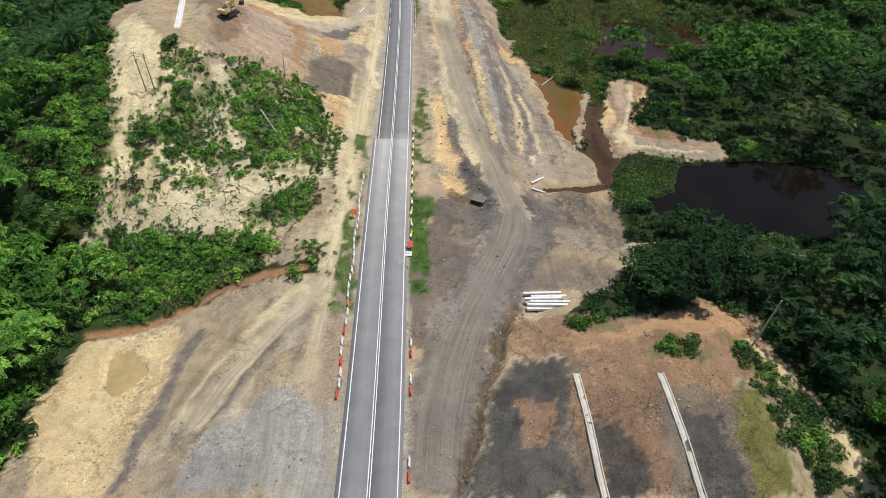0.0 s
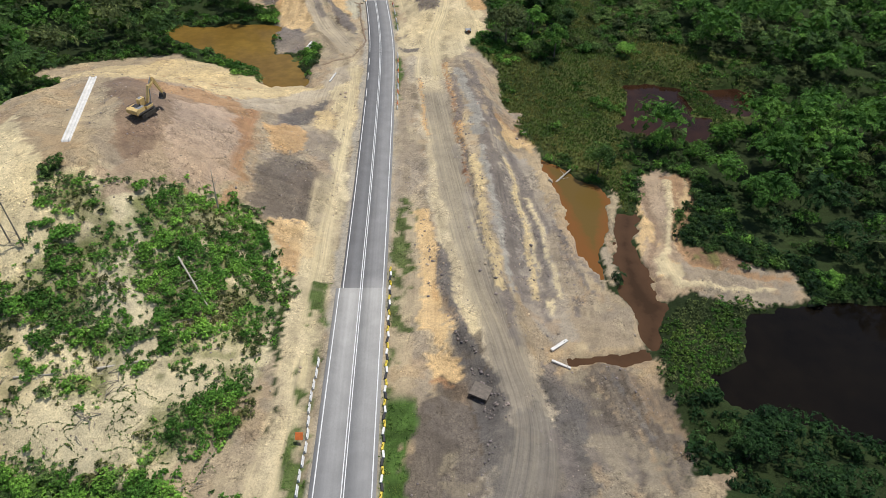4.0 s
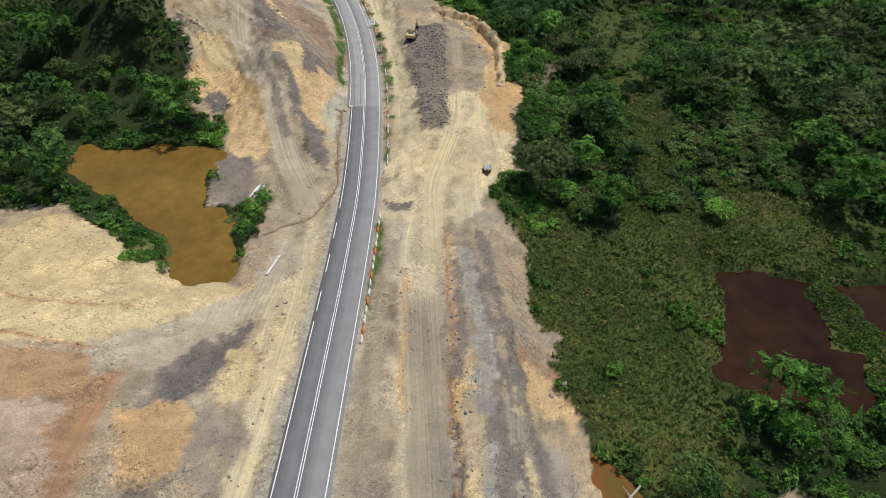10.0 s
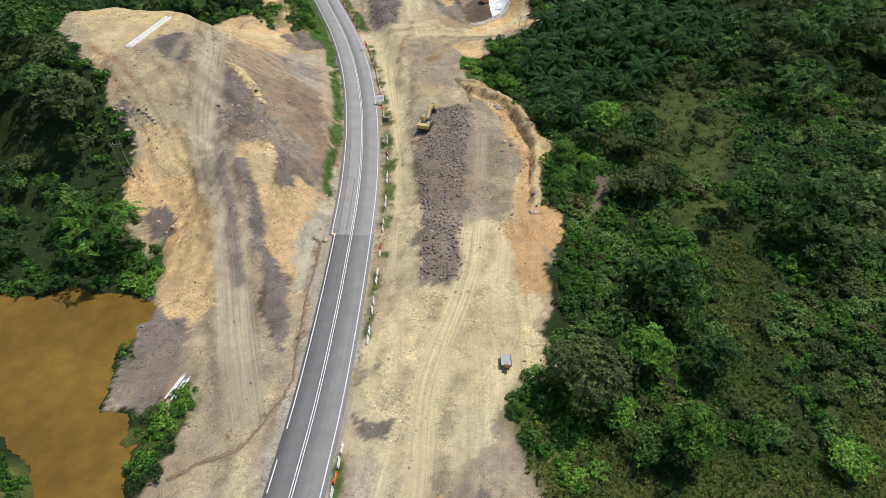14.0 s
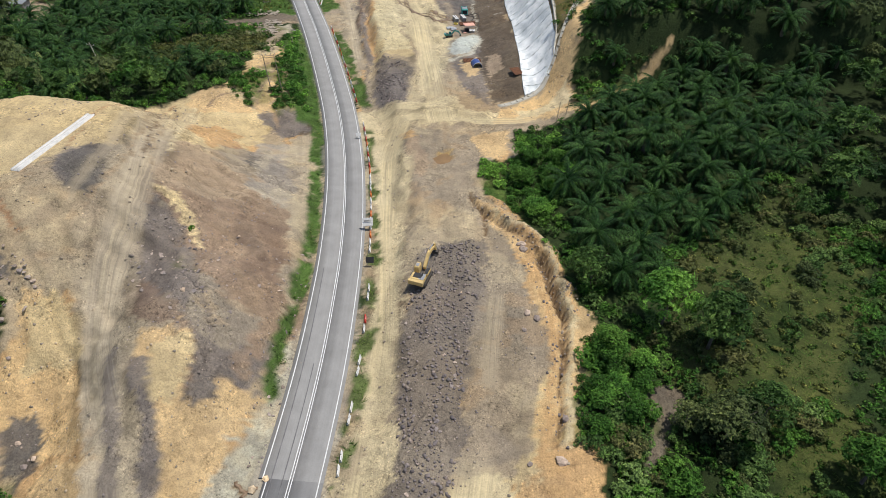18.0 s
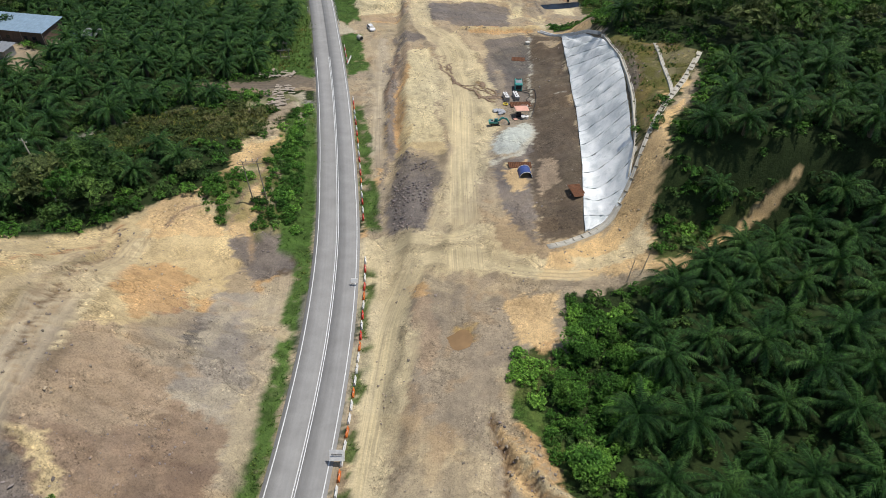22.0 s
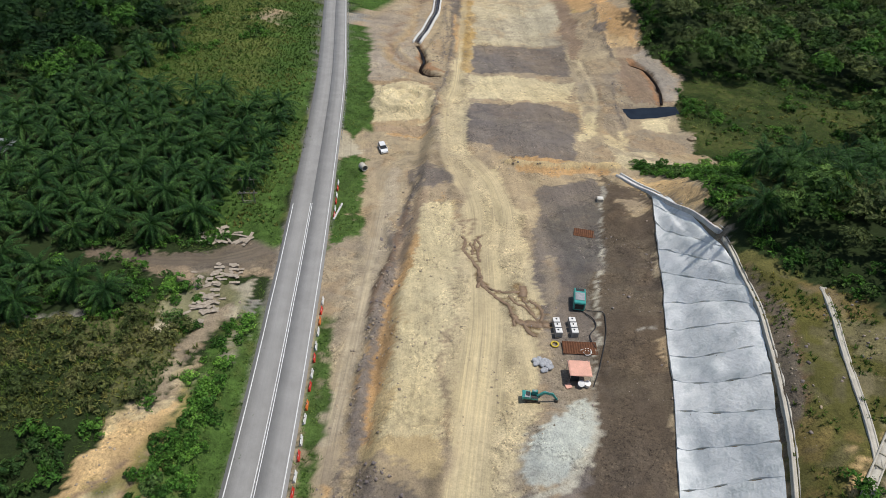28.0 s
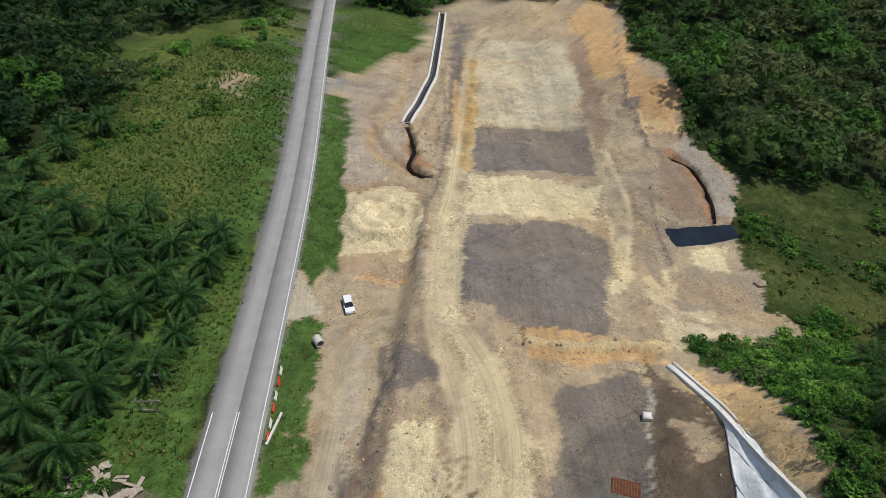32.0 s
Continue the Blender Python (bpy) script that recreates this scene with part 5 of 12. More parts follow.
soil("cool", [(-25.5, 43.5), (-22.0, 47.0), (-18.0, 47.5), (-14.5, 45.0), (-12.0, 47.0), (-11.5, 40.5), (-11.0, 33.5), (-29.5, 34.5), (-28.5, 37.5), (-27.5, 41.0)])
soil("brown", [(-16.5, 57.0), (-15.0, 66.0), (-12.5, 52.5), (-12.0, 47.0), (-13.5, 43.5), (-17.0, 50.0)])
line("slate", 1.6, 0.1, [(-34.0, 59.5), (-35.5, 55.0), (-35.0, 47.5), (-36.0, 41.0), (-36.5, 36.0)])
line("slate", 0.7, 0.1, [(-22.0, 56.0), (-24.5, 51.0), (-27.0, 46.0), (-28.5, 41.0), (-29.0, 37.0)])
line("mud", 1.2, 0.15, [(-29.0, 42.0), (-29.5, 36.5), (-29.5, 34.5)])
soil("dust", [(-3.0, 34.0), (-4.0, 45.5), (-2.5, 55.5), (0.5, 64.5), (4.0, 72.5), (8.5, 81.0), (8.5, 89.0), (12.5, 96.5), (17.0, 96.5), (18.0, 88.0), (14.0, 74.0), (9.5, 65.0), (6.5, 55.0), (4.5, 46.0), (4.0, 34.5)])
soil("dust", [(4.0, 66.0), (4.5, 73.0), (7.5, 80.0), (9.5, 84.5), (10.0, 91.0), (7.0, 98.5), (3.5, 108.5), (1.5, 122.5), (-1.5, 146.5), (-5.5, 176.5), (2.0, 176.5), (5.0, 140.0), (7.5, 116.0), (10.5, 103.0), (14.0, 96.5), (16.5, 88.5), (15.0, 78.5), (12.5, 71.5), (10.5, 65.5)])
soil("umber", [(2.0, 101.5), (5.5, 98.5), (8.5, 94.0), (10.0, 90.0), (9.5, 84.0), (7.0, 80.0), (6.0, 79.0), (5.5, 85.0), (6.5, 90.5), (4.5, 93.5), (2.5, 96.0)])
soil("inkgrey", [(6.0, 94.5), (9.0, 92.0), (10.0, 88.5), (9.5, 84.0), (7.0, 81.0), (6.5, 85.0), (7.0, 90.0)])
soil("inkgrey", [(17.5, 93.0), (18.5, 86.5), (18.5, 81.0), (15.5, 75.5), (12.5, 71.5), (10.5, 65.5), (13.5, 69.0), (16.0, 73.0), (19.5, 78.5), (19.5, 88.0)])
soil("brown", [(-2.0, 127.0), (1.0, 122.5), (2.0, 109.0), (4.5, 99.5), (2.0, 103.0), (0.0, 110.5)])
soil("clay", [(-4.0, 127.0), (-1.5, 127.0), (-0.5, 115.0), (1.5, 103.0), (1.0, 96.5), (-1.5, 102.5), (-3.0, 113.5)])
soil("clay", [(-0.5, 96.0), (3.0, 98.5), (5.5, 98.0), (5.5, 95.5), (3.0, 93.5), (0.0, 91.0)])
line("inkgrey", 0.8, 0.25, [(1.5, 113.5), (3.0, 102.5), (6.0, 97.0), (9.0, 93.0)])
line("rutted", 0.5, -0.15, [(20.5, 99.5), (23.5, 93.0), (26.5, 87.0), (27.0, 78.0)])
line("rutted", 0.5, -0.15, [(23.0, 101.0), (26.0, 93.5), (28.0, 87.0), (28.5, 79.5)])
line("slate", 0.5, 0.1, [(24.5, 97.5), (27.0, 91.0), (28.5, 83.5)])
soil("concretewash", [(18.5, 88.0), (20.5, 82.0), (20.0, 74.5), (17.0, 71.5), (15.0, 73.0), (16.5, 78.5)])
soil("brown", [(13.0, 71.5), (19.0, 72.5), (22.5, 77.0), (29.0, 79.5), (36.0, 82.0), (28.5, 75.0), (22.0, 69.5), (18.0, 67.0), (12.5, 66.5)])
soil("mud", [(-0.5, 88.5), (4.5, 89.5), (5.5, 82.5), (4.5, 74.0), (2.0, 67.0), (0.0, 68.0), (-2.0, 78.5)])
haul("bendgrey", 6.5, [(0.5, 34.0), (0.5, 44.0), (3.0, 56.5), (6.5, 66.5), (11.0, 77.5), (13.0, 88.5), (10.5, 97.5), (7.5, 108.5), (4.5, 125.0), (1.0, 148.5), (-2.5, 175.0)])
haul("dust", 3.0, [(-16.0, 70.5), (-18.0, 63.0), (-23.5, 56.5), (-28.0, 48.5), (-30.5, 41.0)])
soil("dust", [(1.0, 108.5), (-1.5, 131.0), (-4.0, 155.5), (-5.5, 172.0), (-9.0, 189.0), (0.5, 189.5), (3.0, 172.5), (4.5, 155.5), (5.5, 142.5), (6.5, 126.5), (7.5, 109.0)])
line("inkgrey", 0.9, 0.25, [(0.5, 109.0), (0.0, 114.0), (0.0, 118.5)])
line("clay", 1.6, 0.05, [(-1.0, 108.5), (-1.0, 117.0), (-2.5, 127.0)])
line("rillred", 0.3, -0.1, [(1.0, 186.0), (2.5, 171.0), (3.5, 159.0), (4.5, 146.0), (5.0, 137.5)])
line("orange", 0.7, 0.05, [(1.0, 186.0), (2.5, 171.0), (4.0, 159.0), (5.0, 146.0)])
line("inkgrey", 0.5, -0.3, [(8.5, 109.0), (7.5, 119.0), (7.0, 127.5), (6.0, 138.0), (4.5, 151.5)])
line("yellow", 1.2, 0.15, [(9.5, 109.5), (8.5, 118.0), (8.0, 126.5), (7.5, 135.5), (6.5, 145.0)])
line("slate", 3.0, 0.2, [(13.0, 111.0), (12.5, 119.5), (12.0, 129.5), (11.0, 139.0), (9.0, 152.0), (7.0, 167.5), (5.0, 178.5)])
line("cool", 1.0, 0.1, [(11.5, 110.0), (11.0, 117.5), (10.5, 126.5), (9.5, 136.5), (8.0, 149.0)])
line("yellow", 1.0, 0.2, [(15.5, 112.0), (15.5, 121.0), (15.0, 129.5), (14.5, 138.5), (13.5, 146.5)])
line("slate", 1.6, 0.15, [(17.5, 112.5), (17.5, 121.0), (17.0, 131.0), (16.0, 140.5), (15.0, 150.0), (12.0, 160.5)])
line("pale", 0.8, 0.1, [(19.5, 112.5), (19.0, 119.5), (18.0, 128.0), (17.0, 137.5)])
line("mud", 2.4, 0.1, [(21.5, 112.5), (21.0, 119.0), (19.5, 126.5)])
line("slate", 0.5, 0.2, [(25.0, 112.5), (23.5, 118.0), (22.0, 125.0), (20.5, 131.5)])
line("slate", 0.5, 0.2, [(27.0, 114.5), (25.0, 119.5), (23.0, 124.0), (21.0, 129.5)])
soil("clay", [(12.0, 160.5), (13.5, 157.5), (16.5, 157.0), (19.0, 154.0), (20.0, 158.0), (16.5, 164.5), (13.5, 165.5)])
soil("russet2", [(9.5, 161.0), (16.5, 163.0), (18.5, 164.5), (13.5, 168.5)])
soil("yellow", [(-78.5, 169.5), (-71.0, 174.5), (-61.5, 182.0), (-45.0, 171.5), (-37.0, 168.0), (-31.0, 171.0), (-32.0, 164.5), (-40.0, 157.5), (-47.0, 150.0), (-54.5, 145.5), (-58.5, 144.5)])
soil("dust", [(-20.0, 185.0), (-20.5, 174.0), (-24.0, 167.0), (-28.5, 160.5), (-34.0, 153.5), (-39.5, 151.0), (-40.0, 157.5), (-32.0, 164.5), (-27.0, 171.5), (-24.0, 182.0)])
soil("russet2", [(-54.0, 145.0), (-46.0, 148.5), (-39.0, 153.5), (-35.0, 146.0), (-36.0, 145.5), (-42.5, 144.5), (-48.5, 142.0), (-52.0, 140.0)])
soil("inkbrown", [(-57.0, 142.0), (-54.0, 144.5), (-49.0, 142.0), (-45.0, 132.0), (-42.0, 124.5), (-43.0, 120.5), (-44.5, 120.0)])
soil("loam2", [(-45.5, 138.0), (-42.5, 144.0), (-36.5, 144.5), (-33.0, 133.0), (-32.5, 124.5), (-35.0, 121.0), (-38.5, 120.0), (-42.0, 126.5)])
soil("russet2", [(-39.5, 118.5), (-36.5, 118.5), (-33.5, 120.0), (-32.0, 123.5), (-32.5, 129.5), (-34.5, 143.0), (-33.5, 143.0), (-31.0, 128.5), (-30.5, 121.5), (-34.0, 118.0), (-38.5, 117.0)])
soil("orange", [(-32.0, 146.5), (-29.5, 150.0), (-26.0, 146.5), (-24.5, 140.5), (-27.5, 138.5), (-30.0, 140.5)])
soil("slate", [(-32.5, 153.5), (-29.5, 160.5), (-26.0, 162.0), (-25.5, 156.0), (-27.5, 150.0), (-30.5, 149.5)])
soil("mud", [(-27.5, 152.0), (-21.5, 150.5), (-19.0, 144.0), (-19.5, 133.5), (-23.5, 132.0), (-23.5, 141.0)])
soil("dun", [(-30.0, 125.0), (-30.0, 131.0), (-28.0, 139.0), (-24.0, 138.0), (-19.5, 133.5), (-19.0, 126.0), (-20.5, 120.0), (-25.0, 120.0), (-29.5, 122.0)])
soil("clay", [(-27.0, 120.0), (-21.5, 120.5), (-18.0, 119.0), (-17.5, 114.0), (-21.5, 115.0), (-25.0, 117.5)])
line("rutted", 0.5, -0.1, [(-33.5, 143.5), (-32.0, 133.5), (-31.0, 127.0), (-31.5, 122.5)])
line("rutted", 0.5, -0.1, [(-32.5, 144.5), (-31.0, 134.5), (-30.5, 128.0), (-30.5, 122.5)])
line("rust", 0.6, 0.1, [(-55.5, 153.0), (-46.5, 153.0), (-39.5, 154.5)])
line("russet2", 0.5, 0.1, [(-65.0, 168.5), (-52.5, 160.5), (-45.0, 163.0), (-39.5, 163.5)])
soil("dust", [(-18.5, 188.5), (-19.5, 179.0), (-22.5, 171.5), (-26.5, 164.0), (-32.5, 156.0), (-37.0, 149.5), (-38.0, 151.0), (-34.5, 158.5), (-30.0, 166.0), (-26.5, 173.0), (-23.0, 179.5), (-21.5, 187.0)])
soil("inkgrey", [(-30.5, 152.5), (-30.0, 156.5), (-27.0, 160.0), (-26.0, 163.5), (-24.0, 164.5), (-24.0, 160.0), (-26.0, 157.0), (-25.5, 151.5), (-28.0, 149.5)])
soil("yellow", [(-26.0, 158.5), (-22.5, 160.5), (-20.5, 157.0), (-20.0, 151.0), (-23.5, 150.0), (-25.0, 154.0)])
soil("pale", [(-24.0, 169.0), (-21.0, 176.5), (-20.0, 184.5), (-17.5, 178.0), (-18.0, 168.0), (-18.5, 159.5), (-18.5, 151.5), (-19.5, 151.0), (-21.5, 159.0)])
soil("russet2", [(-41.5, 151.5), (-39.0, 151.5), (-37.5, 149.0), (-38.0, 146.5)])
line("dust", 1.0, 0.05, [(-10.0, 170.5), (-10.0, 164.0), (-9.5, 157.5), (-8.5, 152.5)])
soil("pale", [(-13.0, 194.5), (-6.0, 199.5), (6.5, 201.0), (6.0, 193.5), (1.0, 189.0), (-6.5, 189.5), (-11.0, 190.5)])
soil("inkgrey", [(-10.0, 194.5), (-8.5, 195.5), (-6.5, 195.0), (-6.5, 192.5), (-8.5, 192.0)])
soil("slate", [(-12.5, 201.0), (-9.5, 203.0), (-9.5, 201.0), (-12.0, 199.5)])
line("rust", 0.35, -0.05, [(0.0, 186.5), (1.5, 173.5), (3.0, 163.0), (4.0, 153.5)])
line("orange", 0.6, 0.05, [(-5.0, 178.0), (-4.0, 168.0), (-3.0, 158.5), (-2.5, 153.0)])
line("slate", 1.5, 0.15, [(2.5, 179.5), (3.5, 170.0), (4.0, 163.0), (4.0, 158.5)])
line("cool", 2.2, 0.1, [(4.0, 182.0), (5.5, 172.0), (7.0, 163.5), (8.0, 154.0)])
line("slate", 1.5, 0.15, [(6.0, 187.0), (8.5, 177.0), (10.0, 167.5), (11.0, 159.0)])
line("brown", 0.8, 0.2, [(8.0, 190.0), (11.0, 179.5), (13.0, 171.5), (15.0, 165.5)])
soil("mud", [(11.5, 169.0), (17.5, 171.5), (18.0, 167.0), (15.0, 164.0), (12.0, 164.5)])
soil("clay", [(11.5, 163.5), (15.0, 163.5), (17.0, 163.0), (15.5, 158.5), (12.0, 158.0), (11.0, 160.0)])
haul("dust", 5.5, [(-21.0, 188.5), (-26.5, 199.0), (-31.5, 209.0), (-35.5, 218.5), (-40.5, 228.5), (-49.0, 241.5), (-52.0, 246.5)])
soil("clay", [(-45.5, 222.5), (-39.5, 222.5), (-34.5, 212.0), (-35.0, 208.5), (-36.5, 204.5), (-43.0, 209.5), (-45.5, 218.5)])
soil("clay", [(-58.0, 238.0), (-53.0, 238.5), (-46.5, 233.0), (-41.0, 224.0), (-46.5, 222.5), (-53.5, 224.5), (-57.5, 228.5), (-56.5, 233.5)])
soil("clay", [(-38.0, 233.5), (-37.0, 240.0), (-32.5, 234.5), (-28.0, 236.0), (-26.5, 227.0), (-24.5, 216.0), (-27.5, 218.0), (-30.5, 221.0), (-33.5, 226.5)])
line("slate", 2.0, 0.3, [(-38.5, 233.0), (-34.0, 226.0), (-31.5, 220.5), (-27.5, 213.5), (-23.5, 206.5)])
line("dust", 1.0, 0.1, [(-45.5, 232.0), (-39.5, 222.5), (-36.5, 215.5), (-33.0, 208.5)])
soil("shale", [(-50.5, 249.0), (-49.5, 257.0), (-45.5, 257.0), (-38.5, 251.0), (-34.0, 255.5), (-30.0, 251.5), (-30.0, 243.0), (-30.5, 233.5), (-32.5, 233.5), (-37.0, 241.0), (-45.5, 244.0)])
soil("inkgrey", [(-53.0, 227.0), (-50.5, 227.5), (-47.0, 223.5), (-49.5, 223.0), (-52.5, 224.5)])
soil("inkgrey", [(-63.0, 240.5), (-61.0, 242.0), (-59.5, 239.5), (-61.5, 238.5)])
soil("inkgrey", [(-63.0, 256.0), (-61.5, 259.0), (-57.5, 263.0), (-55.5, 257.5), (-55.5, 253.5), (-56.5, 251.5), (-59.0, 252.0)])
soil("inkgrey", [(-49.0, 278.5), (-49.5, 284.0), (-47.5, 287.0), (-44.5, 284.0), (-44.5, 280.5), (-46.5, 277.0)])
soil("brown", [(-54.5, 262.5), (-52.0, 270.0), (-46.0, 274.0), (-40.5, 276.0), (-38.0, 268.5), (-41.5, 261.0), (-47.5, 258.0), (-51.5, 257.5)])
soil("dun", [(-45.5, 254.0), (-39.5, 257.0), (-33.5, 258.5), (-30.0, 248.5), (-30.0, 241.5), (-30.0, 234.5), (-31.0, 231.5), (-34.0, 235.5), (-35.5, 241.5), (-41.5, 243.5), (-48.5, 255.5)])
soil("yellow", [(-56.5, 236.5), (-53.5, 238.5), (-50.0, 237.0), (-47.5, 234.0), (-50.5, 232.5), (-54.0, 231.5)])
soil("clay", [(-41.0, 236.5), (-38.5, 238.0), (-35.0, 236.5), (-33.0, 232.5), (-35.0, 229.5), (-38.0, 231.5)])
haul("dust", 4.5, [(-37.5, 224.5), (-45.0, 233.0), (-49.5, 242.0), (-51.5, 251.0), (-54.0, 261.0), (-62.0, 277.0)])
soil("orange", [(-64.5, 286.5), (-61.0, 290.0), (-55.5, 290.5), (-55.0, 285.0), (-58.5, 281.5)])
line("rutted", 0.4, -0.1, [(-70.5, 292.5), (-59.0, 273.0), (-54.0, 262.5)])
line("rutted", 0.4, -0.1, [(-72.5, 292.0), (-59.5, 270.0), (-56.0, 260.0), (-56.0, 251.0)])
soil("slate", [(-51.0, 248.5), (-49.5, 255.0), (-45.0, 253.5), (-40.5, 246.0), (-42.0, 243.0), (-45.0, 241.0), (-49.5, 244.0)])
soil("orange", [(-60.0, 281.0), (-59.0, 285.5), (-55.0, 286.0), (-53.0, 282.0), (-53.5, 277.5), (-56.5, 278.5)])
soil("orange", [(-53.5, 285.5), (-51.5, 288.0), (-47.5, 288.0), (-48.5, 285.5), (-51.5, 284.0)])
soil("inkgrey", [(-48.5, 278.0), (-49.5, 281.5), (-47.5, 284.5), (-45.0, 284.0), (-44.0, 280.5), (-45.5, 277.5)])
soil("slate", [(-56.0, 299.0), (-53.0, 302.5), (-48.5, 305.0), (-47.0, 302.0), (-47.0, 297.0), (-50.5, 295.5), (-53.5, 296.0)])
soil("brown", [(-25.5, 297.0), (-23.0, 298.5), (-21.0, 294.5), (-19.0, 286.0), (-20.5, 284.5), (-24.0, 291.5)])
soil("ochre2", [(-19.0, 294.0), (-17.0, 295.0), (-15.5, 292.0), (-17.5, 291.0)])
line("rutted", 0.5, -0.1, [(-20.0, 305.0), (-18.5, 298.5), (-17.0, 294.5)])
soil("clay", [(-13.5, 301.5), (-7.0, 305.5), (-5.5, 301.0), (-7.0, 294.0), (-11.5, 294.5)])
soil("orange", [(-48.5, 340.5), (-48.5, 348.0), (-52.5, 361.0), (-56.0, 375.5), (-57.0, 384.0), (-57.5, 377.0), (-54.5, 362.0), (-51.0, 348.5)])
soil("brown", [(-58.5, 364.0), (-61.5, 381.0), (-59.0, 383.0), (-56.0, 365.5), (-52.0, 353.0), (-51.0, 347.5)])
soil("orange", [(-16.0, 331.5), (-13.5, 333.0), (-12.5, 331.5), (-14.0, 328.5)])
soil("clay", [(-23.0, 332.5), (-19.5, 337.5), (-17.0, 330.0), (-19.5, 327.0)])
line("orange", 0.8, 0.0, [(-45.0, 328.0), (-42.0, 320.5), (-40.5, 314.0), (-40.0, 310.5)])
soil("sand", [(-93.0, 412.5), (-93.5, 419.0), (-87.5, 423.5), (-79.0, 422.0), (-74.0, 412.0), (-73.5, 407.5), (-81.0, 405.5), (-85.5, 403.5)])
soil("orange", [(-79.0, 528.0), (-69.0, 533.5), (-54.5, 493.5), (-46.5, 484.5), (-44.0, 473.0), (-53.5, 479.0), (-67.5, 509.0)])
field("reed", [(31.5, 102.5), (36, 109.5), (41.5, 113), (47.5, 112.5), (53, 110.5), (47, 106), (44, 99.5), (39, 94.5), (35.5, 93.5), (31.5, 96.5)])
field("reed", [(57, 187), (63.5, 187), (71.5, 185), (69, 176.5), (60, 168.5), (57, 172.5)])
field("low", [(40, 148), (50, 150), (56, 140), (54, 128), (62, 121), (66, 114), (58, 110), (45, 112)])
field("low", [(54, 120), (70, 118), (80, 112), (72, 110), (60, 111)])
field("shrub", [(14, 240), (12, 255), (28, 268.5), (39, 289), (77, 289.5), (70, 240), (62, 205), (45, 200), (30, 200), (16, 204)])
field("bush", [(10, 254.5), (18.5, 257), (19, 241.5), (10, 237.5)])
field("bush", [(6, 313.5), (10, 317.5), (15, 323), (17, 326.5), (14.5, 328.5), (8.5, 322), (4, 316)])
field("clear", [(4, 311), (10.5, 316), (16, 322), (20, 326.5), (24, 331.5), (21, 331.5), (17.5, 328), (10, 320), (5, 315)])
line("clay", 1.1, 0.0, [(4, 312), (5.5, 313), (10, 318), (15.5, 324), (18, 326.5), (20, 328.5), (22.5, 331)])
field("meadow", [(-153.5, 400.0), (-153.0, 408.0), (-151.0, 421.5), (-152.5, 439.0), (-140.5, 464.0), (-119.0, 433.0), (-107.0, 407.0), (-115.5, 400.0), (-127.0, 391.5), (-137.5, 386.0)])
field("field", [(-34.0, 462.0), (-13.0, 474.5), (34.5, 481.5), (33.0, 463.5), (10.0, 454.0), (-2.0, 382.0), (-13.5, 385.5), (-22.0, 429.0)])
field("field", [(-30.0, 461.0), (-18.0, 467.0), (15.5, 479.5), (14.0, 445.0), (4.5, 433.0), (-3.5, 431.0), (-14.0, 429.5), (-21.0, 433.0)])
field("field", [(-28.0, 460.0), (-19.0, 466.0), (-2.0, 472.5), (-3.5, 437.0), (-12.0, 432.0), (-16.5, 421.5), (-19.0, 424.5), (-24.0, 434.5), (-27.0, 445.0)])
field("low", [(-32.5, 412.5), (-23.0, 410.0), (-14.0, 429.5), (-7.5, 428.5), (-12.0, 381.5), (-14.0, 379.0), (-19.0, 391.0)])
field("palm", [(-3, 386), (-5.5, 432), (13.5, 442), (8, 382)])
field("dense", [(-153, 376), (-153, 392), (-156, 403), (-158.5, 424), (-171, 444), (-193.5, 455), (-240, 450), (-240, 380)])
soil("woods", [(8, 319.5), (11, 315), (27, 328), (24, 338), (14, 331)])
line("inkgrey", 2.4, 0.2, [(6.5, 80.0), (8.5, 83.5), (9.0, 88.0), (8.0, 93.0), (5.0, 96.5), (3.0, 99.0)])
line("inkgrey", 2.0, 0.1, [(11.5, 67.0), (14.0, 72.0), (17.0, 77.5), (18.0, 82.0), (17.5, 88.5)])
line("slate", 1.6, 0.05, [(10.0, 65.5), (12.5, 71.5), (15.5, 76.5), (16.5, 80.5), (16.0, 87.0)])
soil("umber", [(1.0, 93.5), (4.5, 93.5), (7.0, 91.0), (6.5, 84.0), (4.5, 84.0), (2.0, 90.0)])
soil("slate", [(19.0, 97.5), (25.0, 101.0), (32.0, 93.5), (31.5, 83.5), (23.5, 79.0), (19.0, 72.5), (15.0, 72.0), (17.5, 82.5)])
soil("mud", [(13.0, 71.5), (19.0, 72.5), (22.5, 77.0), (29.0, 79.5), (36.0, 82.0), (28.5, 75.0), (22.0, 69.5), (18.0, 67.0), (12.5, 66.5)])
soil("cool", [(18.0, 82.0), (20.5, 82.0), (20.5, 75.5), (17.5, 72.0), (16.0, 74.5)])
line("inkgrey", 0.4, 0.1, [(23.0, 101.0), (26.0, 93.5), (28.0, 87.0), (28.5, 79.5)])
line("inkgrey", 0.4, 0.1, [(24.5, 96.5), (27.0, 91.0), (27.5, 83.0)])
soil("clay", [(-9.5, 282.5), (-3.5, 276.5), (2.0, 272.5), (5.5, 269.0), (7.5, 262.0), (11.0, 257.0), (11.5, 254.5), (9.5, 250.5), (9.5, 244.5), (11.5, 238.0), (8.5, 237.0), (6.0, 238.0), (6.0, 245.0), (5.5, 251.0), (3.5, 258.5), (1.0, 266.5), (-3.0, 272.5), (-7.0, 276.5)])
line("orange", 1.2, 0.0, [(-2.0, 274.0), (0.5, 271.5), (1.5, 266.5), (4.0, 261.5), (5.5, 257.0), (6.0, 251.5), (6.5, 245.0), (7.5, 240.0), (7.5, 237.0)])
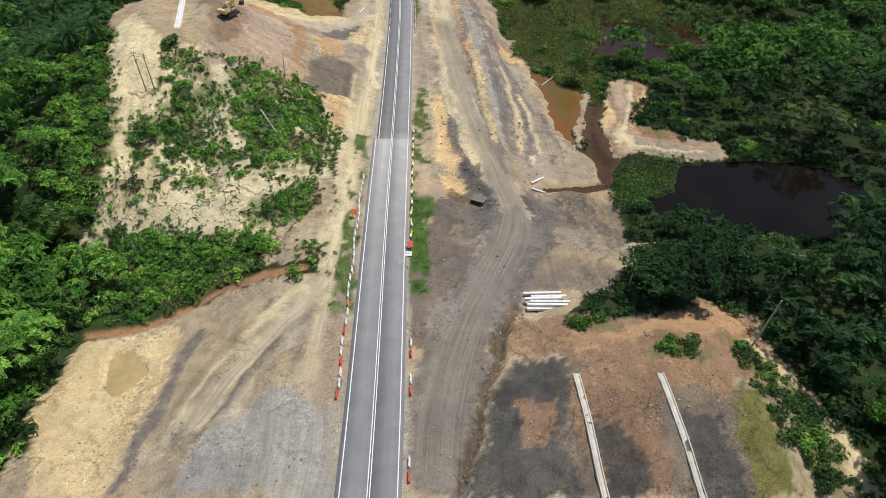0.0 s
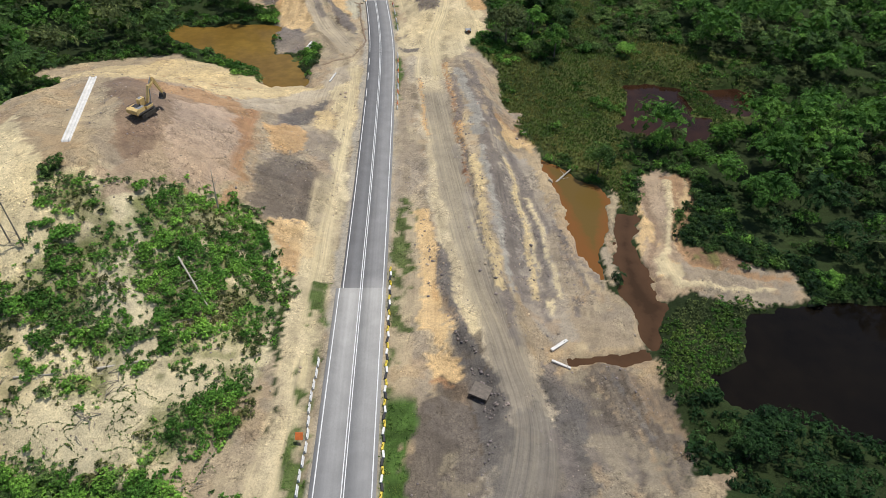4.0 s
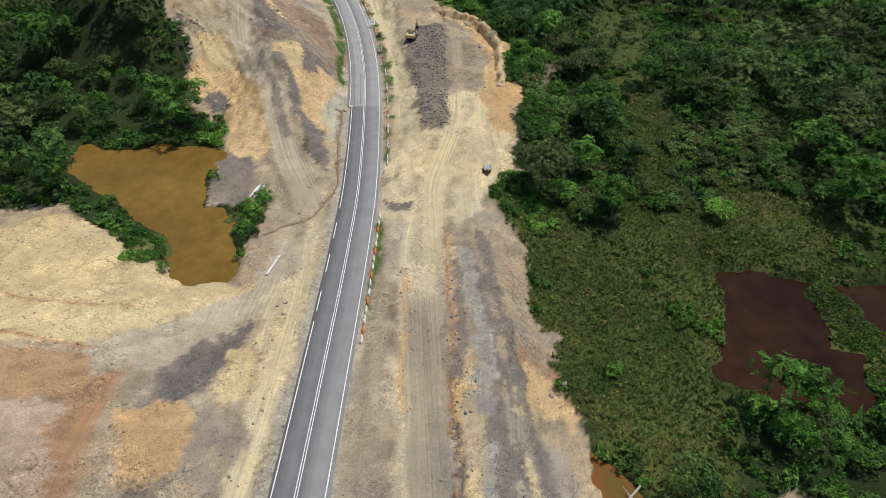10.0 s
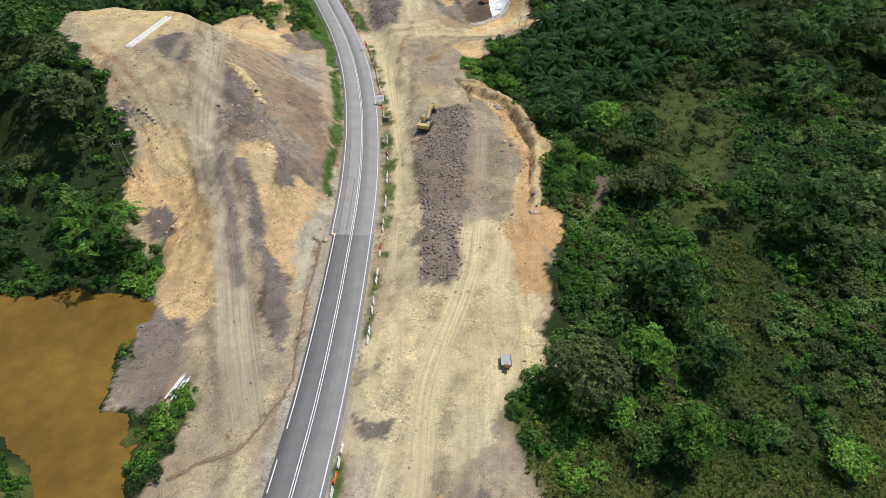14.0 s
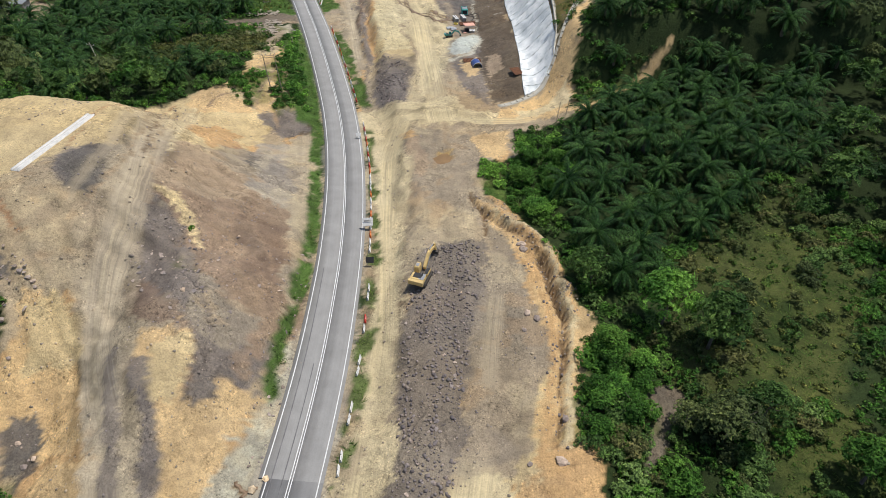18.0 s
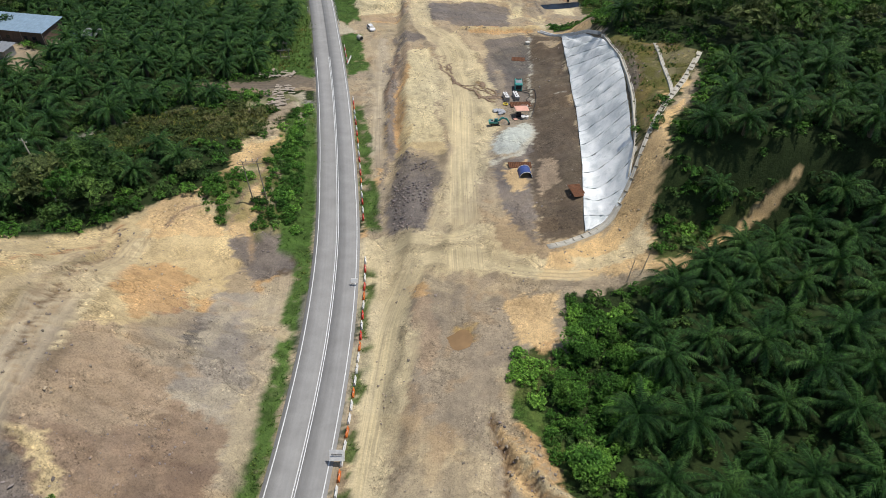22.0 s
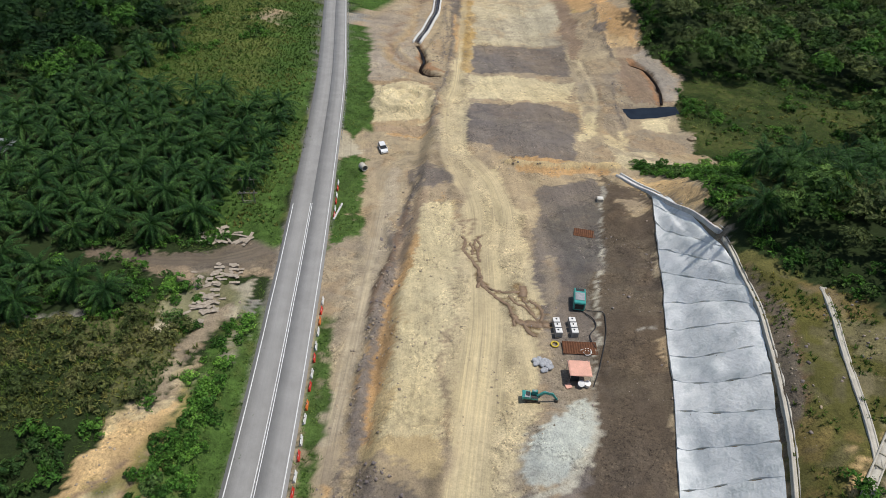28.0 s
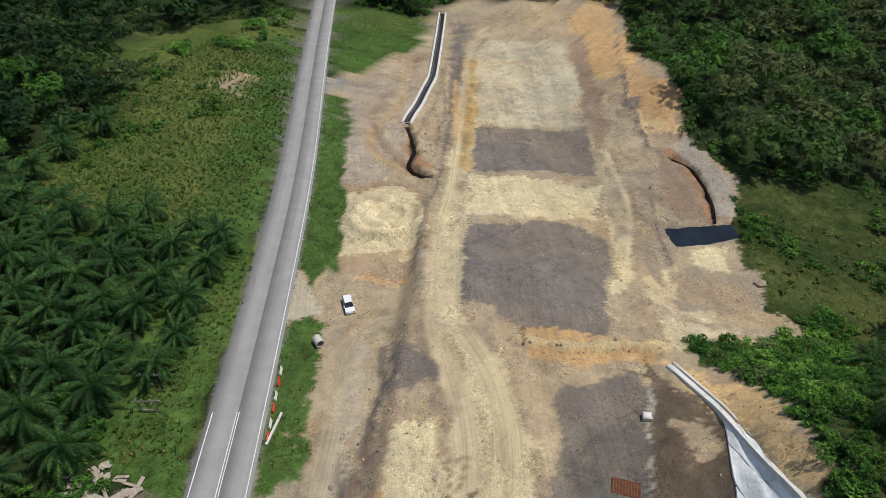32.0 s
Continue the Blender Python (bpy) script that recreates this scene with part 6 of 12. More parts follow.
line("pale", 0.9, 0.35, [(-5.5, 277.5), (-3.0, 275.5), (0.5, 275.0), (3.0, 272.0), (4.5, 267.0), (6.5, 262.0), (8.0, 257.5), (8.5, 252.5), (8.5, 246.0), (9.5, 241.0), (9.5, 237.5)])
line("crack", 0.45, -0.7, [(-10.0, 282.0), (-7.0, 277.5), (-4.5, 275.5), (-0.5, 273.5), (1.5, 271.0), (3.0, 268.0), (5.0, 262.5), (7.0, 257.5), (7.5, 252.5), (7.5, 245.5), (8.5, 240.5), (8.5, 237.0)])
soil("clay", [(39.5, 143.5), (43.0, 147.5), (45.0, 147.5), (40.5, 133.5), (40.0, 124.0), (41.0, 119.0), (35.0, 117.5), (34.0, 121.0), (35.5, 128.5), (38.5, 135.5)])
soil("tan", [(43.0, 147.5), (47.5, 147.5), (45.0, 138.0), (42.0, 127.5), (41.0, 121.5), (39.5, 122.0), (40.5, 133.5)])
soil("pale", [(35.0, 121.0), (39.5, 122.5), (41.5, 119.0), (40.5, 117.0), (35.0, 117.5)])
soil("rutted", [(41.0, 124.0), (46.0, 121.0), (48.5, 118.5), (57.5, 118.5), (55.0, 114.0), (34.5, 113.0), (35.0, 117.0), (40.5, 117.0)])
soil("tan", [(35.0, 117.0), (44.5, 115.5), (51.0, 114.5), (50.5, 113.5), (34.5, 113.5)])
line("dust", 2.0, 0.0, [(-48.0, 333.5), (-51.0, 342.0), (-55.0, 351.5), (-60.0, 364.5), (-65.0, 378.0), (-70.5, 389.0)])
line("slate", 1.2, 0.3, [(-55.5, 358.0), (-59.0, 369.0), (-62.5, 378.0), (-62.5, 385.0)])
line("inkbrown", 0.9, 0.4, [(-54.0, 353.0), (-56.5, 360.0), (-59.5, 371.0), (-62.5, 379.5)])
soil("orange", [(-46.0, 336.0), (-48.0, 343.0), (-50.0, 351.0), (-53.0, 359.0), (-47.5, 347.5), (-45.0, 339.0), (-43.0, 335.0), (-44.5, 334.5)])
soil("sand", [(-58.5, 377.5), (-56.0, 382.5), (-49.0, 370.0), (-43.5, 357.0), (-40.0, 347.0), (-36.0, 338.0), (-41.5, 335.0), (-44.5, 341.5), (-48.5, 352.0), (-53.5, 364.5)])
soil("inkgrey", [(-38.5, 389.0), (-32.0, 394.5), (-27.5, 376.0), (-26.0, 366.5), (-29.5, 369.5), (-35.0, 378.0), (-38.5, 383.5)])
soil("tan", [(-29.5, 394.5), (-25.5, 396.5), (-26.0, 389.5), (-28.0, 389.5)])
line("cool", 0.25, 0.0, [(-20.0, 363.5), (-18.0, 365.0)])
field("clear", [(-26, 401), (-14, 380), (-3, 372), (8, 366), (10, 352), (5, 338), (1, 326), (-6, 318), (-12, 330), (-24, 390)])
soil("brown", [(39, 143.5), (43, 148.5), (47.5, 148), (45, 138), (42, 127.5), (42, 120), (38.5, 122), (38, 130)])
soil("russet2", [(44.5, 147), (47.5, 148), (45, 138), (42.5, 127.5), (41.5, 128), (43.5, 138)])
soil("mud", [(41, 122), (46, 120.5), (58.5, 119), (57, 112.5), (45, 111.5), (40, 114.5)])
soil("brown", [(34, 121), (37, 127), (39, 123), (35.5, 117.5)])
field("tuft", [(-12.5, 373.5), (-2, 370), (5, 363), (2.5, 346), (0, 336), (-2, 334.5), (-4.5, 345.5), (-9, 364)])
field("open", [(19.0, 185.0), (29.0, 193.5), (32.5, 204.5), (38.5, 214.0), (46.0, 210.0), (47.0, 198.0), (47.5, 188.5), (42.5, 179.5), (43.0, 169.5), (47.0, 160.0), (20.0, 157.5), (18.5, 166.5)])
field("open", [(31.5, 214.0), (40.0, 228.5), (45.0, 243.0), (35.0, 251.0), (35.5, 266.5), (66.5, 278.0), (81.0, 272.0), (62.0, 261.0), (50.5, 240.5), (44.5, 221.0), (40.0, 214.0)])
field("open", [(34.0, 268.0), (40.0, 287.5), (49.0, 282.0), (74.5, 280.5), (68.5, 263.0), (55.0, 258.5), (41.5, 242.5), (38.5, 244.5), (45.0, 260.5), (40.0, 267.0)])
field("open", [(32.0, 199.0), (35.5, 208.0), (42.0, 215.0), (46.5, 211.0), (45.5, 201.5)])
field("fringe", [(-11.0, 292.5), (-9.0, 292.5), (-4.0, 288.5), (-2.5, 286.5), (-2.0, 282.0), (0.5, 276.5), (3.5, 277.0), (3.5, 285.5), (1.5, 293.5), (-1.0, 302.5), (-5.5, 304.5), (-5.5, 296.5), (-6.5, 292.5)])
field("fringe", [(9.0, 264.0), (13.0, 261.5), (14.5, 255.5), (18.5, 254.0), (18.5, 241.5), (10.5, 238.5), (10.0, 243.0), (11.5, 251.0)])
field("fringe", [(-4.5, 301.5), (2.5, 306.0), (7.5, 294.0), (4.5, 283.0), (1.5, 276.5), (-2.5, 282.5), (-5.5, 292.0)])
field("open", [(19.0, 253.0), (26.0, 253.0), (25.0, 248.5), (20.0, 244.0)])
# bend and ground beside it repainted darker, with cloud shade in the colour
soil("bendgrey", [(-3.0, 34.0), (-4.0, 45.5), (-2.5, 55.5), (0.5, 64.5), (4.0, 72.5), (8.5, 81.0), (11.0, 82.0), (17.0, 88.0), (14.0, 74.0), (9.5, 65.0), (6.5, 55.0), (4.5, 46.0), (4.0, 34.5)])
soil("bendgrey", [(9.5, 84.5), (12.5, 90.5), (16.5, 88.5), (18.0, 84.0), (15.0, 76.0), (11.5, 69.0), (10.0, 65.5), (4.5, 66.0), (5.0, 73.0), (8.0, 79.0)])
soil("dun", [(19.0, 97.5), (25.0, 101.0), (32.0, 93.5), (31.5, 83.5), (23.5, 79.0), (19.0, 72.5), (15.0, 72.0), (17.5, 82.5)])
soil("rutted", [(13.0, 71.5), (19.0, 72.5), (22.5, 77.0), (29.0, 79.5), (36.0, 82.0), (28.5, 75.0), (22.0, 69.5), (18.0, 67.0), (12.5, 66.5)])
soil("dun", [(-2.5, 88.0), (4.5, 90.5), (6.5, 82.5), (5.5, 74.5), (2.0, 66.0), (0.0, 67.0), (-2.0, 78.5)])
soil("slate", [(18.5, 86.5), (20.5, 82.0), (20.5, 75.5), (17.5, 72.0), (16.0, 74.5)])
field("bush", [(-53.0, 112.5), (-47.0, 112.5), (-45.5, 110.0), (-49.5, 109.0)])
field("bush", [(-40.5, 117.0), (-35.5, 119.0), (-31.5, 121.0), (-26.5, 117.5), (-22.5, 110.0), (-20.5, 104.0), (-23.0, 95.0), (-25.5, 96.5), (-28.5, 103.0), (-28.5, 96.5), (-34.0, 93.5), (-37.5, 100.0), (-39.5, 103.0), (-40.5, 109.0)])
field("bush", [(-49.0, 104.0), (-43.5, 107.5), (-41.0, 102.0), (-41.5, 96.0), (-38.5, 92.5), (-44.0, 92.0), (-48.5, 93.5), (-50.5, 97.5)])
field("bush", [(-55.5, 97.0), (-52.0, 99.0), (-49.0, 96.5), (-52.0, 93.0), (-55.0, 93.0)])
field("bush", [(-54.0, 92.0), (-51.5, 92.5), (-50.5, 89.5), (-52.5, 89.5)])
field("bush", [(-45.5, 88.5), (-41.0, 89.5), (-40.0, 87.0), (-44.5, 86.5)])
field("bush", [(-53.0, 85.5), (-49.5, 86.0), (-49.0, 84.0), (-52.5, 83.5)])
field("bush", [(-30.0, 85.5), (-26.5, 90.5), (-23.0, 92.0), (-22.5, 88.5), (-23.5, 83.0), (-26.5, 81.5), (-33.5, 82.5)])
field("bush", [(-54.5, 79.0), (-50.5, 79.5), (-45.5, 80.0), (-41.0, 79.0), (-37.0, 79.0), (-31.0, 78.5), (-25.5, 75.0), (-29.5, 73.0), (-33.5, 70.5), (-36.0, 67.0), (-49.5, 67.0)])
field("bush", [(-23.0, 75.0), (-20.5, 76.5), (-19.0, 72.5), (-20.5, 72.0)])
field("sparse", [(-53.5, 112.0), (-40.5, 117.0), (-23.5, 112.0), (-20.5, 102.5), (-24.5, 94.0), (-35.0, 86.0), (-47.5, 85.0), (-51.0, 93.0)])
field("bush", [(-68.5, 112.0), (-62.0, 109.0), (-59.5, 98.5), (-56.0, 85.0), (-58.5, 79.0), (-62.5, 79.5), (-65.5, 93.5)])
soil("apron", [(-27.5, 247.0), (-27.5, 236.5), (-27.0, 229.0), (-26.5, 222.0), (-25.0, 215.0), (-21.0, 215.0), (-22.0, 228.5), (-23.0, 237.5)])
soil("inkgrey", [(-53.5, 224.5), (-52.5, 227.0), (-49.5, 225.5), (-46.5, 221.5), (-47.5, 219.5), (-51.5, 222.0)])
soil("yellow", [(-53.0, 236.5), (-49.5, 238.5), (-46.5, 234.0), (-50.0, 233.0)])
soil("dun", [(-34.0, 236.5), (-32.0, 239.5), (-30.0, 236.0), (-30.0, 233.5), (-31.5, 231.0), (-33.0, 233.0)])
# mud by the culvert, its colour lowered for cloud shade as well
soil("pinkmud", [(18, 98), (23, 98.5), (29, 98), (31, 92), (32.5, 86.5), (29, 77), (33.5, 76), (24, 66), (12, 66), (16, 78), (19.5, 87.5)])
soil("darkmud", [(20, 96), (24, 98), (28.5, 96), (31, 89), (30, 80), (27, 78), (26, 86), (22, 90)])
soil("darkmud", [(-1, 89.5), (4.5, 91), (6.5, 80), (4, 72), (2.5, 66), (-0.5, 66)])
soil("inkgrey", [(13, 96), (16.5, 97), (19.5, 92.5), (20.5, 87.5), (17.5, 81.5), (16.8, 84), (15.5, 90)])
soil("inkgrey", [(3, 100), (4.5, 98), (7, 96), (8.5, 88), (8, 82), (6.5, 82), (5.5, 90), (4.5, 93)])
line("dun", 0.4, -0.25, [(24.5, 101), (27, 94), (28.5, 86.5), (27, 77.5), (23.5, 72.5)])
line("pinkmud", 0.5, 0.25, [(25.2, 101), (27.8, 94.5), (29.3, 87), (27.8, 78)])
line("dun", 0.35, -0.25, [(26, 101.5), (29, 95), (30.5, 88), (29, 79.5)])
line("dun", 0.35, -0.2, [(22, 97.5), (24.5, 91), (25.5, 84), (23.5, 77)])
line("pinkmud", 0.45, 0.2, [(22.8, 97.5), (25.2, 91), (26.2, 84)])
line("dun", 0.3, -0.2, [(20.5, 80), (25, 77.5), (31, 77)])
line("rust", 0.5, -0.2, [(0, 92), (1.2, 92.8), (2.2, 92.2)])
field("bush", [(36.5, 54.5), (40, 53.5), (45.5, 48), (46.5, 40.5), (46, 35.5), (41.5, 35), (40, 41), (37.5, 47.5)])
field("reed", [(45, 186), (50, 187), (49, 184.5), (45.5, 184)])
field("reed", [(57.5, 161), (61, 170), (62.5, 167), (60, 160)])
soil("turf", [(-12, 372), (-8, 369), (-2, 369), (6, 361), (5, 354), (2, 343.5), (0.5, 336), (-1, 334), (-3, 345), (-7, 361)])
field("turf", [(-12, 372), (-8, 369), (-2, 369), (6, 361), (5, 354), (2, 343.5), (0.5, 336), (-1, 334), (-3, 345), (-7, 361)])
field("clear", [(-12, 372), (-8, 369), (-2, 369), (6, 361), (5, 354), (2, 343.5), (0.5, 336), (-1, 334), (-3, 345), (-7, 361)])
soil("dun", [(-12.5, 372), (-10, 369), (-5.5, 361.5), (-4, 358), (-3, 352), (-3, 346), (-3.8, 344.5), (-5.5, 350), (-7, 357.5), (-8.5, 364)])
soil("clay", [(1, 345), (2, 343.5), (1, 340.5), (-0.5, 336), (-0.5, 334.5), (0.5, 334.5), (0.5, 337.5), (0.6, 341)])
soil("clay", [(2.5, 350), (3.5, 352.5), (4.5, 350), (3.5, 346.5), (3, 345)])
field("clear", [(-68.5, 293.5), (-71, 298.5), (-70.5, 302.5), (-68, 307), (-67, 310), (-66.5, 314), (-68, 318), (-68, 324), (-65.5, 328.5), (-62.5, 321), (-63, 317), (-65.5, 313.5), (-67.5, 308), (-66, 304.5), (-61, 302), (-57.5, 300.5)])
field("clear", [(-57.5, 300.5), (-60.5, 305.5), (-61, 311), (-61.5, 316), (-62.5, 321), (-65.5, 330), (-69.5, 345), (-69.5, 347.5), (-63, 325.5), (-60, 315), (-57.6, 310.5), (-58.6, 306), (-55, 302)])
line("loam", 0.35, -0.2, [(-67, 296), (-66.5, 301), (-65, 304), (-66.8, 309), (-65, 314.5), (-64, 320)])
line("loam", 0.3, -0.2, [(-58.5, 302), (-60.8, 308), (-60.6, 314), (-63, 322)])
field("bush", [(-66, 305), (-67.8, 307.5), (-66.6, 311.6), (-63.5, 317), (-62.8, 314), (-62.8, 309.5), (-61.5, 305), (-58.5, 302), (-61.5, 303)])
field("bush", [(-54, 302), (-57.5, 306), (-56.5, 310.5), (-59, 315), (-62.3, 324.5), (-69, 346), (-66.5, 343), (-56.5, 320), (-50, 306.5)])
line("cool", 0.9, -0.2, [(-104.5, 316.5), (-101, 320.5), (-95, 330), (-88, 334.5)])
soil("umber", [(-19.5, 342), (-12, 350), (-7.8, 330.5), (-6.4, 320.5), (-12, 315), (-16.5, 329)])
soil("umber", [(-34, 403), (-30.5, 387), (-26.5, 371.5), (-24, 361), (-19.5, 342), (-12, 349), (-16, 363), (-19.5, 373.5), (-21.5, 382), (-25, 396)])
soil("tan", [(-29.5, 394), (-25.5, 396), (-24.5, 390), (-27, 389)])
soil("brown", [(-17.5, 338.5), (-14.5, 337.5), (-12.5, 332), (-15, 328.5)])
line("concretewash", 0.3, 0.1, [(-33.2, 399), (-30.5, 387), (-26.5, 371.5), (-24, 361), (-19.5, 342)])
soil("slate", [(-41.5, 331), (-37, 329.5), (-33, 323), (-32, 318), (-30, 312), (-31.5, 310), (-35, 312), (-37.5, 317.5), (-40.5, 325)])
field("meadow", [(-135, 384), (-150, 399.5), (-151, 409.5), (-150.5, 418), (-164, 433), (-165, 440), (-193, 452), (-197, 462), (-184, 474), (-174, 483), (-163.5, 497), (-143.5, 467.5), (-126, 439), (-104, 402), (-118, 390.5), (-128, 383)])
field("clear", [(-150.5, 418), (-164, 433), (-165, 440), (-193, 452), (-197, 462), (-184, 474), (-174, 483), (-163.5, 497), (-143.5, 467.5), (-126, 439), (-116, 420)])
soil("tan", [(-153.5, 440), (-150, 446.5), (-147.5, 452.5), (-134, 454), (-133.5, 441), (-145.5, 442)])
soil("cool", [(-127.5, 459), (-122, 463.5), (-118, 457.5), (-123, 453.5)])
soil("pinkdun", [(-111, 437.5), (-119, 460), (-115.5, 487), (-110.5, 483), (-100.5, 458), (-99, 449.5), (-89, 434.5), (-90, 425.5), (-97.5, 420)])
line("loam", 1.0, -0.35, [(-114.5, 487), (-110, 462.5), (-107, 450), (-101, 441.5), (-92.5, 435.5), (-87.5, 434.5)])
line("tan", 0.9, 0.3, [(-111.5, 483), (-107, 461.5), (-104.6, 451), (-99, 442), (-92, 437.5)])
line("tan", 0.8, 0.3, [(-116, 486), (-112, 459), (-108, 447.5), (-101.5, 437.5), (-93, 432)])
soil("rust", [(-97.5, 449), (-95.5, 448.5), (-89, 439.5), (-83.5, 435), (-86.5, 434.5), (-91, 437.5)])
soil("paletan", [(-102.5, 493), (-102, 507.5), (-84, 516), (-72.5, 497), (-64, 469.5), (-84.5, 457.5)])
soil("ochre2", [(-104, 492), (-101, 493.5), (-83.5, 456), (-77, 438.5), (-79, 437.5)])
soil("loam", [(-82.5, 517), (-80, 526.5), (-66, 490), (-56, 465), (-45.5, 447.5), (-43, 436.5), (-48, 449), (-61, 468), (-70.5, 490)])
soil("track", [(-59.5, 463), (-54, 463), (-47, 449.5), (-43, 436.5), (-45.5, 431), (-50.5, 443)])
soil("orange", [(-81.5, 526), (-74, 530.5), (-64.5, 520.5), (-58.5, 502.5), (-64, 493.5), (-72.5, 506.5)])
soil("slate", [(-57, 482), (-54, 484), (-53, 479), (-56, 477)])
soil("grey", [(-44.5, 468.5), (-40.5, 472), (-30.5, 463.5), (-27.5, 449.5), (-30.5, 448), (-34, 457.5), (-38.5, 464)])
line("rust", 1.1, 0.0, [(-43.5, 466.5), (-39.5, 463.5), (-35, 456.5), (-31.5, 446)])
soil("bed", [(-86.5, 401.5), (-94.5, 411), (-97, 420.5), (-85, 428.5), (-76.5, 422.5), (-72.5, 412), (-77, 405)])
soil("sand", [(-86.5, 403), (-93.5, 412.5), (-94.5, 419.5), (-84.5, 426.5), (-77, 419.5), (-73.5, 412.5), (-78, 407.5)])
line("sand", 1.2, 0.45, [(-92.5, 417), (-85.5, 421), (-79.5, 418.5), (-78, 413), (-83.5, 409.5), (-89, 412)])
line("track", 0.6, -0.15, [(-91, 416), (-85.5, 419), (-80.8, 417.4), (-79.6, 413.4)])
line("sand", 1.0, 0.4, [(-88, 414), (-84.5, 417.5), (-81, 416.5), (-82, 412.5)])
soil("inkbrown", [(-47.0, 236.5), (-53.0, 245.5), (-52.0, 250.5), (-52.0, 259.5), (-45.5, 255.0), (-40.5, 248.0), (-36.5, 238.5)])
soil("loam", [(-40.5, 248.0), (-38.0, 254.5), (-31.0, 253.5), (-25.5, 247.5), (-30.5, 242.5), (-35.0, 243.0)])
soil("grey", [(-53.0, 289.5), (-44.0, 292.0), (-36.0, 274.5), (-32.0, 261.5), (-36.0, 263.0), (-44.0, 271.5)])
soil("loam", [(-51, 260), (-46.5, 262), (-43.5, 270.5), (-38.5, 271.5), (-31.5, 255.5), (-29.5, 247), (-29.5, 237), (-32.5, 232.5), (-36.5, 239.5), (-46.5, 252)])
soil("dark", [(-50, 256.5), (-47, 255.5), (-41.5, 250.5), (-35.5, 246), (-32, 246), (-30, 236), (-31, 231.5), (-33.5, 235), (-36.5, 240.5), (-42, 244), (-47.5, 245), (-51, 249)])
soil("inkbrown", [(-42, 262), (-37, 266), (-33, 256), (-31.5, 248), (-36, 251)])
soil("track", [(-48.5, 294), (-45.5, 299), (-37, 277.5), (-31, 255.5), (-29.5, 246), (-34, 259.5), (-40, 276)])
soil("yellow", [(-51.5, 258), (-49.5, 259.5), (-44.5, 255.8), (-41, 252.5), (-44.5, 254), (-48.5, 256.5)])
soil("yellow", [(-38.5, 236), (-36, 238.5), (-33.5, 235), (-32.5, 231.5), (-34.5, 229.5), (-37.5, 230.5)])
line("rust", 0.6, -0.2, [(-72.5, 250.5), (-67, 247.5), (-63, 245.5), (-60, 244.5)])
line("rust", 0.5, -0.2, [(-70.5, 246.5), (-65.5, 244.5), (-63, 243)])
line("loam", 0.5, -0.3, [(-47, 262), (-42, 256.5), (-36.5, 252), (-32.5, 250)])
line("loam", 0.5, -0.3, [(-44, 268), (-38.5, 261), (-33.5, 255)])
line("dark", 0.6, -0.3, [(-46, 254), (-40, 247.5), (-34.5, 241), (-31.5, 234)])
soil("dun", [(18.5, 248), (21, 249.5), (23.5, 248.5), (23, 246), (19.5, 240.5), (16.5, 235.5), (17.2, 240), (17.6, 245)])
field("clear", [(18.5, 248), (21, 249.5), (23.5, 248.5), (23, 246), (19.5, 240.5), (16.5, 235.5), (17.2, 240), (17.6, 245)])
soil("russet", [(43.5, 125.0), (48.5, 124.0), (52.5, 120.0), (48.5, 119.0), (43.5, 120.0)])
field("sparse", [(43.5, 125.0), (48.5, 124.0), (52.5, 120.0), (48.5, 119.0), (43.5, 120.0)])
line("loam", 1.0, -0.4, [(39.5, 144.0), (39.0, 135.5), (39.0, 128.5), (35.0, 120.0), (36.0, 113.0)])
line("russet2", 0.9, -0.35, [(49.0, 146.5), (47.5, 138.0), (42.0, 127.0), (43.0, 120.5), (49.5, 118.5), (57.0, 117.5)])
line("pale", 1.1, 0.4, [(44.5, 145.0), (43.0, 135.5), (40.5, 127.0), (37.5, 119.5), (39.0, 115.5), (45.5, 114.5), (54.5, 115.0)])

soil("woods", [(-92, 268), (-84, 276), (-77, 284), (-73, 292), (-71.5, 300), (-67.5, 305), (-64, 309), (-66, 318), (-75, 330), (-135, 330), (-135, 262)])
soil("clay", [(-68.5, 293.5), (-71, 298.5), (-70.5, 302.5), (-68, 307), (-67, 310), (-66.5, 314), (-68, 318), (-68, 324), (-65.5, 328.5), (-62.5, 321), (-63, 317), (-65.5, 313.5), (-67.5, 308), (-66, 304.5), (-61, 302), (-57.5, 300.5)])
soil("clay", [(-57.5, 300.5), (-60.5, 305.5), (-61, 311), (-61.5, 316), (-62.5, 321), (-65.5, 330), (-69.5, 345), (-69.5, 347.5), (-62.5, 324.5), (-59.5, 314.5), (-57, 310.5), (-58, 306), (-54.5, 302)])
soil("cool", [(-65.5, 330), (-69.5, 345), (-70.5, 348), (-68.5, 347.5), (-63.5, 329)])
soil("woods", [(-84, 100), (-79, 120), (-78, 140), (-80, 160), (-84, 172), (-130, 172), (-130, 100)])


def value_noise(x, y, size, seed):
    """Smooth noise from -1 to 1 with grains of that size."""
    rng = np.random.RandomState(seed)
    tab = rng.rand(257, 257) * 2 - 1
    u, v = x / size + 1000.37, y / size + 1000.71
    i, j = np.floor(u).astype(int), np.floor(v).astype(int)
    a, b = u - i, v - j
    a, b = a * a * (3 - 2 * a), b * b * (3 - 2 * b)
    i, j = i % 256, j % 256
    return (tab[i, j] * (1 - a) + tab[i + 1, j] * a) * (1 - b) + (tab[i, j + 1] * (1 - a) + tab[i + 1, j + 1] * a) * b


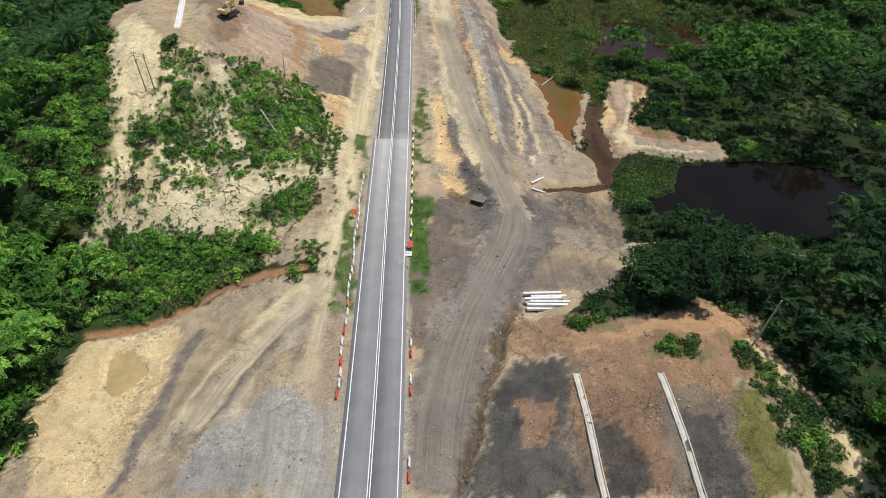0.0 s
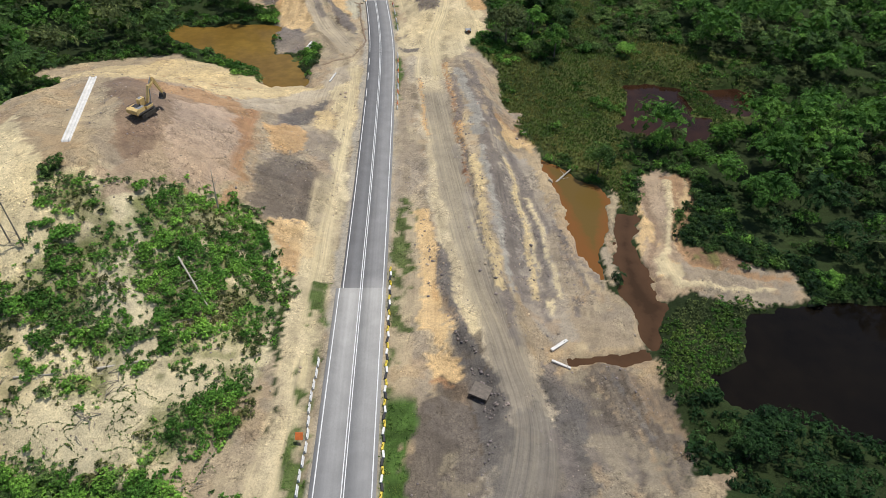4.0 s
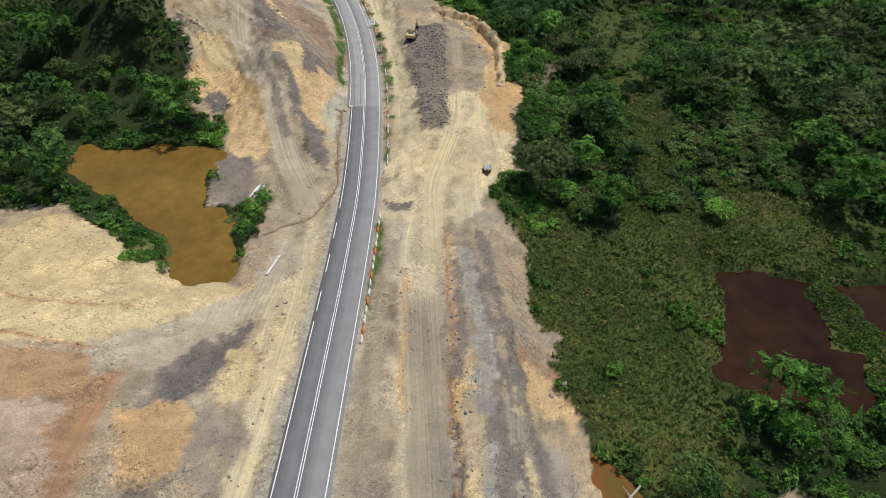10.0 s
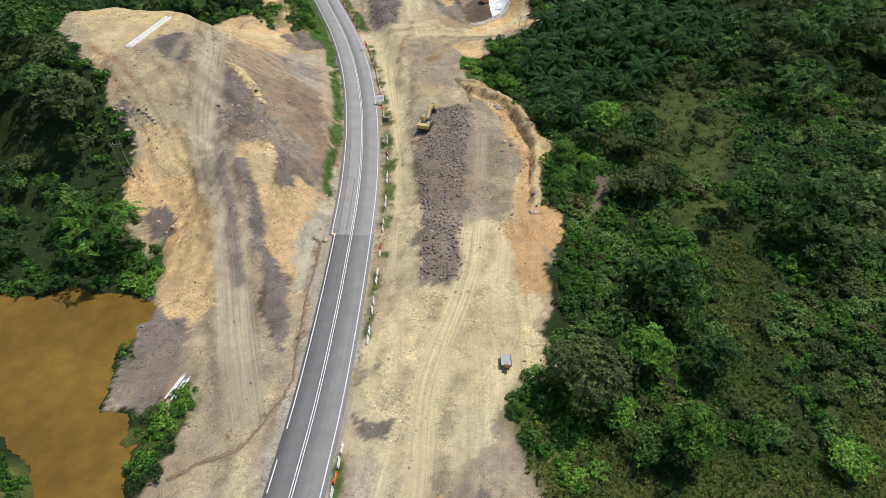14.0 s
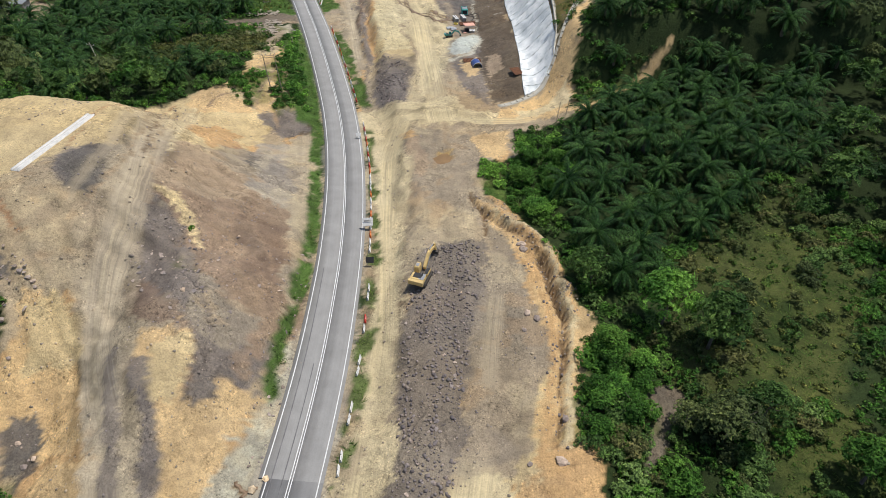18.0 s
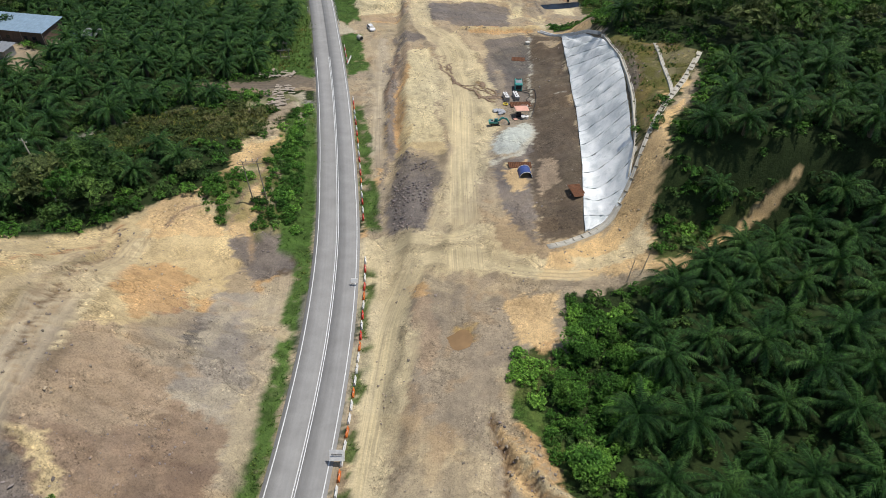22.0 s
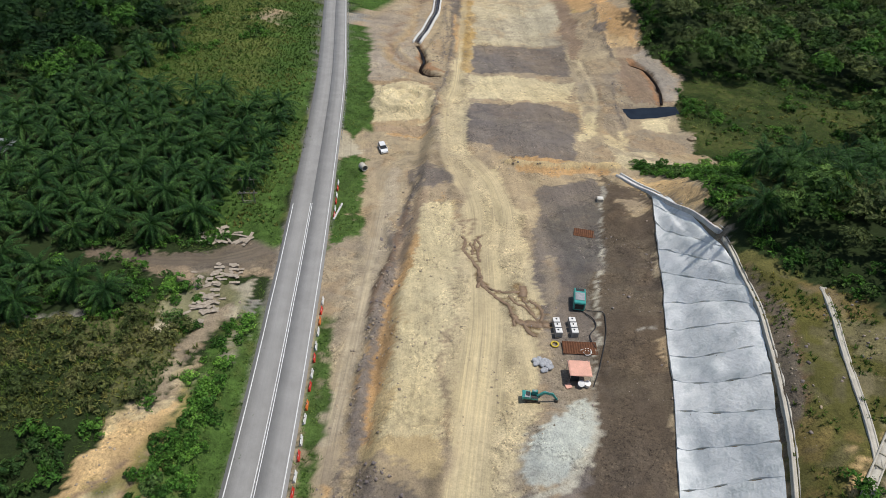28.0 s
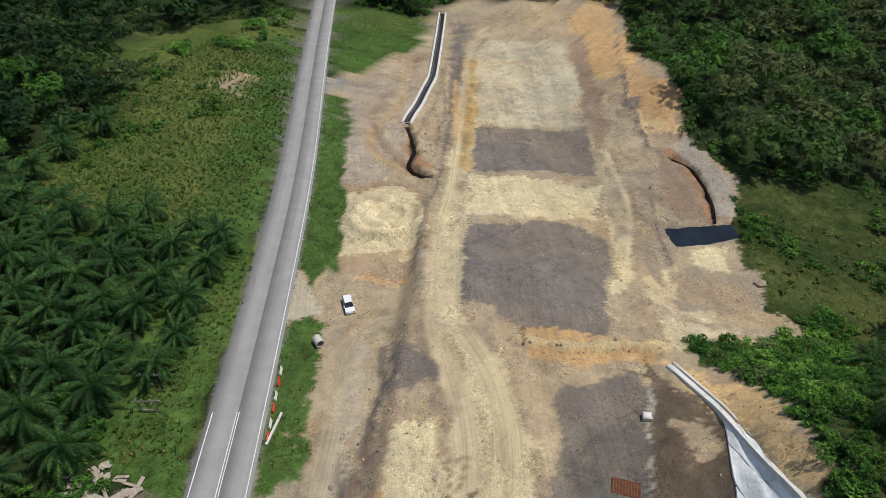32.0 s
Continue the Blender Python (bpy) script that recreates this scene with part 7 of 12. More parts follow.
def along(x, y, path):
    """Distance to an open path."""
    best = np.full(x.shape, 1e9)
    for (ax, ay), (bx, by) in zip(path, path[1:]):
        ex, ey = bx - ax, by - ay
        t = np.clip(((x - ax) * ex + (y - ay) * ey) / (ex * ex + ey * ey + 1e-9), 0, 1)
        best = np.minimum(best, (x - ax - t * ex) ** 2 + (y - ay - t * ey) ** 2)
    return np.sqrt(best)


def inside(x, y, outline):
    """Signed distance to an outline, positive inside."""
    p = np.array(outline, float)
    q = np.roll(p, -1, axis=0)
    best = np.full(x.shape, 1e9)
    odd = np.zeros(x.shape, bool)
    for (ax, ay), (bx, by) in zip(p, q):
        ex, ey = bx - ax, by - ay
        t = np.clip(((x - ax) * ex + (y - ay) * ey) / (ex * ex + ey * ey + 1e-9), 0, 1)
        best = np.minimum(best, (x - ax - t * ex) ** 2 + (y - ay - t * ey) ** 2)
        if ay != by:
            odd ^= ((ay > y) != (by > y)) & (x < ex * (y - ay) / ey + ax)
    return np.where(odd, 1, -1) * np.sqrt(best)


def spread(lo, hi, step, far):
    """Grid lines: even from lo to hi, then ever wider out to far."""
    core = list(np.arange(lo, hi + step / 2, step))
    grow, at = [], 0.0
    gap = step
    while at < far:
        gap *= 1.16
        at += gap
        grow.append(at)
    return np.array([lo - g for g in reversed(grow)] + core + [hi + g for g in grow])


GX, GY = spread(-100, 56, 0.46, 2600), spread(30, 490, 0.46, 2600)
X, Y = np.meshgrid(GX, GY)
WARP_X = 1.0 * value_noise(X, Y, 5.0, 11) + 0.5 * value_noise(X, Y, 1.7, 12) + 0.12 * value_noise(X, Y, 0.9, 13)
WARP_Y = 1.0 * value_noise(X, Y, 5.0, 14) + 0.5 * value_noise(X, Y, 1.7, 15) + 0.12 * value_noise(X, Y, 0.9, 16)
GRIT = np.random.RandomState(17).rand(*X.shape) * 2 - 1
LATERAL = X - np.interp(Y, ROAD_Y, ROAD_X)
HEIGHT = terrain(X, Y)
COLOUR = np.empty(X.shape + (3,))
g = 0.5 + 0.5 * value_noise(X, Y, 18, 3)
# near-black floor: the canopy's shade is put into the ground colour
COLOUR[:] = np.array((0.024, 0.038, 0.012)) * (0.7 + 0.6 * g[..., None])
BARE = np.zeros(X.shape)
GRASSY = np.zeros(X.shape)


def window_of(outline, margin):
    xs, ys = [p[0] for p in outline], [p[1] for p in outline]
    i0, i1 = np.searchsorted(GX, (min(xs) - margin, max(xs) + margin))
    j0, j1 = np.searchsorted(GY, (min(ys) - margin, max(ys) + margin))
    return slice(max(j0 - 1, 0), j1 + 1), slice(max(i0 - 1, 0), i1 + 1)


for kind, outline in FIELDS:
    if kind in ("field", "marsh", "brush", "meadow"):
        w = window_of(outline, 5)
        k = ramp((inside(X[w] + 2 * WARP_X[w], Y[w] + 2 * WARP_Y[w], outline) + 1.5) / 3)[..., None]
        tone = (0.5 + 0.5 * value_noise(X[w], Y[w], 9, 5))[..., None] * 0.7 + (0.5 + 0.5 * value_noise(X[w], Y[w], 2.2, 6))[..., None] * 0.3
        tone = tone * 0.75 + 0.25 * (0.5 + 0.5 * value_noise(X[w], Y[w], 0.9, 4))[..., None]
        lo, hi = [np.array(v) for v in {"field": ((0.022, 0.04, 0.01), (0.08, 0.092, 0.027)), "meadow": ((0.062, 0.102, 0.022), (0.125, 0.148, 0.04)), "marsh": ((0.026, 0.042, 0.012), (0.07, 0.08, 0.026)), "brush": ((0.055, 0.07, 0.026), (0.14, 0.138, 0.06))}[kind]]
        tone = ramp((tone - 0.22) / 0.56)
        c = lo * (1 - tone) + hi * tone
        COLOUR[w] = COLOUR[w] * (1 - k) + c * k
across = LATERAL * np.cos(np.arctan2(np.interp(Y, ROAD_Y, np.gradient(ROAD_X)), np.interp(Y, ROAD_Y, np.gradient(ROAD_Y))))
MEANDER = across + 1.6 * value_noise(X, Y, 26, 20) + 0.5 * value_noise(X, Y, 9, 21)
STREAK = 0.6 * value_noise(MEANDER, Y / 40, 1.5, 22) + 0.5 * value_noise(MEANDER, Y / 25, 3.1, 23)
LEVEL_GRADE = np.gradient(HEIGHT, axis=0) / np.gradient(GY)[:, None], np.gradient(HEIGHT, axis=1) / np.gradient(GX)[None]
FLAT = np.clip(1.25 - 3.5 * np.hypot(*LEVEL_GRADE), 0.1, 1)
FIRM = ("dun", "shale", "brown", "loam", "loam2", "russet", "russet2", "yellow", "orange", "rust", "bendgrey", "dust", "cool", "inkgrey", "inkbrown", "clay", "slate", "umber", "grass", "gravel", "rubble", "coal", "sand", "pale", "paleblock", "concrete", "drygrass")
MIXED = np.ones(X.shape)
ROLLED = np.zeros(X.shape)
for kind, outline in SOILS:
    w = window_of(outline, 4)
    soft = 0.14 if kind in FIRM else 0.26
    k = ramp((inside(X[w] + 1.1 * WARP_X[w], Y[w] + 1.1 * WARP_Y[w], outline) + 0.42 * GRIT[w] + soft) / (2 * soft))
    c = np.array(SOIL[kind]) * np.ones(X[w].shape + (1,))
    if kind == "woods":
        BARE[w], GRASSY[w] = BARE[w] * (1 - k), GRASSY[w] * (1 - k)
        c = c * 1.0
    elif kind in ("grass", "drygrass"):
        tone = (0.5 + 0.5 * value_noise(X[w], Y[w], 1.6, 7))[..., None]
        c = c * (0.75 + 0.6 * tone)
        GRASSY[w] = np.maximum(GRASSY[w], k)
        BARE[w] = BARE[w] * (1 - k)
    else:
        patch = value_noise(X[w], Y[w], 7, 31) * 0.5 + value_noise(X[w], Y[w], 2.5, 32) * 0.5
        c = c * (1 + 0.17 * patch + 0.13 * STREAK[w] * FLAT[w])[..., None] * (1 + np.array((0.03, 0.0, -0.06)) * value_noise(X[w], Y[w], 12, 33)[..., None])
        k = k * (0.93 + 0.07 * value_noise(X[w], Y[w], 3.5, 34))
        GRASSY[w] = GRASSY[w] * (1 - k)
        BARE[w] = np.maximum(BARE[w], k)
        MIXED[w] = MIXED[w] * (1 - k) + k * (0.2 if kind in FIRM else 1.0)
        ROLLED[w] = ROLLED[w] * (1 - k) + k * (1.0 if kind in ("dust", "apron", "bendgrey", "pinkmud", "pale", "cool", "track", "concrete") else 0.0)
    COLOUR[w] = COLOUR[w] * (1 - k[..., None]) + c * k[..., None]
# blotches of other soil: grey spill, orange clay and pale dust, broken at their edges
for hue, size, seed, over, amount in (((0.20, 0.172, 0.158), 8.5, 81, 0.30, 0.62), ((0.40, 0.25, 0.13), 6.5, 84, 0.38, 0.5), ((0.52, 0.44, 0.30), 7.5, 87, 0.34, 0.5), ((0.15, 0.125, 0.11), 3.4, 90, 0.5, 0.6)):
    blot = value_noise(X + WARP_X, Y + WARP_Y, size, seed) + 0.55 * value_noise(X + WARP_Y, Y, size * 0.31, seed + 1) + 0.35 * value_noise(X, Y + WARP_X, 1.0, seed + 2)
    k = (ramp((blot - over) / 0.16) * amount * 0.5 * BARE * MIXED)[..., None]
    COLOUR = COLOUR * (1 - k) + np.array(hue) * k
# haul tracks: worn, streaked along their run, with a low berm pushed to the sides
LANE_U, LANE_V, LANE_K = MEANDER.copy(), Y + X * 0.2, BARE * FLAT * ramp((across + 40) / 20) * (0.45 + 0.4 * ROLLED)
for kind, width, path in HAULS:
    q = np.array(path, float)
    n = max(8, int(np.hypot(*np.diff(q, axis=0).T).sum() / 2.5))
    s = np.concatenate([[0], np.cumsum(np.hypot(*np.diff(q, axis=0).T))])
    q = np.stack([np.interp(np.linspace(0, s[-1], n), s, q[:, i]) for i in (0, 1)], 1)
    for _ in range(3):
        q[1:-1] = (q[:-2] + 2 * q[1:-1] + q[2:]) / 4
    w = window_of(path, width + 3)
    best, u, v = np.full(X[w].shape, 1e9), np.zeros(X[w].shape), np.zeros(X[w].shape)
    run = 0.0
    for (ax, ay), (bx, by) in zip(q, q[1:]):
        ex, ey = bx - ax, by - ay
        ln = math.hypot(ex, ey) + 1e-9
        t = np.clip(((X[w] - ax) * ex + (Y[w] - ay) * ey) / ln ** 2, 0, 1)
        dx, dy = X[w] - ax - t * ex, Y[w] - ay - t * ey
        d = np.hypot(dx, dy)
        hit = d < best
        best = np.where(hit, d, best)
        u, v = np.where(hit, (dx * ey - dy * ex) / ln, u), np.where(hit, run + t * ln, v)
        run += ln
    ends = ramp(v / 6) * ramp((run - v) / 6)
    k = ramp((width / 2 - best + 0.7 * WARP_X[w]) / 0.9) * ends * BARE[w]
    hue = np.array(SOIL[kind]) * (1 + 0.08 * value_noise(u, v / 22, 0.9, 27) + 0.06 * value_noise(u, v / 9, 2.0, 28))[..., None]
    m = (0.62 * k)[..., None]
    COLOUR[w] = COLOUR[w] * (1 - m) + hue * m
    side = ramp((np.minimum(best - width / 2 + 0.6, 1.6 - best + width / 2)) / 0.7) * ends * BARE[w] * ramp(0.6 + value_noise(X[w], Y[w], 2.4, 29))
    COLOUR[w] *= (1 - 0.22 * side)[..., None]
    HEIGHT[w] += 0.16 * side - 0.1 * k + 0.035 * k * value_noise(u, v / 25, 1.0, 30)
    LANE_U[w], LANE_V[w] = np.where(k > 0.05, u + 300, LANE_U[w]), np.where(k > 0.05, v, LANE_V[w])
    LANE_K[w] = np.where(k > 0.05, k * 1.25, LANE_K[w] * (1 - ramp((width / 2 + 2 - best) / 1.2)))
for kind, outline in FIELDS:
    if kind in ("scrub", "bush", "sparse"):
        w = window_of(outline, 4)
        k = ramp((inside(X[w] + 2 * WARP_X[w], Y[w] + 2 * WARP_Y[w], outline) + 1) / 2) * ramp((value_noise(X[w], Y[w], 3.2, 17) + 0.6 * value_noise(X[w], Y[w], 1.3, 18) + {"scrub": 0.15, "bush": 0.7, "sparse": -0.2}[kind]) / 0.4) * 0.6
        COLOUR[w] = COLOUR[w] * (1 - k[..., None]) + np.array((0.10, 0.12, 0.035)) * (1 + 0.3 * value_noise(X[w], Y[w], 1.1, 19))[..., None] * k[..., None]
for kind, width, lift, path in LINES:
    w = window_of(path, width + 3)
    d = along(X[w] + 0.5 * WARP_X[w], Y[w] + 0.5 * WARP_Y[w], path) - width * (0.5 + 0.3 * value_noise(X[w], Y[w], 2.0, 51))
    k = ramp((-d + 0.3 * GRIT[w]) / 0.4 + 0.5)
    HEIGHT[w] += lift * ramp(0.5 - d / max(0.6, width))
    if kind != "ridge":
        COLOUR[w] = COLOUR[w] * (1 - 0.9 * k[..., None]) + 0.9 * k[..., None] * np.array(SOIL[kind]) * (1 + 0.15 * value_noise(X[w], Y[w], 1.3, 52))[..., None]
    BARE[w] = np.maximum(BARE[w], k)
# gravel shoulder of the old road
k = ramp((4.3 + 0.5 * WARP_X - np.abs(across)) / 0.6) * ramp((np.interp(Y, [0, 232, 240, 640], [1, 1, 0.5, 0.4])))
k = np.where(across < 0, k, k * 0.85)[..., None]
COLOUR = COLOUR * (1 - k) + np.array(SOIL["shoulder"]) * (1 + 0.12 * value_noise(X, Y, 1.4, 53))[..., None] * k
# grass verges along the road
VERGES = [(3.9, 7.8, 64, 90, 1.0), (3.9, 6.6, 88, 120, 0.3), (4.2, 8.4, 98, 132, 0.15), (-7.2, -4.3, 60, 112, 0.55), (3.9, 5.1, 163, 191, 0.7), (3.9, 6.2, 206, 262, 0.4), (3.9, 6.2, 262, 304, 0.5), (-6.6, -4.0, 236, 346, 0.9),
          (3.8, 6.8, 311, 351, 0.85), (-9.5, -4.0, 300, 338, 1.0), (3.9, 9.0, 366, 389, 0.9), (3.9, 10.0, 399, 452, 1.0), (-16, -4.0, 358, 480, 1.0)]
for o0, o1, y0, y1, full in VERGES:
    k = ramp((across - o0 + 0.5 * WARP_X) / 0.5) * ramp((o1 - across + 0.9 * WARP_Y) / 0.6) * ramp((Y - y0) / 2) * ramp((y1 - Y) / 2)
    tone = 0.75 + 0.3 * (1 + value_noise(X, Y, 1.6, 7)) + 0.2 * value_noise(X, Y, 0.9, 8)
    bald = ramp((value_noise(X, Y, 2.6, 9) + 0.7 * value_noise(X, Y, 1.0, 10) + 0.7 - 1.5 * full) / 0.35)
    k = k * (1 - 0.9 * bald)
    dull = ramp(1.2 - full)
    hue = np.array(SOIL["grass"]) * (1 - 0.45 * dull) + np.array((0.13, 0.115, 0.06)) * 0.45 * dull
    COLOUR = COLOUR * (1 - k[..., None]) + hue * tone[..., None] * k[..., None]
    GRASSY, BARE = np.maximum(GRASSY, k), BARE * (1 - k)
# grit and clods, coarse in patches
COARSE = np.clip(0.45 + 0.6 * value_noise(X, Y, 11, 92) + 0.5 * value_noise(X, Y, 3.5, 93) + 0.5 * (1 - FLAT), 0.12, 1.2) * (1 - 0.6 * np.clip(LANE_K, 0, 1))
COLOUR = COLOUR * (1 + (0.02 + 0.06 * COARSE * BARE + 0.1 * (1 - BARE)) * GRIT)[..., None]
# relief: clods, ruts and hummocks
ON_ROAD = ramp((7.2 - np.abs(across)) / 2.6)
ROUGH = 0.30 * value_noise(X, Y, 7.3, 40) + 0.2 * value_noise(X * 0.8 + Y * 0.6, Y * 0.8 - X * 0.6, 2.9, 41) + 0.13 * value_noise(X * 0.5 - Y * 0.87, Y * 0.5 + X * 0.87, 1.5, 42)
HEIGHT = HEIGHT + BARE * ((1 - 0.55 * FLAT) * ROUGH * 1.7 + FLAT * 0.13 * STREAK + 0.03 * COARSE * GRIT) + (1 - BARE) * 0.35 * value_noise(X, Y, 4, 43)
HEIGHT = HEIGHT + ramp((np.hypot(X + 20, Y - 250) - 330) / 300) * (6 + 9 * value_noise(X, Y, 160, 44))
# rills washed down the flanks of the cut hills, and across the fill's shoulder
for cx, cy, rx, ry, grain, deep in ((-58, 127, 27, 35, 2.1, 0.55), (-74, 258, 32, 28, 2.3, 0.6), (-38, 236, 9, 17, 1.6, 0.5), (-75, 312, 22, 25, 1.9, 0.4), (29, 50, 17, 15, 1.6, 0.3)):
    u, v = (X - cx) / rx, (Y - cy) / ry
    r = np.hypot(u, v)
    a = np.arctan2(v, u) * 0.5 * (rx + ry) + 0.6 * WARP_X
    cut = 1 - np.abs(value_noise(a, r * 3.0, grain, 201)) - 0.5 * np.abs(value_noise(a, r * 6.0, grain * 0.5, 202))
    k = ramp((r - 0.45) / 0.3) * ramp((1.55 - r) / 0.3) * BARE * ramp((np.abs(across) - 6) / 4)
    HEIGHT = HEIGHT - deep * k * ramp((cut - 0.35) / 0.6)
    # rill shade put into the colour: cuts darker, ridges between them lighter
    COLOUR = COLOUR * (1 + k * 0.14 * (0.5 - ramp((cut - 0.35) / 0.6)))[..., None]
k = BARE * ramp((X - 15) / 5) * ramp((Y - 98) / 6) * ramp((168 - Y) / 10)
cut = 1 - np.abs(value_noise(Y + 0.35 * X, X / 7, 1.5, 203)) - 0.5 * np.abs(value_noise(Y + 0.35 * X, X / 4, 0.9, 204))
HEIGHT = HEIGHT - 0.3 * k * ramp((cut - 0.35) / 0.6)
# straight graded lines under the strip drains of the hill tops
for (ax, ay), (bx, by) in (((-53.0, 119.6), (-60.2, 143.8)), ((-65.7, 251.5), (-66.4, 267.8))):
    w = window_of([(ax, ay), (bx, by)], 9)
    ends = [float(terrain(np.array([x]), np.array([y]))[0]) for x, y in ((ax, ay), (bx, by))]
    t = np.clip(((X[w] - ax) * (bx - ax) + (Y[w] - ay) * (by - ay)) / ((bx - ax) ** 2 + (by - ay) ** 2), -0.15, 1.15)
    k = ramp((7.5 - along(X[w], Y[w], [(ax, ay), (bx, by)])) / 6)
    HEIGHT[w] = HEIGHT[w] * (1 - k) + (ends[0] + t * (ends[1] - ends[0])) * k
# terraces scraped into the sand heap
r = np.hypot(X + 82.5, Y - 416)
HEIGHT = HEIGHT + 0.3 * np.sin(r * 2.4 + 1.5 * value_noise(X, Y, 4, 94)) * ramp((8 - r) / 2)
HEIGHT = HEIGHT * (1 - ON_ROAD) + (road_z(Y) - 0.1) * ON_ROAD
LEVELS = {"pond_ochre": -1.0, "pond_amber": -5.1, "creek": -5.3, "creek2": -5.2, "pond_dark": -5.2, "swamp": -4.9, "swamp2": -4.9, "pond_blue": -4.9, "rill": -5.0, "puddle": -5.5, "pit": 2.3}
WET = np.zeros(X.shape)
for kind, outline in WATERS:
    w = window_of(outline, 9)
    wob = 0.35 if kind in ("pond_blue", "rill", "puddle", "pit", "brook") else 1.3
    d = inside(X[w] + wob * WARP_X[w], Y[w] + wob * WARP_Y[w], outline)
    WET[w] = np.maximum(WET[w], ramp((d + 0.8) / 0.8))
    if kind in LEVELS:
        k = ramp((d + 2.5) / 2.5)
        bed = LEVELS[kind] + np.where(d > 0, -np.minimum(0.25 + d * 0.35, 1.2), np.minimum(-d * 0.45, 1.2))
        HEIGHT[w] = HEIGHT[w] * (1 - k) + bed * k
    else:
        HEIGHT[w] -= 0.3 * ramp((d + 0.5) / 0.8)
        k = ramp((d + 0.4) / 0.6)[..., None]
        COLOUR[w] = COLOUR[w] * (1 - k) + np.array((0.29, 0.165, 0.085)) * k


# banks stand a little above the water beside them
for kind, outline in WATERS:
    if kind in LEVELS:
        w = window_of(outline, 9)
        d = inside(X[w] + 0.5 * WARP_X[w], Y[w] + 0.5 * WARP_Y[w], outline)
        HEIGHT[w] = np.where((WET[w] < 0.05) & (d > -6), np.maximum(HEIGHT[w], LEVELS[kind] + 0.12 + 0.1 * value_noise(X[w], Y[w], 1.3, 57)), HEIGHT[w])
COLOUR = COLOUR * (1 + BARE[..., None] * np.array((0.005, 0.0, -0.08)))


def grid_mesh(name, xs, ys, zs):
    nx, ny = len(xs), len(ys)
    me = bpy.data.meshes.new(name)
    co = np.stack([np.tile(xs, ny), np.repeat(ys, nx), zs.ravel()], 1)
    i = (np.arange(ny - 1)[:, None] * nx + np.arange(nx - 1)[None]).ravel()
    faces = np.stack([i, i + 1, i + nx + 1, i + nx], 1)
    return fill_mesh(me, co, faces)


def fill_mesh(me, co, faces):
    """Vertices and faces of one size into a mesh."""
    k = faces.shape[1]
    me.vertices.add(len(co))
    me.vertices.foreach_set("co", np.ascontiguousarray(co, np.float32).ravel())
    me.loops.add(faces.size)
    me.loops.foreach_set("vertex_index", np.ascontiguousarray(faces, np.int32).ravel())
    me.polygons.add(len(faces))
    me.polygons.foreach_set("loop_start", np.arange(0, faces.size, k, dtype=np.int32))
    me.update(calc_edges=True)
    return me


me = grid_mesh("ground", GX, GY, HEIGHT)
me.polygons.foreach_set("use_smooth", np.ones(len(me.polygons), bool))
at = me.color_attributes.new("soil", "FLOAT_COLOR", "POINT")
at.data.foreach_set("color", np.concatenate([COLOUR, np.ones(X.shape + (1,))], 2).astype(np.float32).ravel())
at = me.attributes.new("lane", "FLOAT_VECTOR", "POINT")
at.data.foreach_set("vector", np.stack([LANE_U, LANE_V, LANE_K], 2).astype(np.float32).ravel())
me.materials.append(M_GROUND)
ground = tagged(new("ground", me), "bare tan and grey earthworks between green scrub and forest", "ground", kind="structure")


def sample(grid, x, y):
    """A grid's values at places, bilinear."""
    x, y = np.asarray(x, float), np.asarray(y, float)
    i, j = np.clip(np.searchsorted(GX, x) - 1, 0, len(GX) - 2), np.clip(np.searchsorted(GY, y) - 1, 0, len(GY) - 2)
    a, b = (x - GX[i]) / (GX[i + 1] - GX[i]), (y - GY[j]) / (GY[j + 1] - GY[j])
    return (grid[j, i] * (1 - a) + grid[j, i + 1] * a) * (1 - b) + (grid[j + 1, i] * (1 - a) + grid[j + 1, i + 1] * a) * b


def ground_at(x, y):
    return float(sample(HEIGHT, x, y))


def link(name, co, faces, mat, parent=None):
    me = bpy.data.meshes.new(name)
    fill_mesh(me, np.asarray(co, float), np.asarray(faces))
    me.materials.append(mat)
    ob = new(name, me)
    ob.parent = parent
    return ob


# ---- the old road ----
def centre(y):
    """Smooth centre line of the road: place and heading at that northing."""
    ys = np.asarray(y, float)
    f = lambda v: np.mean([np.interp(v + o, ROAD_Y, ROAD_X) for o in np.linspace(-14, 14, 15)], axis=0)
    x = f(ys)
    dx = (f(ys + 1) - f(ys - 1)) / 2
    n = np.hypot(1, dx)
    return x, 1 / n, -dx / n


def ribbon(name, y0, y1, o0, o1, lift, mat, parent, step=2.0):
    ys = np.arange(y0, y1 + step / 2, step) if y1 - y0 > step else np.array([y0, y1])
    x, nx, ny = centre(ys)
    offs = np.linspace(o0, o1, 2)
    zs = road_z(ys) + lift
    top = np.concatenate([np.stack([x + o * nx, ys + o * ny, zs], 1) for o in offs])
    low = top.copy()
    low[:, 2] -= 0.25 if lift < 0.09 else 0.008
    n = len(ys)
    i = np.arange(n - 1)
    faces = np.concatenate([np.stack([i, i + n, i + n + 1, i + 1], 1), np.stack([i, i + 1, i + 1 + 2 * n, i + 2 * n], 1), np.stack([i + n, i + 3 * n, i + 3 * n + 1, i + n + 1], 1)])
    ob = link(name, np.concatenate([top, low]), faces, mat, parent)
    lane = np.concatenate([np.stack([np.full(n, o), ys * 1.1, np.ones(n)], 1) for o in offs] * 2)
    at = ob.data.attributes.new("lane", "FLOAT_VECTOR", "POINT")
    at.data.foreach_set("vector", lane.astype(np.float32).ravel())
    return ob


road = tagged(new("road"), "two-lane worn grey asphalt road with white lines", "road", kind="structure")
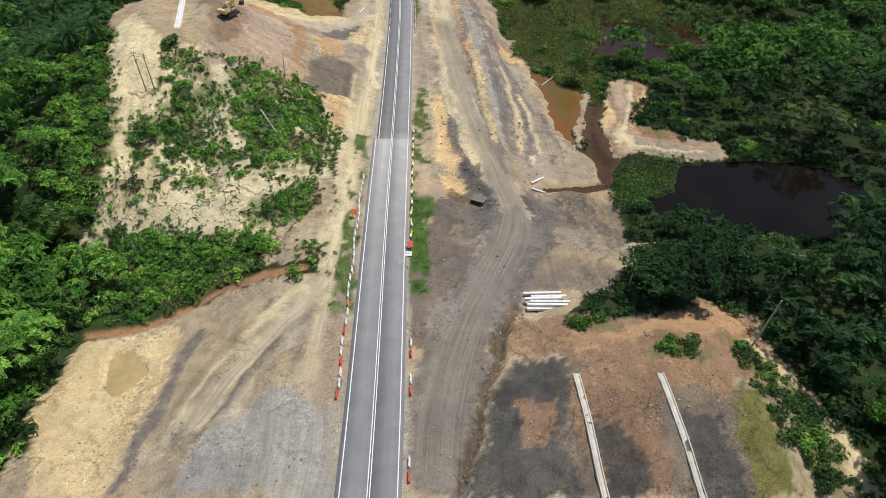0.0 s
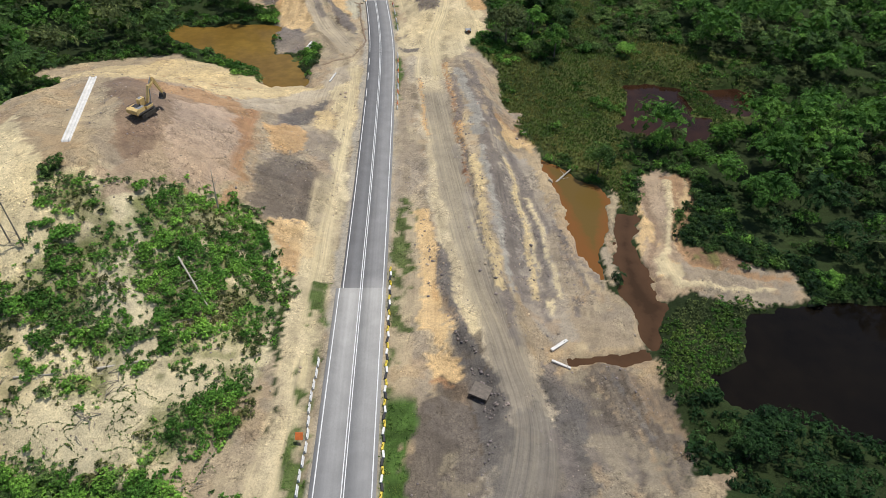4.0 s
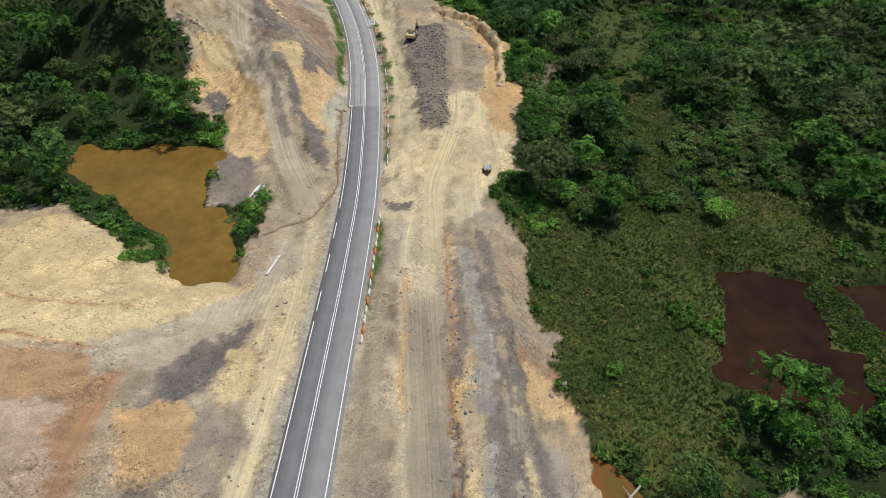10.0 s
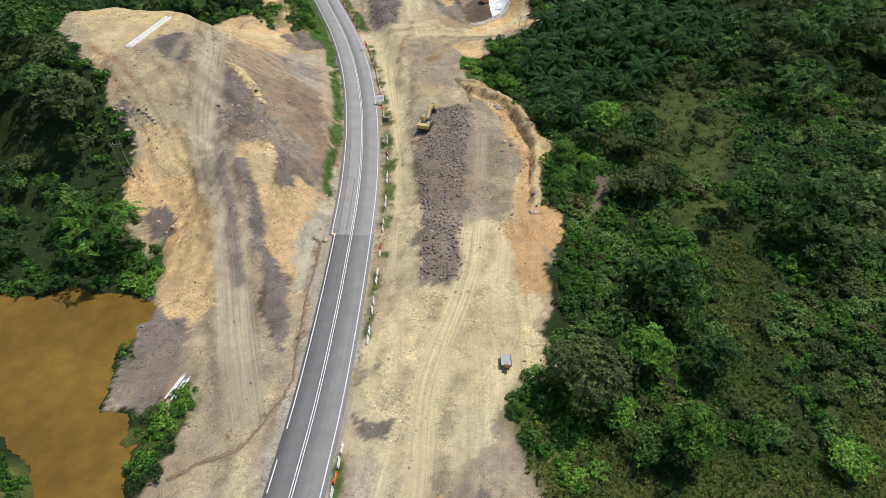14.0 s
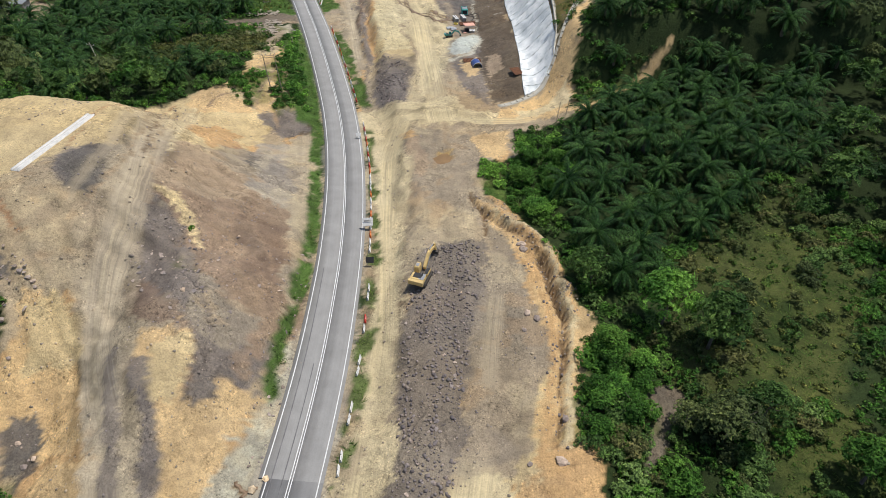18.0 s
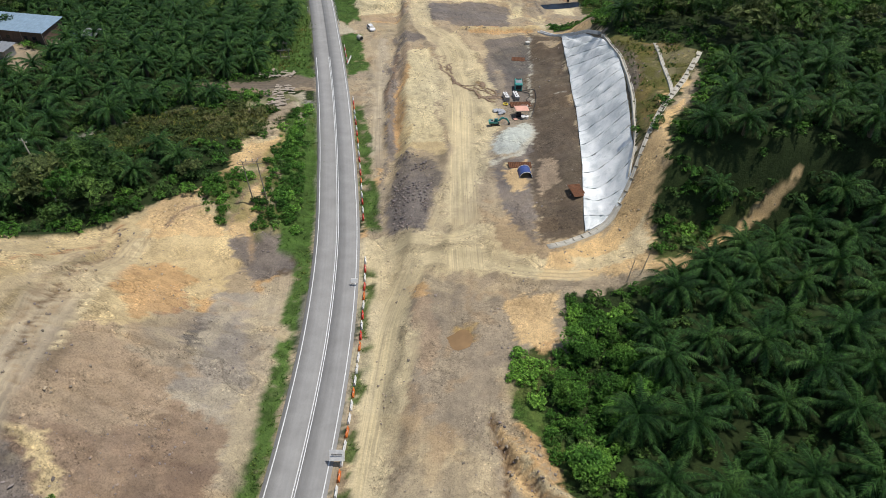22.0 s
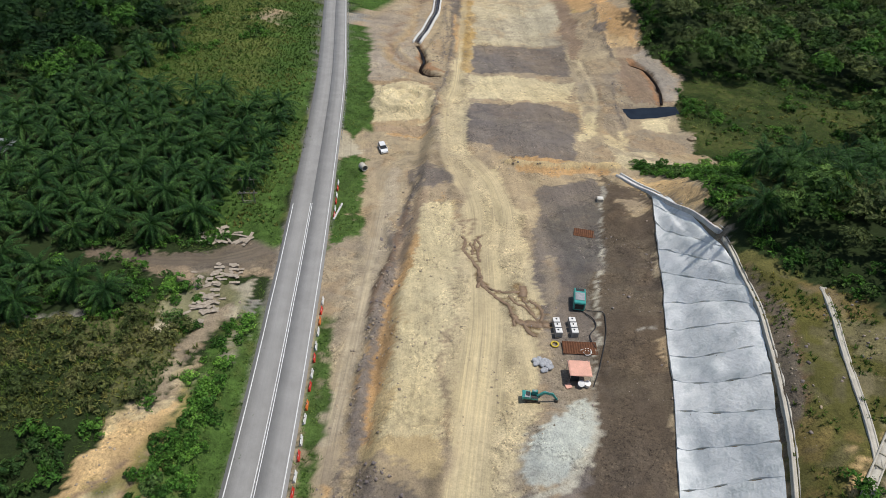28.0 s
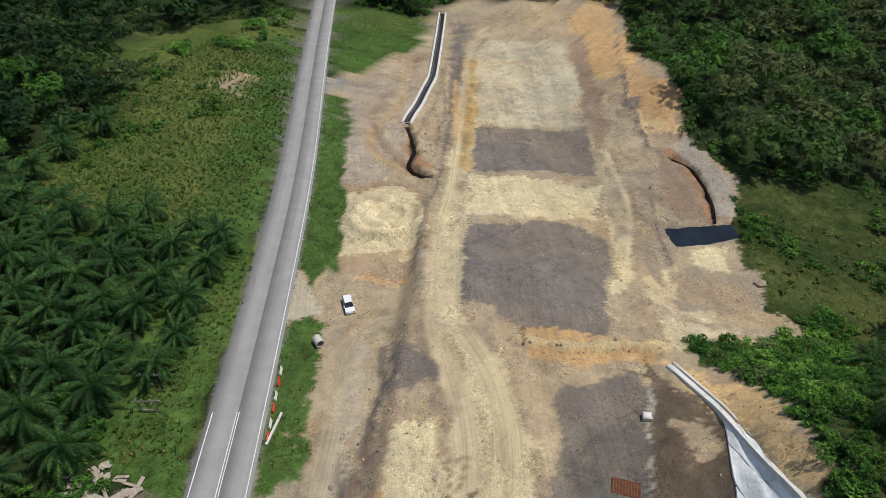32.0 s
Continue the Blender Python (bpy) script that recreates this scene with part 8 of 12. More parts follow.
for y0, y1, m in ((0, 108, M_ASPHALT_LIGHT), (108, 228, M_ASPHALT_DARK), (228, 640, M_ASPHALT_LIGHT)):
    ribbon("lane", y0, y1, -2.95 if y0 == 108 else -3.6, 0, 0.08, m, road)
for y0, y1, m in ((0, 108, M_ASPHALT_LIGHT), (108, 228, M_ASPHALT_MID), (228, 640, M_ASPHALT_LIGHT)):
    ribbon("lane", y0, y1, 0, 3.6, 0.08, m, road)
for o in (-0.2, 0.08):
    ribbon("centre_line", 0, 372, o, o + 0.12, 0.1, M_LINE, road)
ribbon("edge_line", 0, 108, -3.2, -3.06, 0.1, M_LINE, road)
ribbon("edge_line", 108, 166, -2.68, -2.54, 0.1, M_LINE, road)
ribbon("edge_line", 196, 228, -2.68, -2.54, 0.1, M_LINE, road)
ribbon("edge_line", 228, 372, -3.2, -3.06, 0.1, M_LINE, road)
ribbon("edge_line", 0, 640, 3.06, 3.2, 0.1, M_LINE, road)
M_SKID = plain("tyre_rubber_mark", (0.165, 0.16, 0.16), 0.85, 0, 0.3, 0.8)
for o, y0, y1 in ((-2.25, 204, 262), (-0.95, 212, 244)):
    ribbon("tyre_mark", y0, y1, o, o + 0.12, 0.0865, M_SKID, road)
for y in range(168, 195, 8):
    ribbon("edge_line", y, y + 4, -2.68, -2.54, 0.1, M_LINE, road)

# ---- water ----
M_WATER = {
    "pond_ochre": water_material("ochre_water", (0.175, 0.108, 0.024), (0.145, 0.087, 0.02), 0.2), "pond_amber": silted_water("amber_water", (0.165, 0.072, 0.022), (0.118, 0.076, 0.022), 3.4),
    "creek": silted_water("brown_water", (0.075, 0.041, 0.022), (0.042, 0.024, 0.013), 4.0), "pond_dark": water_material("black_water", (0.008, 0.006, 0.004), (0.005, 0.004, 0.003), 0.04),
    "swamp": water_material("swamp_water", (0.036, 0.0165, 0.009), (0.02, 0.0095, 0.0055), 0.08), "pond_blue": water_material("clear_water", (0.02, 0.028, 0.04), (0.015, 0.02, 0.03), 0.03),
    "puddle": water_material("puddle_water", (0.36, 0.27, 0.13), (0.33, 0.25, 0.12), 0.3), "rill": water_material("rust_water", (0.12, 0.04, 0.015), (0.07, 0.02, 0.01)),
    "pit": water_material("muddy_water", (0.27, 0.17, 0.085), (0.23, 0.15, 0.08), 0.3),
}
WATER_LABEL = {"pond_ochre": "still ochre-brown muddy pond", "pond_amber": "shallow amber-green silted pond", "creek": "slow brown creek", "creek2": "shallow brown side creek", "pond_dark": "dark still forest pond",
               "swamp": "reddish-brown swamp water among reeds", "swamp2": "reddish-brown swamp water among reeds", "pond_blue": "small dark blue pool beside the fill", "rill": "narrow rust-red rill",
               "puddle": "yellow muddy puddle", "pit": "shallow pit filled with muddy water"}
for kind, outline in WATERS:
    if kind not in LEVELS:
        continue
    # a level sheet that runs in under the banks, and knows how far each point lies from them
    step = 0.5 if kind in ("pit", "puddle", "rill", "pond_amber", "creek") else 1.0
    xs = np.arange(min(p[0] for p in outline) - 4, max(p[0] for p in outline) + 4.1, step)
    ys = np.arange(min(p[1] for p in outline) - 4, max(p[1] for p in outline) + 4.1, step)
    gx, gy = np.meshgrid(xs, ys)
    d = inside(gx, gy, outline)
    near = np.full(d.shape, -1e9)
    for other, ring in WATERS:
        if other != kind and other in LEVELS:
            near = np.maximum(near, inside(gx, gy, ring))
    keep = ((d > -2.4) & (d >= near + (1.4 if kind == "pond_amber" else 0)))[:-1, :-1]
    i = (np.arange(len(ys) - 1)[:, None] * len(xs) + np.arange(len(xs) - 1)[None])[keep]
    quads = np.stack([i, i + 1, i + len(xs) + 1, i + len(xs)], 1)
    used, idx = np.unique(quads, return_inverse=True)
    me = bpy.data.meshes.new("water")
    co = np.stack([gx.ravel()[used], gy.ravel()[used], np.full(len(used), LEVELS[kind])], 1)
    me.from_pydata(co.tolist(), [], idx.reshape(-1, 4).tolist())
    depth = d.ravel()[used] - (1.6 * ramp((128 - co[:, 1]) / 12) if kind == "pond_amber" else 0)
    me.attributes.new("bed_depth", "FLOAT", "POINT").data.foreach_set("value", np.maximum(depth, 0).astype(np.float32))
    me.materials.append(M_WATER.get(kind, M_WATER["creek" if kind == "creek2" else "swamp"]))
    tagged(new("water", me), WATER_LABEL[kind], "water", kind="structure")

# ---- plants ----
RNG = np.random.RandomState(7)


def leaf_quads(centres, normals, sizes, rng, slim=0.55, corners=4):
    """A folded leaf spray at every centre: two triangles each side of a rib."""
    n = len(centres)
    r = rng.normal(size=(n, 3))
    u = np.cross(normals, r)
    u /= np.linalg.norm(u, axis=1)[:, None] + 1e-9
    v = np.cross(normals, u)
    s = sizes[:, None]
    tip, tail = centres + u * s, centres - u * s
    side = v * s * slim
    sag = normals * s * 0.18
    if corners == 3:
        back = centres - u * s * 0.75
        return np.stack([back + side * 1.25, tip, back - side * 1.25], 1).reshape(-1, 3), np.arange(3 * n).reshape(-1, 3)
    co = np.stack([tail, centres + side - sag, tip, centres - side - sag], 1).reshape(-1, 3)
    return co, np.arange(4 * n).reshape(-1, 4)


def crown(rng, radius, height, lumps, leaves, leaf, base, flat=0.75, corners=4):
    """Leaf sprays on many lumps that together make an uneven crown."""
    cs, ns, ss = [], [], []
    for _ in range(lumps):
        a, q = rng.rand() * 6.283, math.sqrt(rng.rand())
        e = 1 - 0.85 * q * q
        c = np.array((math.cos(a) * q * radius * 0.8, math.sin(a) * q * radius * 0.8, base + height * (0.25 + 0.75 * e * (0.55 + 0.45 * rng.rand()))))
        rr = radius * (0.26 + 0.2 * rng.rand())
        d = rng.normal(size=(leaves, 3))
        d[:, 2] = np.abs(d[:, 2]) * 1.0 - 0.25
        d /= np.linalg.norm(d, axis=1)[:, None]
        cs.append(c + d * rr * (0.75 + 0.3 * rng.rand(leaves, 1)) * np.array((1, 1, flat)))
        nn = d + rng.normal(size=(leaves, 3)) * 0.4 + np.array((0, 0, 0.6))
        ns.append(nn / np.linalg.norm(nn, axis=1)[:, None])
        ss.append(leaf * (0.7 + 0.6 * rng.rand(leaves)))
    return leaf_quads(np.concatenate(cs), np.concatenate(ns), np.concatenate(ss), rng, 0.55, corners)


def tube(path, radii, sides=7):
    """A tapered limb along a path, as quads."""
    path = np.asarray(path, float)
    co, n = [], len(path)
    a = np.arange(sides) * 6.28318 / sides
    for i in range(n):
        t = path[min(i + 1, n - 1)] - path[max(i - 1, 0)]
        t /= np.linalg.norm(t) + 1e-9
        u = np.cross(t, (0.31, 0.95, 0.05))
        u /= np.linalg.norm(u) + 1e-9
        v = np.cross(t, u)
        co.append(path[i] + radii[i] * (np.cos(a)[:, None] * u + np.sin(a)[:, None] * v))
    co = np.concatenate(co)
    f = [(i * sides + k, i * sides + (k + 1) % sides, (i + 1) * sides + (k + 1) % sides, (i + 1) * sides + k) for i in range(n - 1) for k in range(sides)]
    return co, np.array(f)


def merge(pieces):
    co, fs, off = [], [], 0
    for c, f in pieces:
        co.append(c)
        fs.append(f + off)
        off += len(c)
    return np.concatenate(co), np.concatenate(fs)


def wood(rng, height, radius, limbs=5):
    """Trunk and limbs."""
    bend = rng.normal(size=2) * 0.25
    path = [(bend[0] * t * t, bend[1] * t * t, height * t) for t in (-0.03, 0.3, 0.65, 1.0)]
    out = [tube(path, [0.045 * height * k for k in (0.9, 0.65, 0.45, 0.2)])]
    for i in range(limbs):
        a = 6.283 * (i + rng.rand() * 0.6) / limbs
        z = height * (0.45 + 0.4 * rng.rand())
        e = np.array((math.cos(a) * radius * 0.7, math.sin(a) * radius * 0.7, z + height * 0.35))
        s = np.array((0, 0, z))
        out.append(tube([s, s * 0.5 + e * 0.5 + np.array((0, 0, -0.2)), e], [0.02 * height, 0.014 * height, 0.004 * height], 5))
    return merge(out)


def palm_fronds(rng, n=27, length=4.5, leaflets=22):
    """Arched feathery fronds: leaflets that hang from both sides of a rib, wide at its base."""
    cs = []
    for i in range(n):
        a = i * 2.39996 + rng.rand() * 0.35
        up = 1.25 - 1.6 * (i / n) + rng.normal() * 0.1
        ln = length * (0.78 + 0.32 * rng.rand())
        t = np.linspace(0.08, 1, leaflets)
        el = up - 1.5 * t ** 1.3
        step = ln / leaflets
        rad, hz = np.cumsum(np.cos(el) * step), np.cumsum(np.sin(el) * step)
        ca, sa = math.cos(a), math.sin(a)
        rib = np.stack([rad * ca, rad * sa, hz], 1)
        side = np.array((-sa, ca, 0.0))
        fw = np.stack([np.cos(el) * ca, np.cos(el) * sa, np.sin(el)], 1)
        ll = ln * 0.19 * np.sin(np.clip(t * 2.5 + 0.45, 0, 2.95))[:, None] * (0.8 + 0.4 * rng.rand(leaflets, 1)) + 0.08
        for sgn in (-1, 1):
            tip = rib + sgn * side * ll * (0.6 + 0.3 * rng.rand(leaflets, 1)) + fw * ll * 0.5 - np.array((0, 0, 0.62)) * ll
            w = fw * step * 0.44
            cs.append(np.stack([rib - w * 1.2, rib + w * 1.2, tip], 1).reshape(-1, 3))
    co = np.concatenate(cs)
    return co, np.arange(len(co)).reshape(-1, 3)


def template(name, co, faces, mat):
    me = bpy.data.meshes.new(name)
    fill_mesh(me, co, faces)
    me.materials.append(mat)
    return me


def scatter(region, spacing, rng, jitter=0.45):
    """Places on a loose grid inside a rectangle."""
    x0, x1, y0, y1 = region
    gx, gy = np.meshgrid(np.arange(x0, x1, spacing), np.arange(y0, y1, spacing))
    gx = gx + (np.arange(gx.shape[0])[:, None] % 2) * spacing / 2
    p = np.stack([gx.ravel(), gy.ravel()], 1)
    return p + (rng.rand(*p.shape) - 0.5) * 2 * jitter * spacing


def planted(name, meshes, places, scales, turns, mat):
    """Many plants in one mesh: each a turned and scaled copy of one of the templates."""
    cos, fcs, off = [], [], 0
    for k, (p, s, a) in enumerate(zip(places, scales, turns)):
        co, f = meshes[k % len(meshes)]
        c, sn = math.cos(a) * s, math.sin(a) * s
        q = np.stack([co[:, 0] * c - co[:, 1] * sn + p[0], co[:, 0] * sn + co[:, 1] * c + p[1], co[:, 2] * s + p[2]], 1)
        cos.append(q)
        fcs.append(f + off)
        off += len(co)
    return link(name, np.concatenate(cos), np.concatenate(fcs), mat)


def in_fields(p, kinds):
    best = np.full(len(p), -1e9)
    for kind, outline in FIELDS:
        if kind in kinds:
            best = np.maximum(best, inside(p[:, 0], p[:, 1], outline))
    return best


def path_x(y):
    return np.interp(y, [0, 160, 270, 340, 420, 700], [0, 5, -3, -35, -75, -230])


def free(p, bare=0.25):
    return (sample(BARE, p[:, 0], p[:, 1]) < bare) & (sample(WET, p[:, 0], p[:, 1]) < 0.3) & (np.abs(p[:, 0] - np.interp(p[:, 1], ROAD_Y, ROAD_X)) > 7)


def clear_of(p, r, bare=0.3):
    """Far enough from bare ground and water for a crown of that radius."""
    ok = free(p, bare)
    for a in range(6):
        q = p + r * np.array((math.cos(a * 1.047), math.sin(a * 1.047)))
        ok &= (sample(BARE, q[:, 0], q[:, 1]) < 0.6) & (sample(WET, q[:, 0], q[:, 1]) < 0.6)
    return ok


rng = RNG
VIEW = (-262, 160, 26, 690)


def in_view(p, margin=0):
    side = p[:, 0] - path_x(p[:, 1])
    return (side > -np.interp(p[:, 1], [0, 60, 200, 460, 700], [60, 95, 142, 158, 170])) & (side < np.interp(p[:, 1], [0, 60, 200, 400, 550, 700], [70, 95, 142, 158, 178, 190]))


TREES = [crown(np.random.RandomState(50 + i), 3.6 + 0.5 * (i % 3), 4.6, 24, 46, 0.42, 2.6, 0.75, 3) for i in range(6)]
FAR_TREES = [crown(np.random.RandomState(150 + i), 3.6 + 0.5 * (i % 3), 4.6, 16, 13, 0.68, 2.6, 0.75, 3) for i in range(6)]
WOODS = [wood(np.random.RandomState(60 + i), 6.0, 3.4) for i in range(3)]
SMALL_TREES = [crown(np.random.RandomState(250 + i), 2.0, 2.4, 22, 52, 0.2, 0.7, 0.8, 3) for i in range(3)]
BUSHES = [crown(np.random.RandomState(70 + i), 1.5, 1.4, 9, 21, 0.3, 0.0, 0.8, 3) for i in range(5)]
HERBS = [crown(np.random.RandomState(190 + i), 1.6, 1.3, 4, 5, 0.62, 0.0, 0.8, 3) for i in range(6)]
LOW_BUSHES = [crown(np.random.RandomState(170 + i), 1.6, 1.3, 7, 7, 0.44, 0.0, 0.8, 3) for i in range(6)]
PALMS = [palm_fronds(np.random.RandomState(80 + i)) for i in range(4)]

# forest
p = scatter(VIEW, 6.3, rng)
p = p[in_view(p) & clear_of(p, 2.6) & (sample(GRASSY, p[:, 0], p[:, 1]) < 0.2)]
p = p[np.abs(p[:, 0] - np.interp(p[:, 1], ROAD_Y, ROAD_X)) > 14]
p = p[(in_fields(p, ("field", "brush", "meadow")) < 0.5) & ((in_fields(p, ("marsh",)) < 0.5) | (rng.rand(len(p)) < 0.22)) & ((in_fields(p, ("palm",)) < 1) | (in_fields(p, ("dense",)) > 0)) & (in_fields(p, ("bush", "low", "clear", "open", "fringe", "reed")) < 0.5)]
p = p[(in_fields(p, ("shrub",)) < 0) | (value_noise(p[:, 0], p[:, 1], 11, 66) + 0.8 * rng.rand(len(p)) > 0.7)]
near = np.argsort(np.abs(p[:, 0] - path_x(p[:, 1])) + rng.rand(len(p)) * 30)
forest = p[near]
TREE_ME = [template("crown", *t, m) for t, m in zip(TREES, (M_LEAF, M_LEAF_OLIVE, M_LEAF, M_LEAF_BRIGHT, M_LEAF_OLIVE, M_LEAF))]
BRIGHT_ME = [template("crown", *t, m) for t, m in zip(TREES, (M_LEAF_FRESH, M_LEAF_BRIGHT, M_LEAF_FRESH, M_LEAF_BRIGHT, M_LEAF_FRESH, M_LEAF_BRIGHT))]
SHADE_ME = [template("crown", *t, M_LEAF_SHADE) for t in TREES]
SMALL_ME = [template("crown", *t, m) for t, m in zip(SMALL_TREES, (M_LEAF_BRIGHT, M_LEAF_FRESH, M_LEAF_BRIGHT))]
WOOD_ME = [template("trunk", *t, M_BARK) for t in WOODS]
for k, q in enumerate(forest[:280]):
    ob = tagged(new("tree"), "broadleaf forest tree with dense leafy green crown", "tree", "forest trees")
    s = (0.55 + 0.8 * rng.rand() ** 1.5) * (0.8 if q[0] > 30 and 100 < q[1] < 130 else 1.0)
    ob.matrix_basis = Matrix.LocRotScale((q[0], q[1], ground_at(q[0], q[1]) - 0.1), Euler((0, 0, rng.rand() * 6.28)), (s, s, s * (0.8 + 0.5 * rng.rand())))
    new("trunk", WOOD_ME[k % 3]).parent = ob
    young = rng.rand() < ((0.93 if q[1] < 150 else 0.4 if q[1] < 225 else 0.0) if q[0] < 0 else 0.3 if q[1] > 195 else 0.45 if q[0] > 40 and q[1] > 118 else 0.25)
    # crowns round the dark pond take the leaf darkened for shade
    new("crown", SHADE_ME[k % 6] if (q[0] > 18 and q[1] < 118 or q[0] > 38 and q[1] < 143 and k % 3) and k % 5 else BRIGHT_ME[k % 6] if young else TREE_ME[k % 6]).parent = ob
p = scatter((-14, 24, 232, 300), 3.6, rng)
for k, q in enumerate(p[(in_fields(p, ("fringe",)) > 0.8) & free(p, 0.3)]):
    ob = tagged(new("tree"), "low bright green tree at the edge of the cut", "tree", "trees along the cut edge")
    s = 0.75 + 0.5 * rng.rand()
    ob.matrix_basis = Matrix.LocRotScale((q[0], q[1], ground_at(q[0], q[1]) - 0.1), Euler((0, 0, rng.rand() * 6.28)), (s, s, s))
    stem = new("trunk", WOOD_ME[k % 3])
    stem.parent, stem.scale = ob, (0.45, 0.45, 0.45)
    new("crown", SMALL_ME[k % 3]).parent = ob
for k, (x, y, s) in enumerate(((26.5, 243, 0.85), (31, 246.5, 0.7), (40.5, 241, 0.9), (22, 243.5, 0.5), (45, 246, 0.8), (36, 236, 0.55))):
    ob = tagged(new("tree"), "lone broadleaf tree on rough land", "tree", "forest trees")
    ob.matrix_basis = Matrix.LocRotScale((x, y, ground_at(x, y) - 0.1), Euler((0, 0, k * 1.3)), (s, s, s))
    new("trunk", WOOD_ME[k % 3]).parent = ob
    new("crown", TREE_ME[(k + 1) % 6]).parent = ob
rest = forest[280:]
z = sample(HEIGHT, rest[:, 0], rest[:, 1])
kinds = rng.rand(len(rest))
kinds = np.where((rest[:, 1] < 150) & (rest[:, 0] < 0) & (rng.rand(len(rest)) < 0.85), 0.9, kinds)
kinds = np.where((rest[:, 1] < 230) & (rest[:, 0] > 0) & (rng.rand(len(rest)) < 0.6), 0.9, kinds)
kinds = np.where((rest[:, 1] < 150) & (rest[:, 0] < 0) & (rng.rand(len(rest)) < 0.75), 1.5, kinds)
kinds = np.where((in_fields(rest, ("shrub",)) > 0) & (rng.rand(len(rest)) < 0.5), 2.5, kinds)
# far west and pond forest: shade put into the leaf colour
kinds = np.where((rest[:, 0] < -135) & (rest[:, 1] > 340) & (rng.rand(len(rest)) < 0.8), 3.5, kinds)
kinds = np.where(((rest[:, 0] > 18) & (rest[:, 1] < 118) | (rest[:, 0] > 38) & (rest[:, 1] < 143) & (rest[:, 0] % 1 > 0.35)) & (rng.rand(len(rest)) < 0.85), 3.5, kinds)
for lo, hi, m, lab in ((0, 0.5, M_LEAF, "dense dark green broadleaf forest beside the works"), (0.5, 0.8, M_LEAF_OLIVE, "greyish olive broadleaf forest trees"), (0.8, 1.01, M_LEAF_BRIGHT, "bright green young forest trees"), (1.01, 2, M_LEAF_FRESH, "sunlit lime-green trees and climbers beside the scrub hill"), (2, 3, M_SHRUB, "pale grey-green trees in the shrubland"), (3, 4, M_LEAF_SHADE, "forest round the dark pond and far west, shade put into its leaf colour")):
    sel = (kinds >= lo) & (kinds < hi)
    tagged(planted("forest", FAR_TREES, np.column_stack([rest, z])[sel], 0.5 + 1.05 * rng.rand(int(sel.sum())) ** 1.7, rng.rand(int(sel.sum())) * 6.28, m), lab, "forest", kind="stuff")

# oil palms
p = scatter(VIEW, 6.5, rng, 0.22)
p = p[in_view(p) & clear_of(p, 2.3) & (in_fields(p, ("palm",)) > 0) & (in_fields(p, ("brush",)) < 0) & (in_fields(p, ("clear", "bush", "shrub", "dense", "low", "fringe")) < 0.5)]
TRAIL = [(4, 312), (10, 318), (15.5, 324), (20, 328.5), (22.5, 331)]
p = p[(along(p[:, 0] + 1.5, p[:, 1] + 2.2, TRAIL) > 3.2)]
near = np.argsort(np.abs(p[:, 0] - path_x(p[:, 1])))
palms = p[near]
PALM_ME = [template("crown", *t, M_PALM) for t in PALMS]
STEM_ME = template("trunk", *tube([(0, 0, -0.3), (0, 0, 1.5), (0.05, 0, 3.2)], [0.4, 0.34, 0.36], 8), M_BARK)
for k, q in enumerate(palms[:290]):
    ob = tagged(new("oil_palm"), "oil palm with arching dark green feathery fronds", "palm tree", "plantation palms")
    s = 0.78 + 0.36 * rng.rand()
    ob.matrix_basis = Matrix.LocRotScale((q[0], q[1], ground_at(q[0], q[1])), Euler((0.05 * rng.normal(), 0.05 * rng.normal(), rng.rand() * 6.28)), (s, s, s))
    new("trunk", STEM_ME).parent = ob
    c = new("crown", PALM_ME[k % 4])
    c.parent, c.location = ob, (0, 0, 3.1)
rest = palms[290:]
if len(rest):
    z = sample(HEIGHT, rest[:, 0], rest[:, 1]) + 2.8
    tagged(planted("palm_plantation", PALMS, np.column_stack([rest, z]), 0.8 + 0.34 * rng.rand(len(rest)), rng.rand(len(rest)) * 6.28, M_PALM), "rows of oil palms farther off", "palm plantation", kind="stuff")

# tall reedy grass on the low banks of the ponds
p = scatter((28, 76, 90, 192), 0.62, rng)
p = p[(in_fields(p + 0.5 * rng.normal(size=p.shape), ("reed",)) > 0) & (sample(WET, p[:, 0], p[:, 1]) < 0.5)]
z = sample(HEIGHT, p[:, 0], p[:, 1]) - 0.05
tint = value_noise(p[:, 0], p[:, 1], 3, 171) + 0.8 * rng.rand(len(p))
for lo, hi, m, lab in ((-9, 0.25, M_GRASS, "tall green reedy grass on the pond bank"), (0.25, 0.7, M_LEAF_BRIGHT, "bright green reeds on the pond bank"), (0.7, 9, M_LEAF_OLIVE, "olive reeds on the pond bank")):
    sel = (tint >= lo) & (tint < hi)
    tagged(planted("reeds", HERBS, np.column_stack([p, z])[sel], 0.16 + 0.22 * rng.rand(int(sel.sum())), rng.rand(int(sel.sum())) * 6.28, m), lab, "reeds", kind="stuff")

# undergrowth in the woods and along their edges
p = scatter(VIEW, 2.3, rng)
p = p[in_view(p) & free(p, 0.3) & ((in_fields(p, ("field", "meadow")) < 0) | (value_noise(p[:, 0], p[:, 1], 9, 64) + 0.7 * value_noise(p[:, 0], p[:, 1], 3.1, 65) > 0.55)) & (sample(GRASSY, p[:, 0], p[:, 1]) < 0.2)]
p = p[(np.abs(p[:, 0] - np.interp(p[:, 1], ROAD_Y, ROAD_X)) > 10) & (in_fields(p, ("reed",)) < 0)]
edge = np.zeros(len(p), bool)
for a in range(8):
    q = p + 5.5 * np.array((math.cos(a * 0.7854), math.sin(a * 0.7854)))
    edge |= (sample(BARE, q[:, 0], q[:, 1]) > 0.4) | (sample(WET, q[:, 0], q[:, 1]) > 0.4) | (sample(GRASSY, q[:, 0], q[:, 1]) > 0.4)
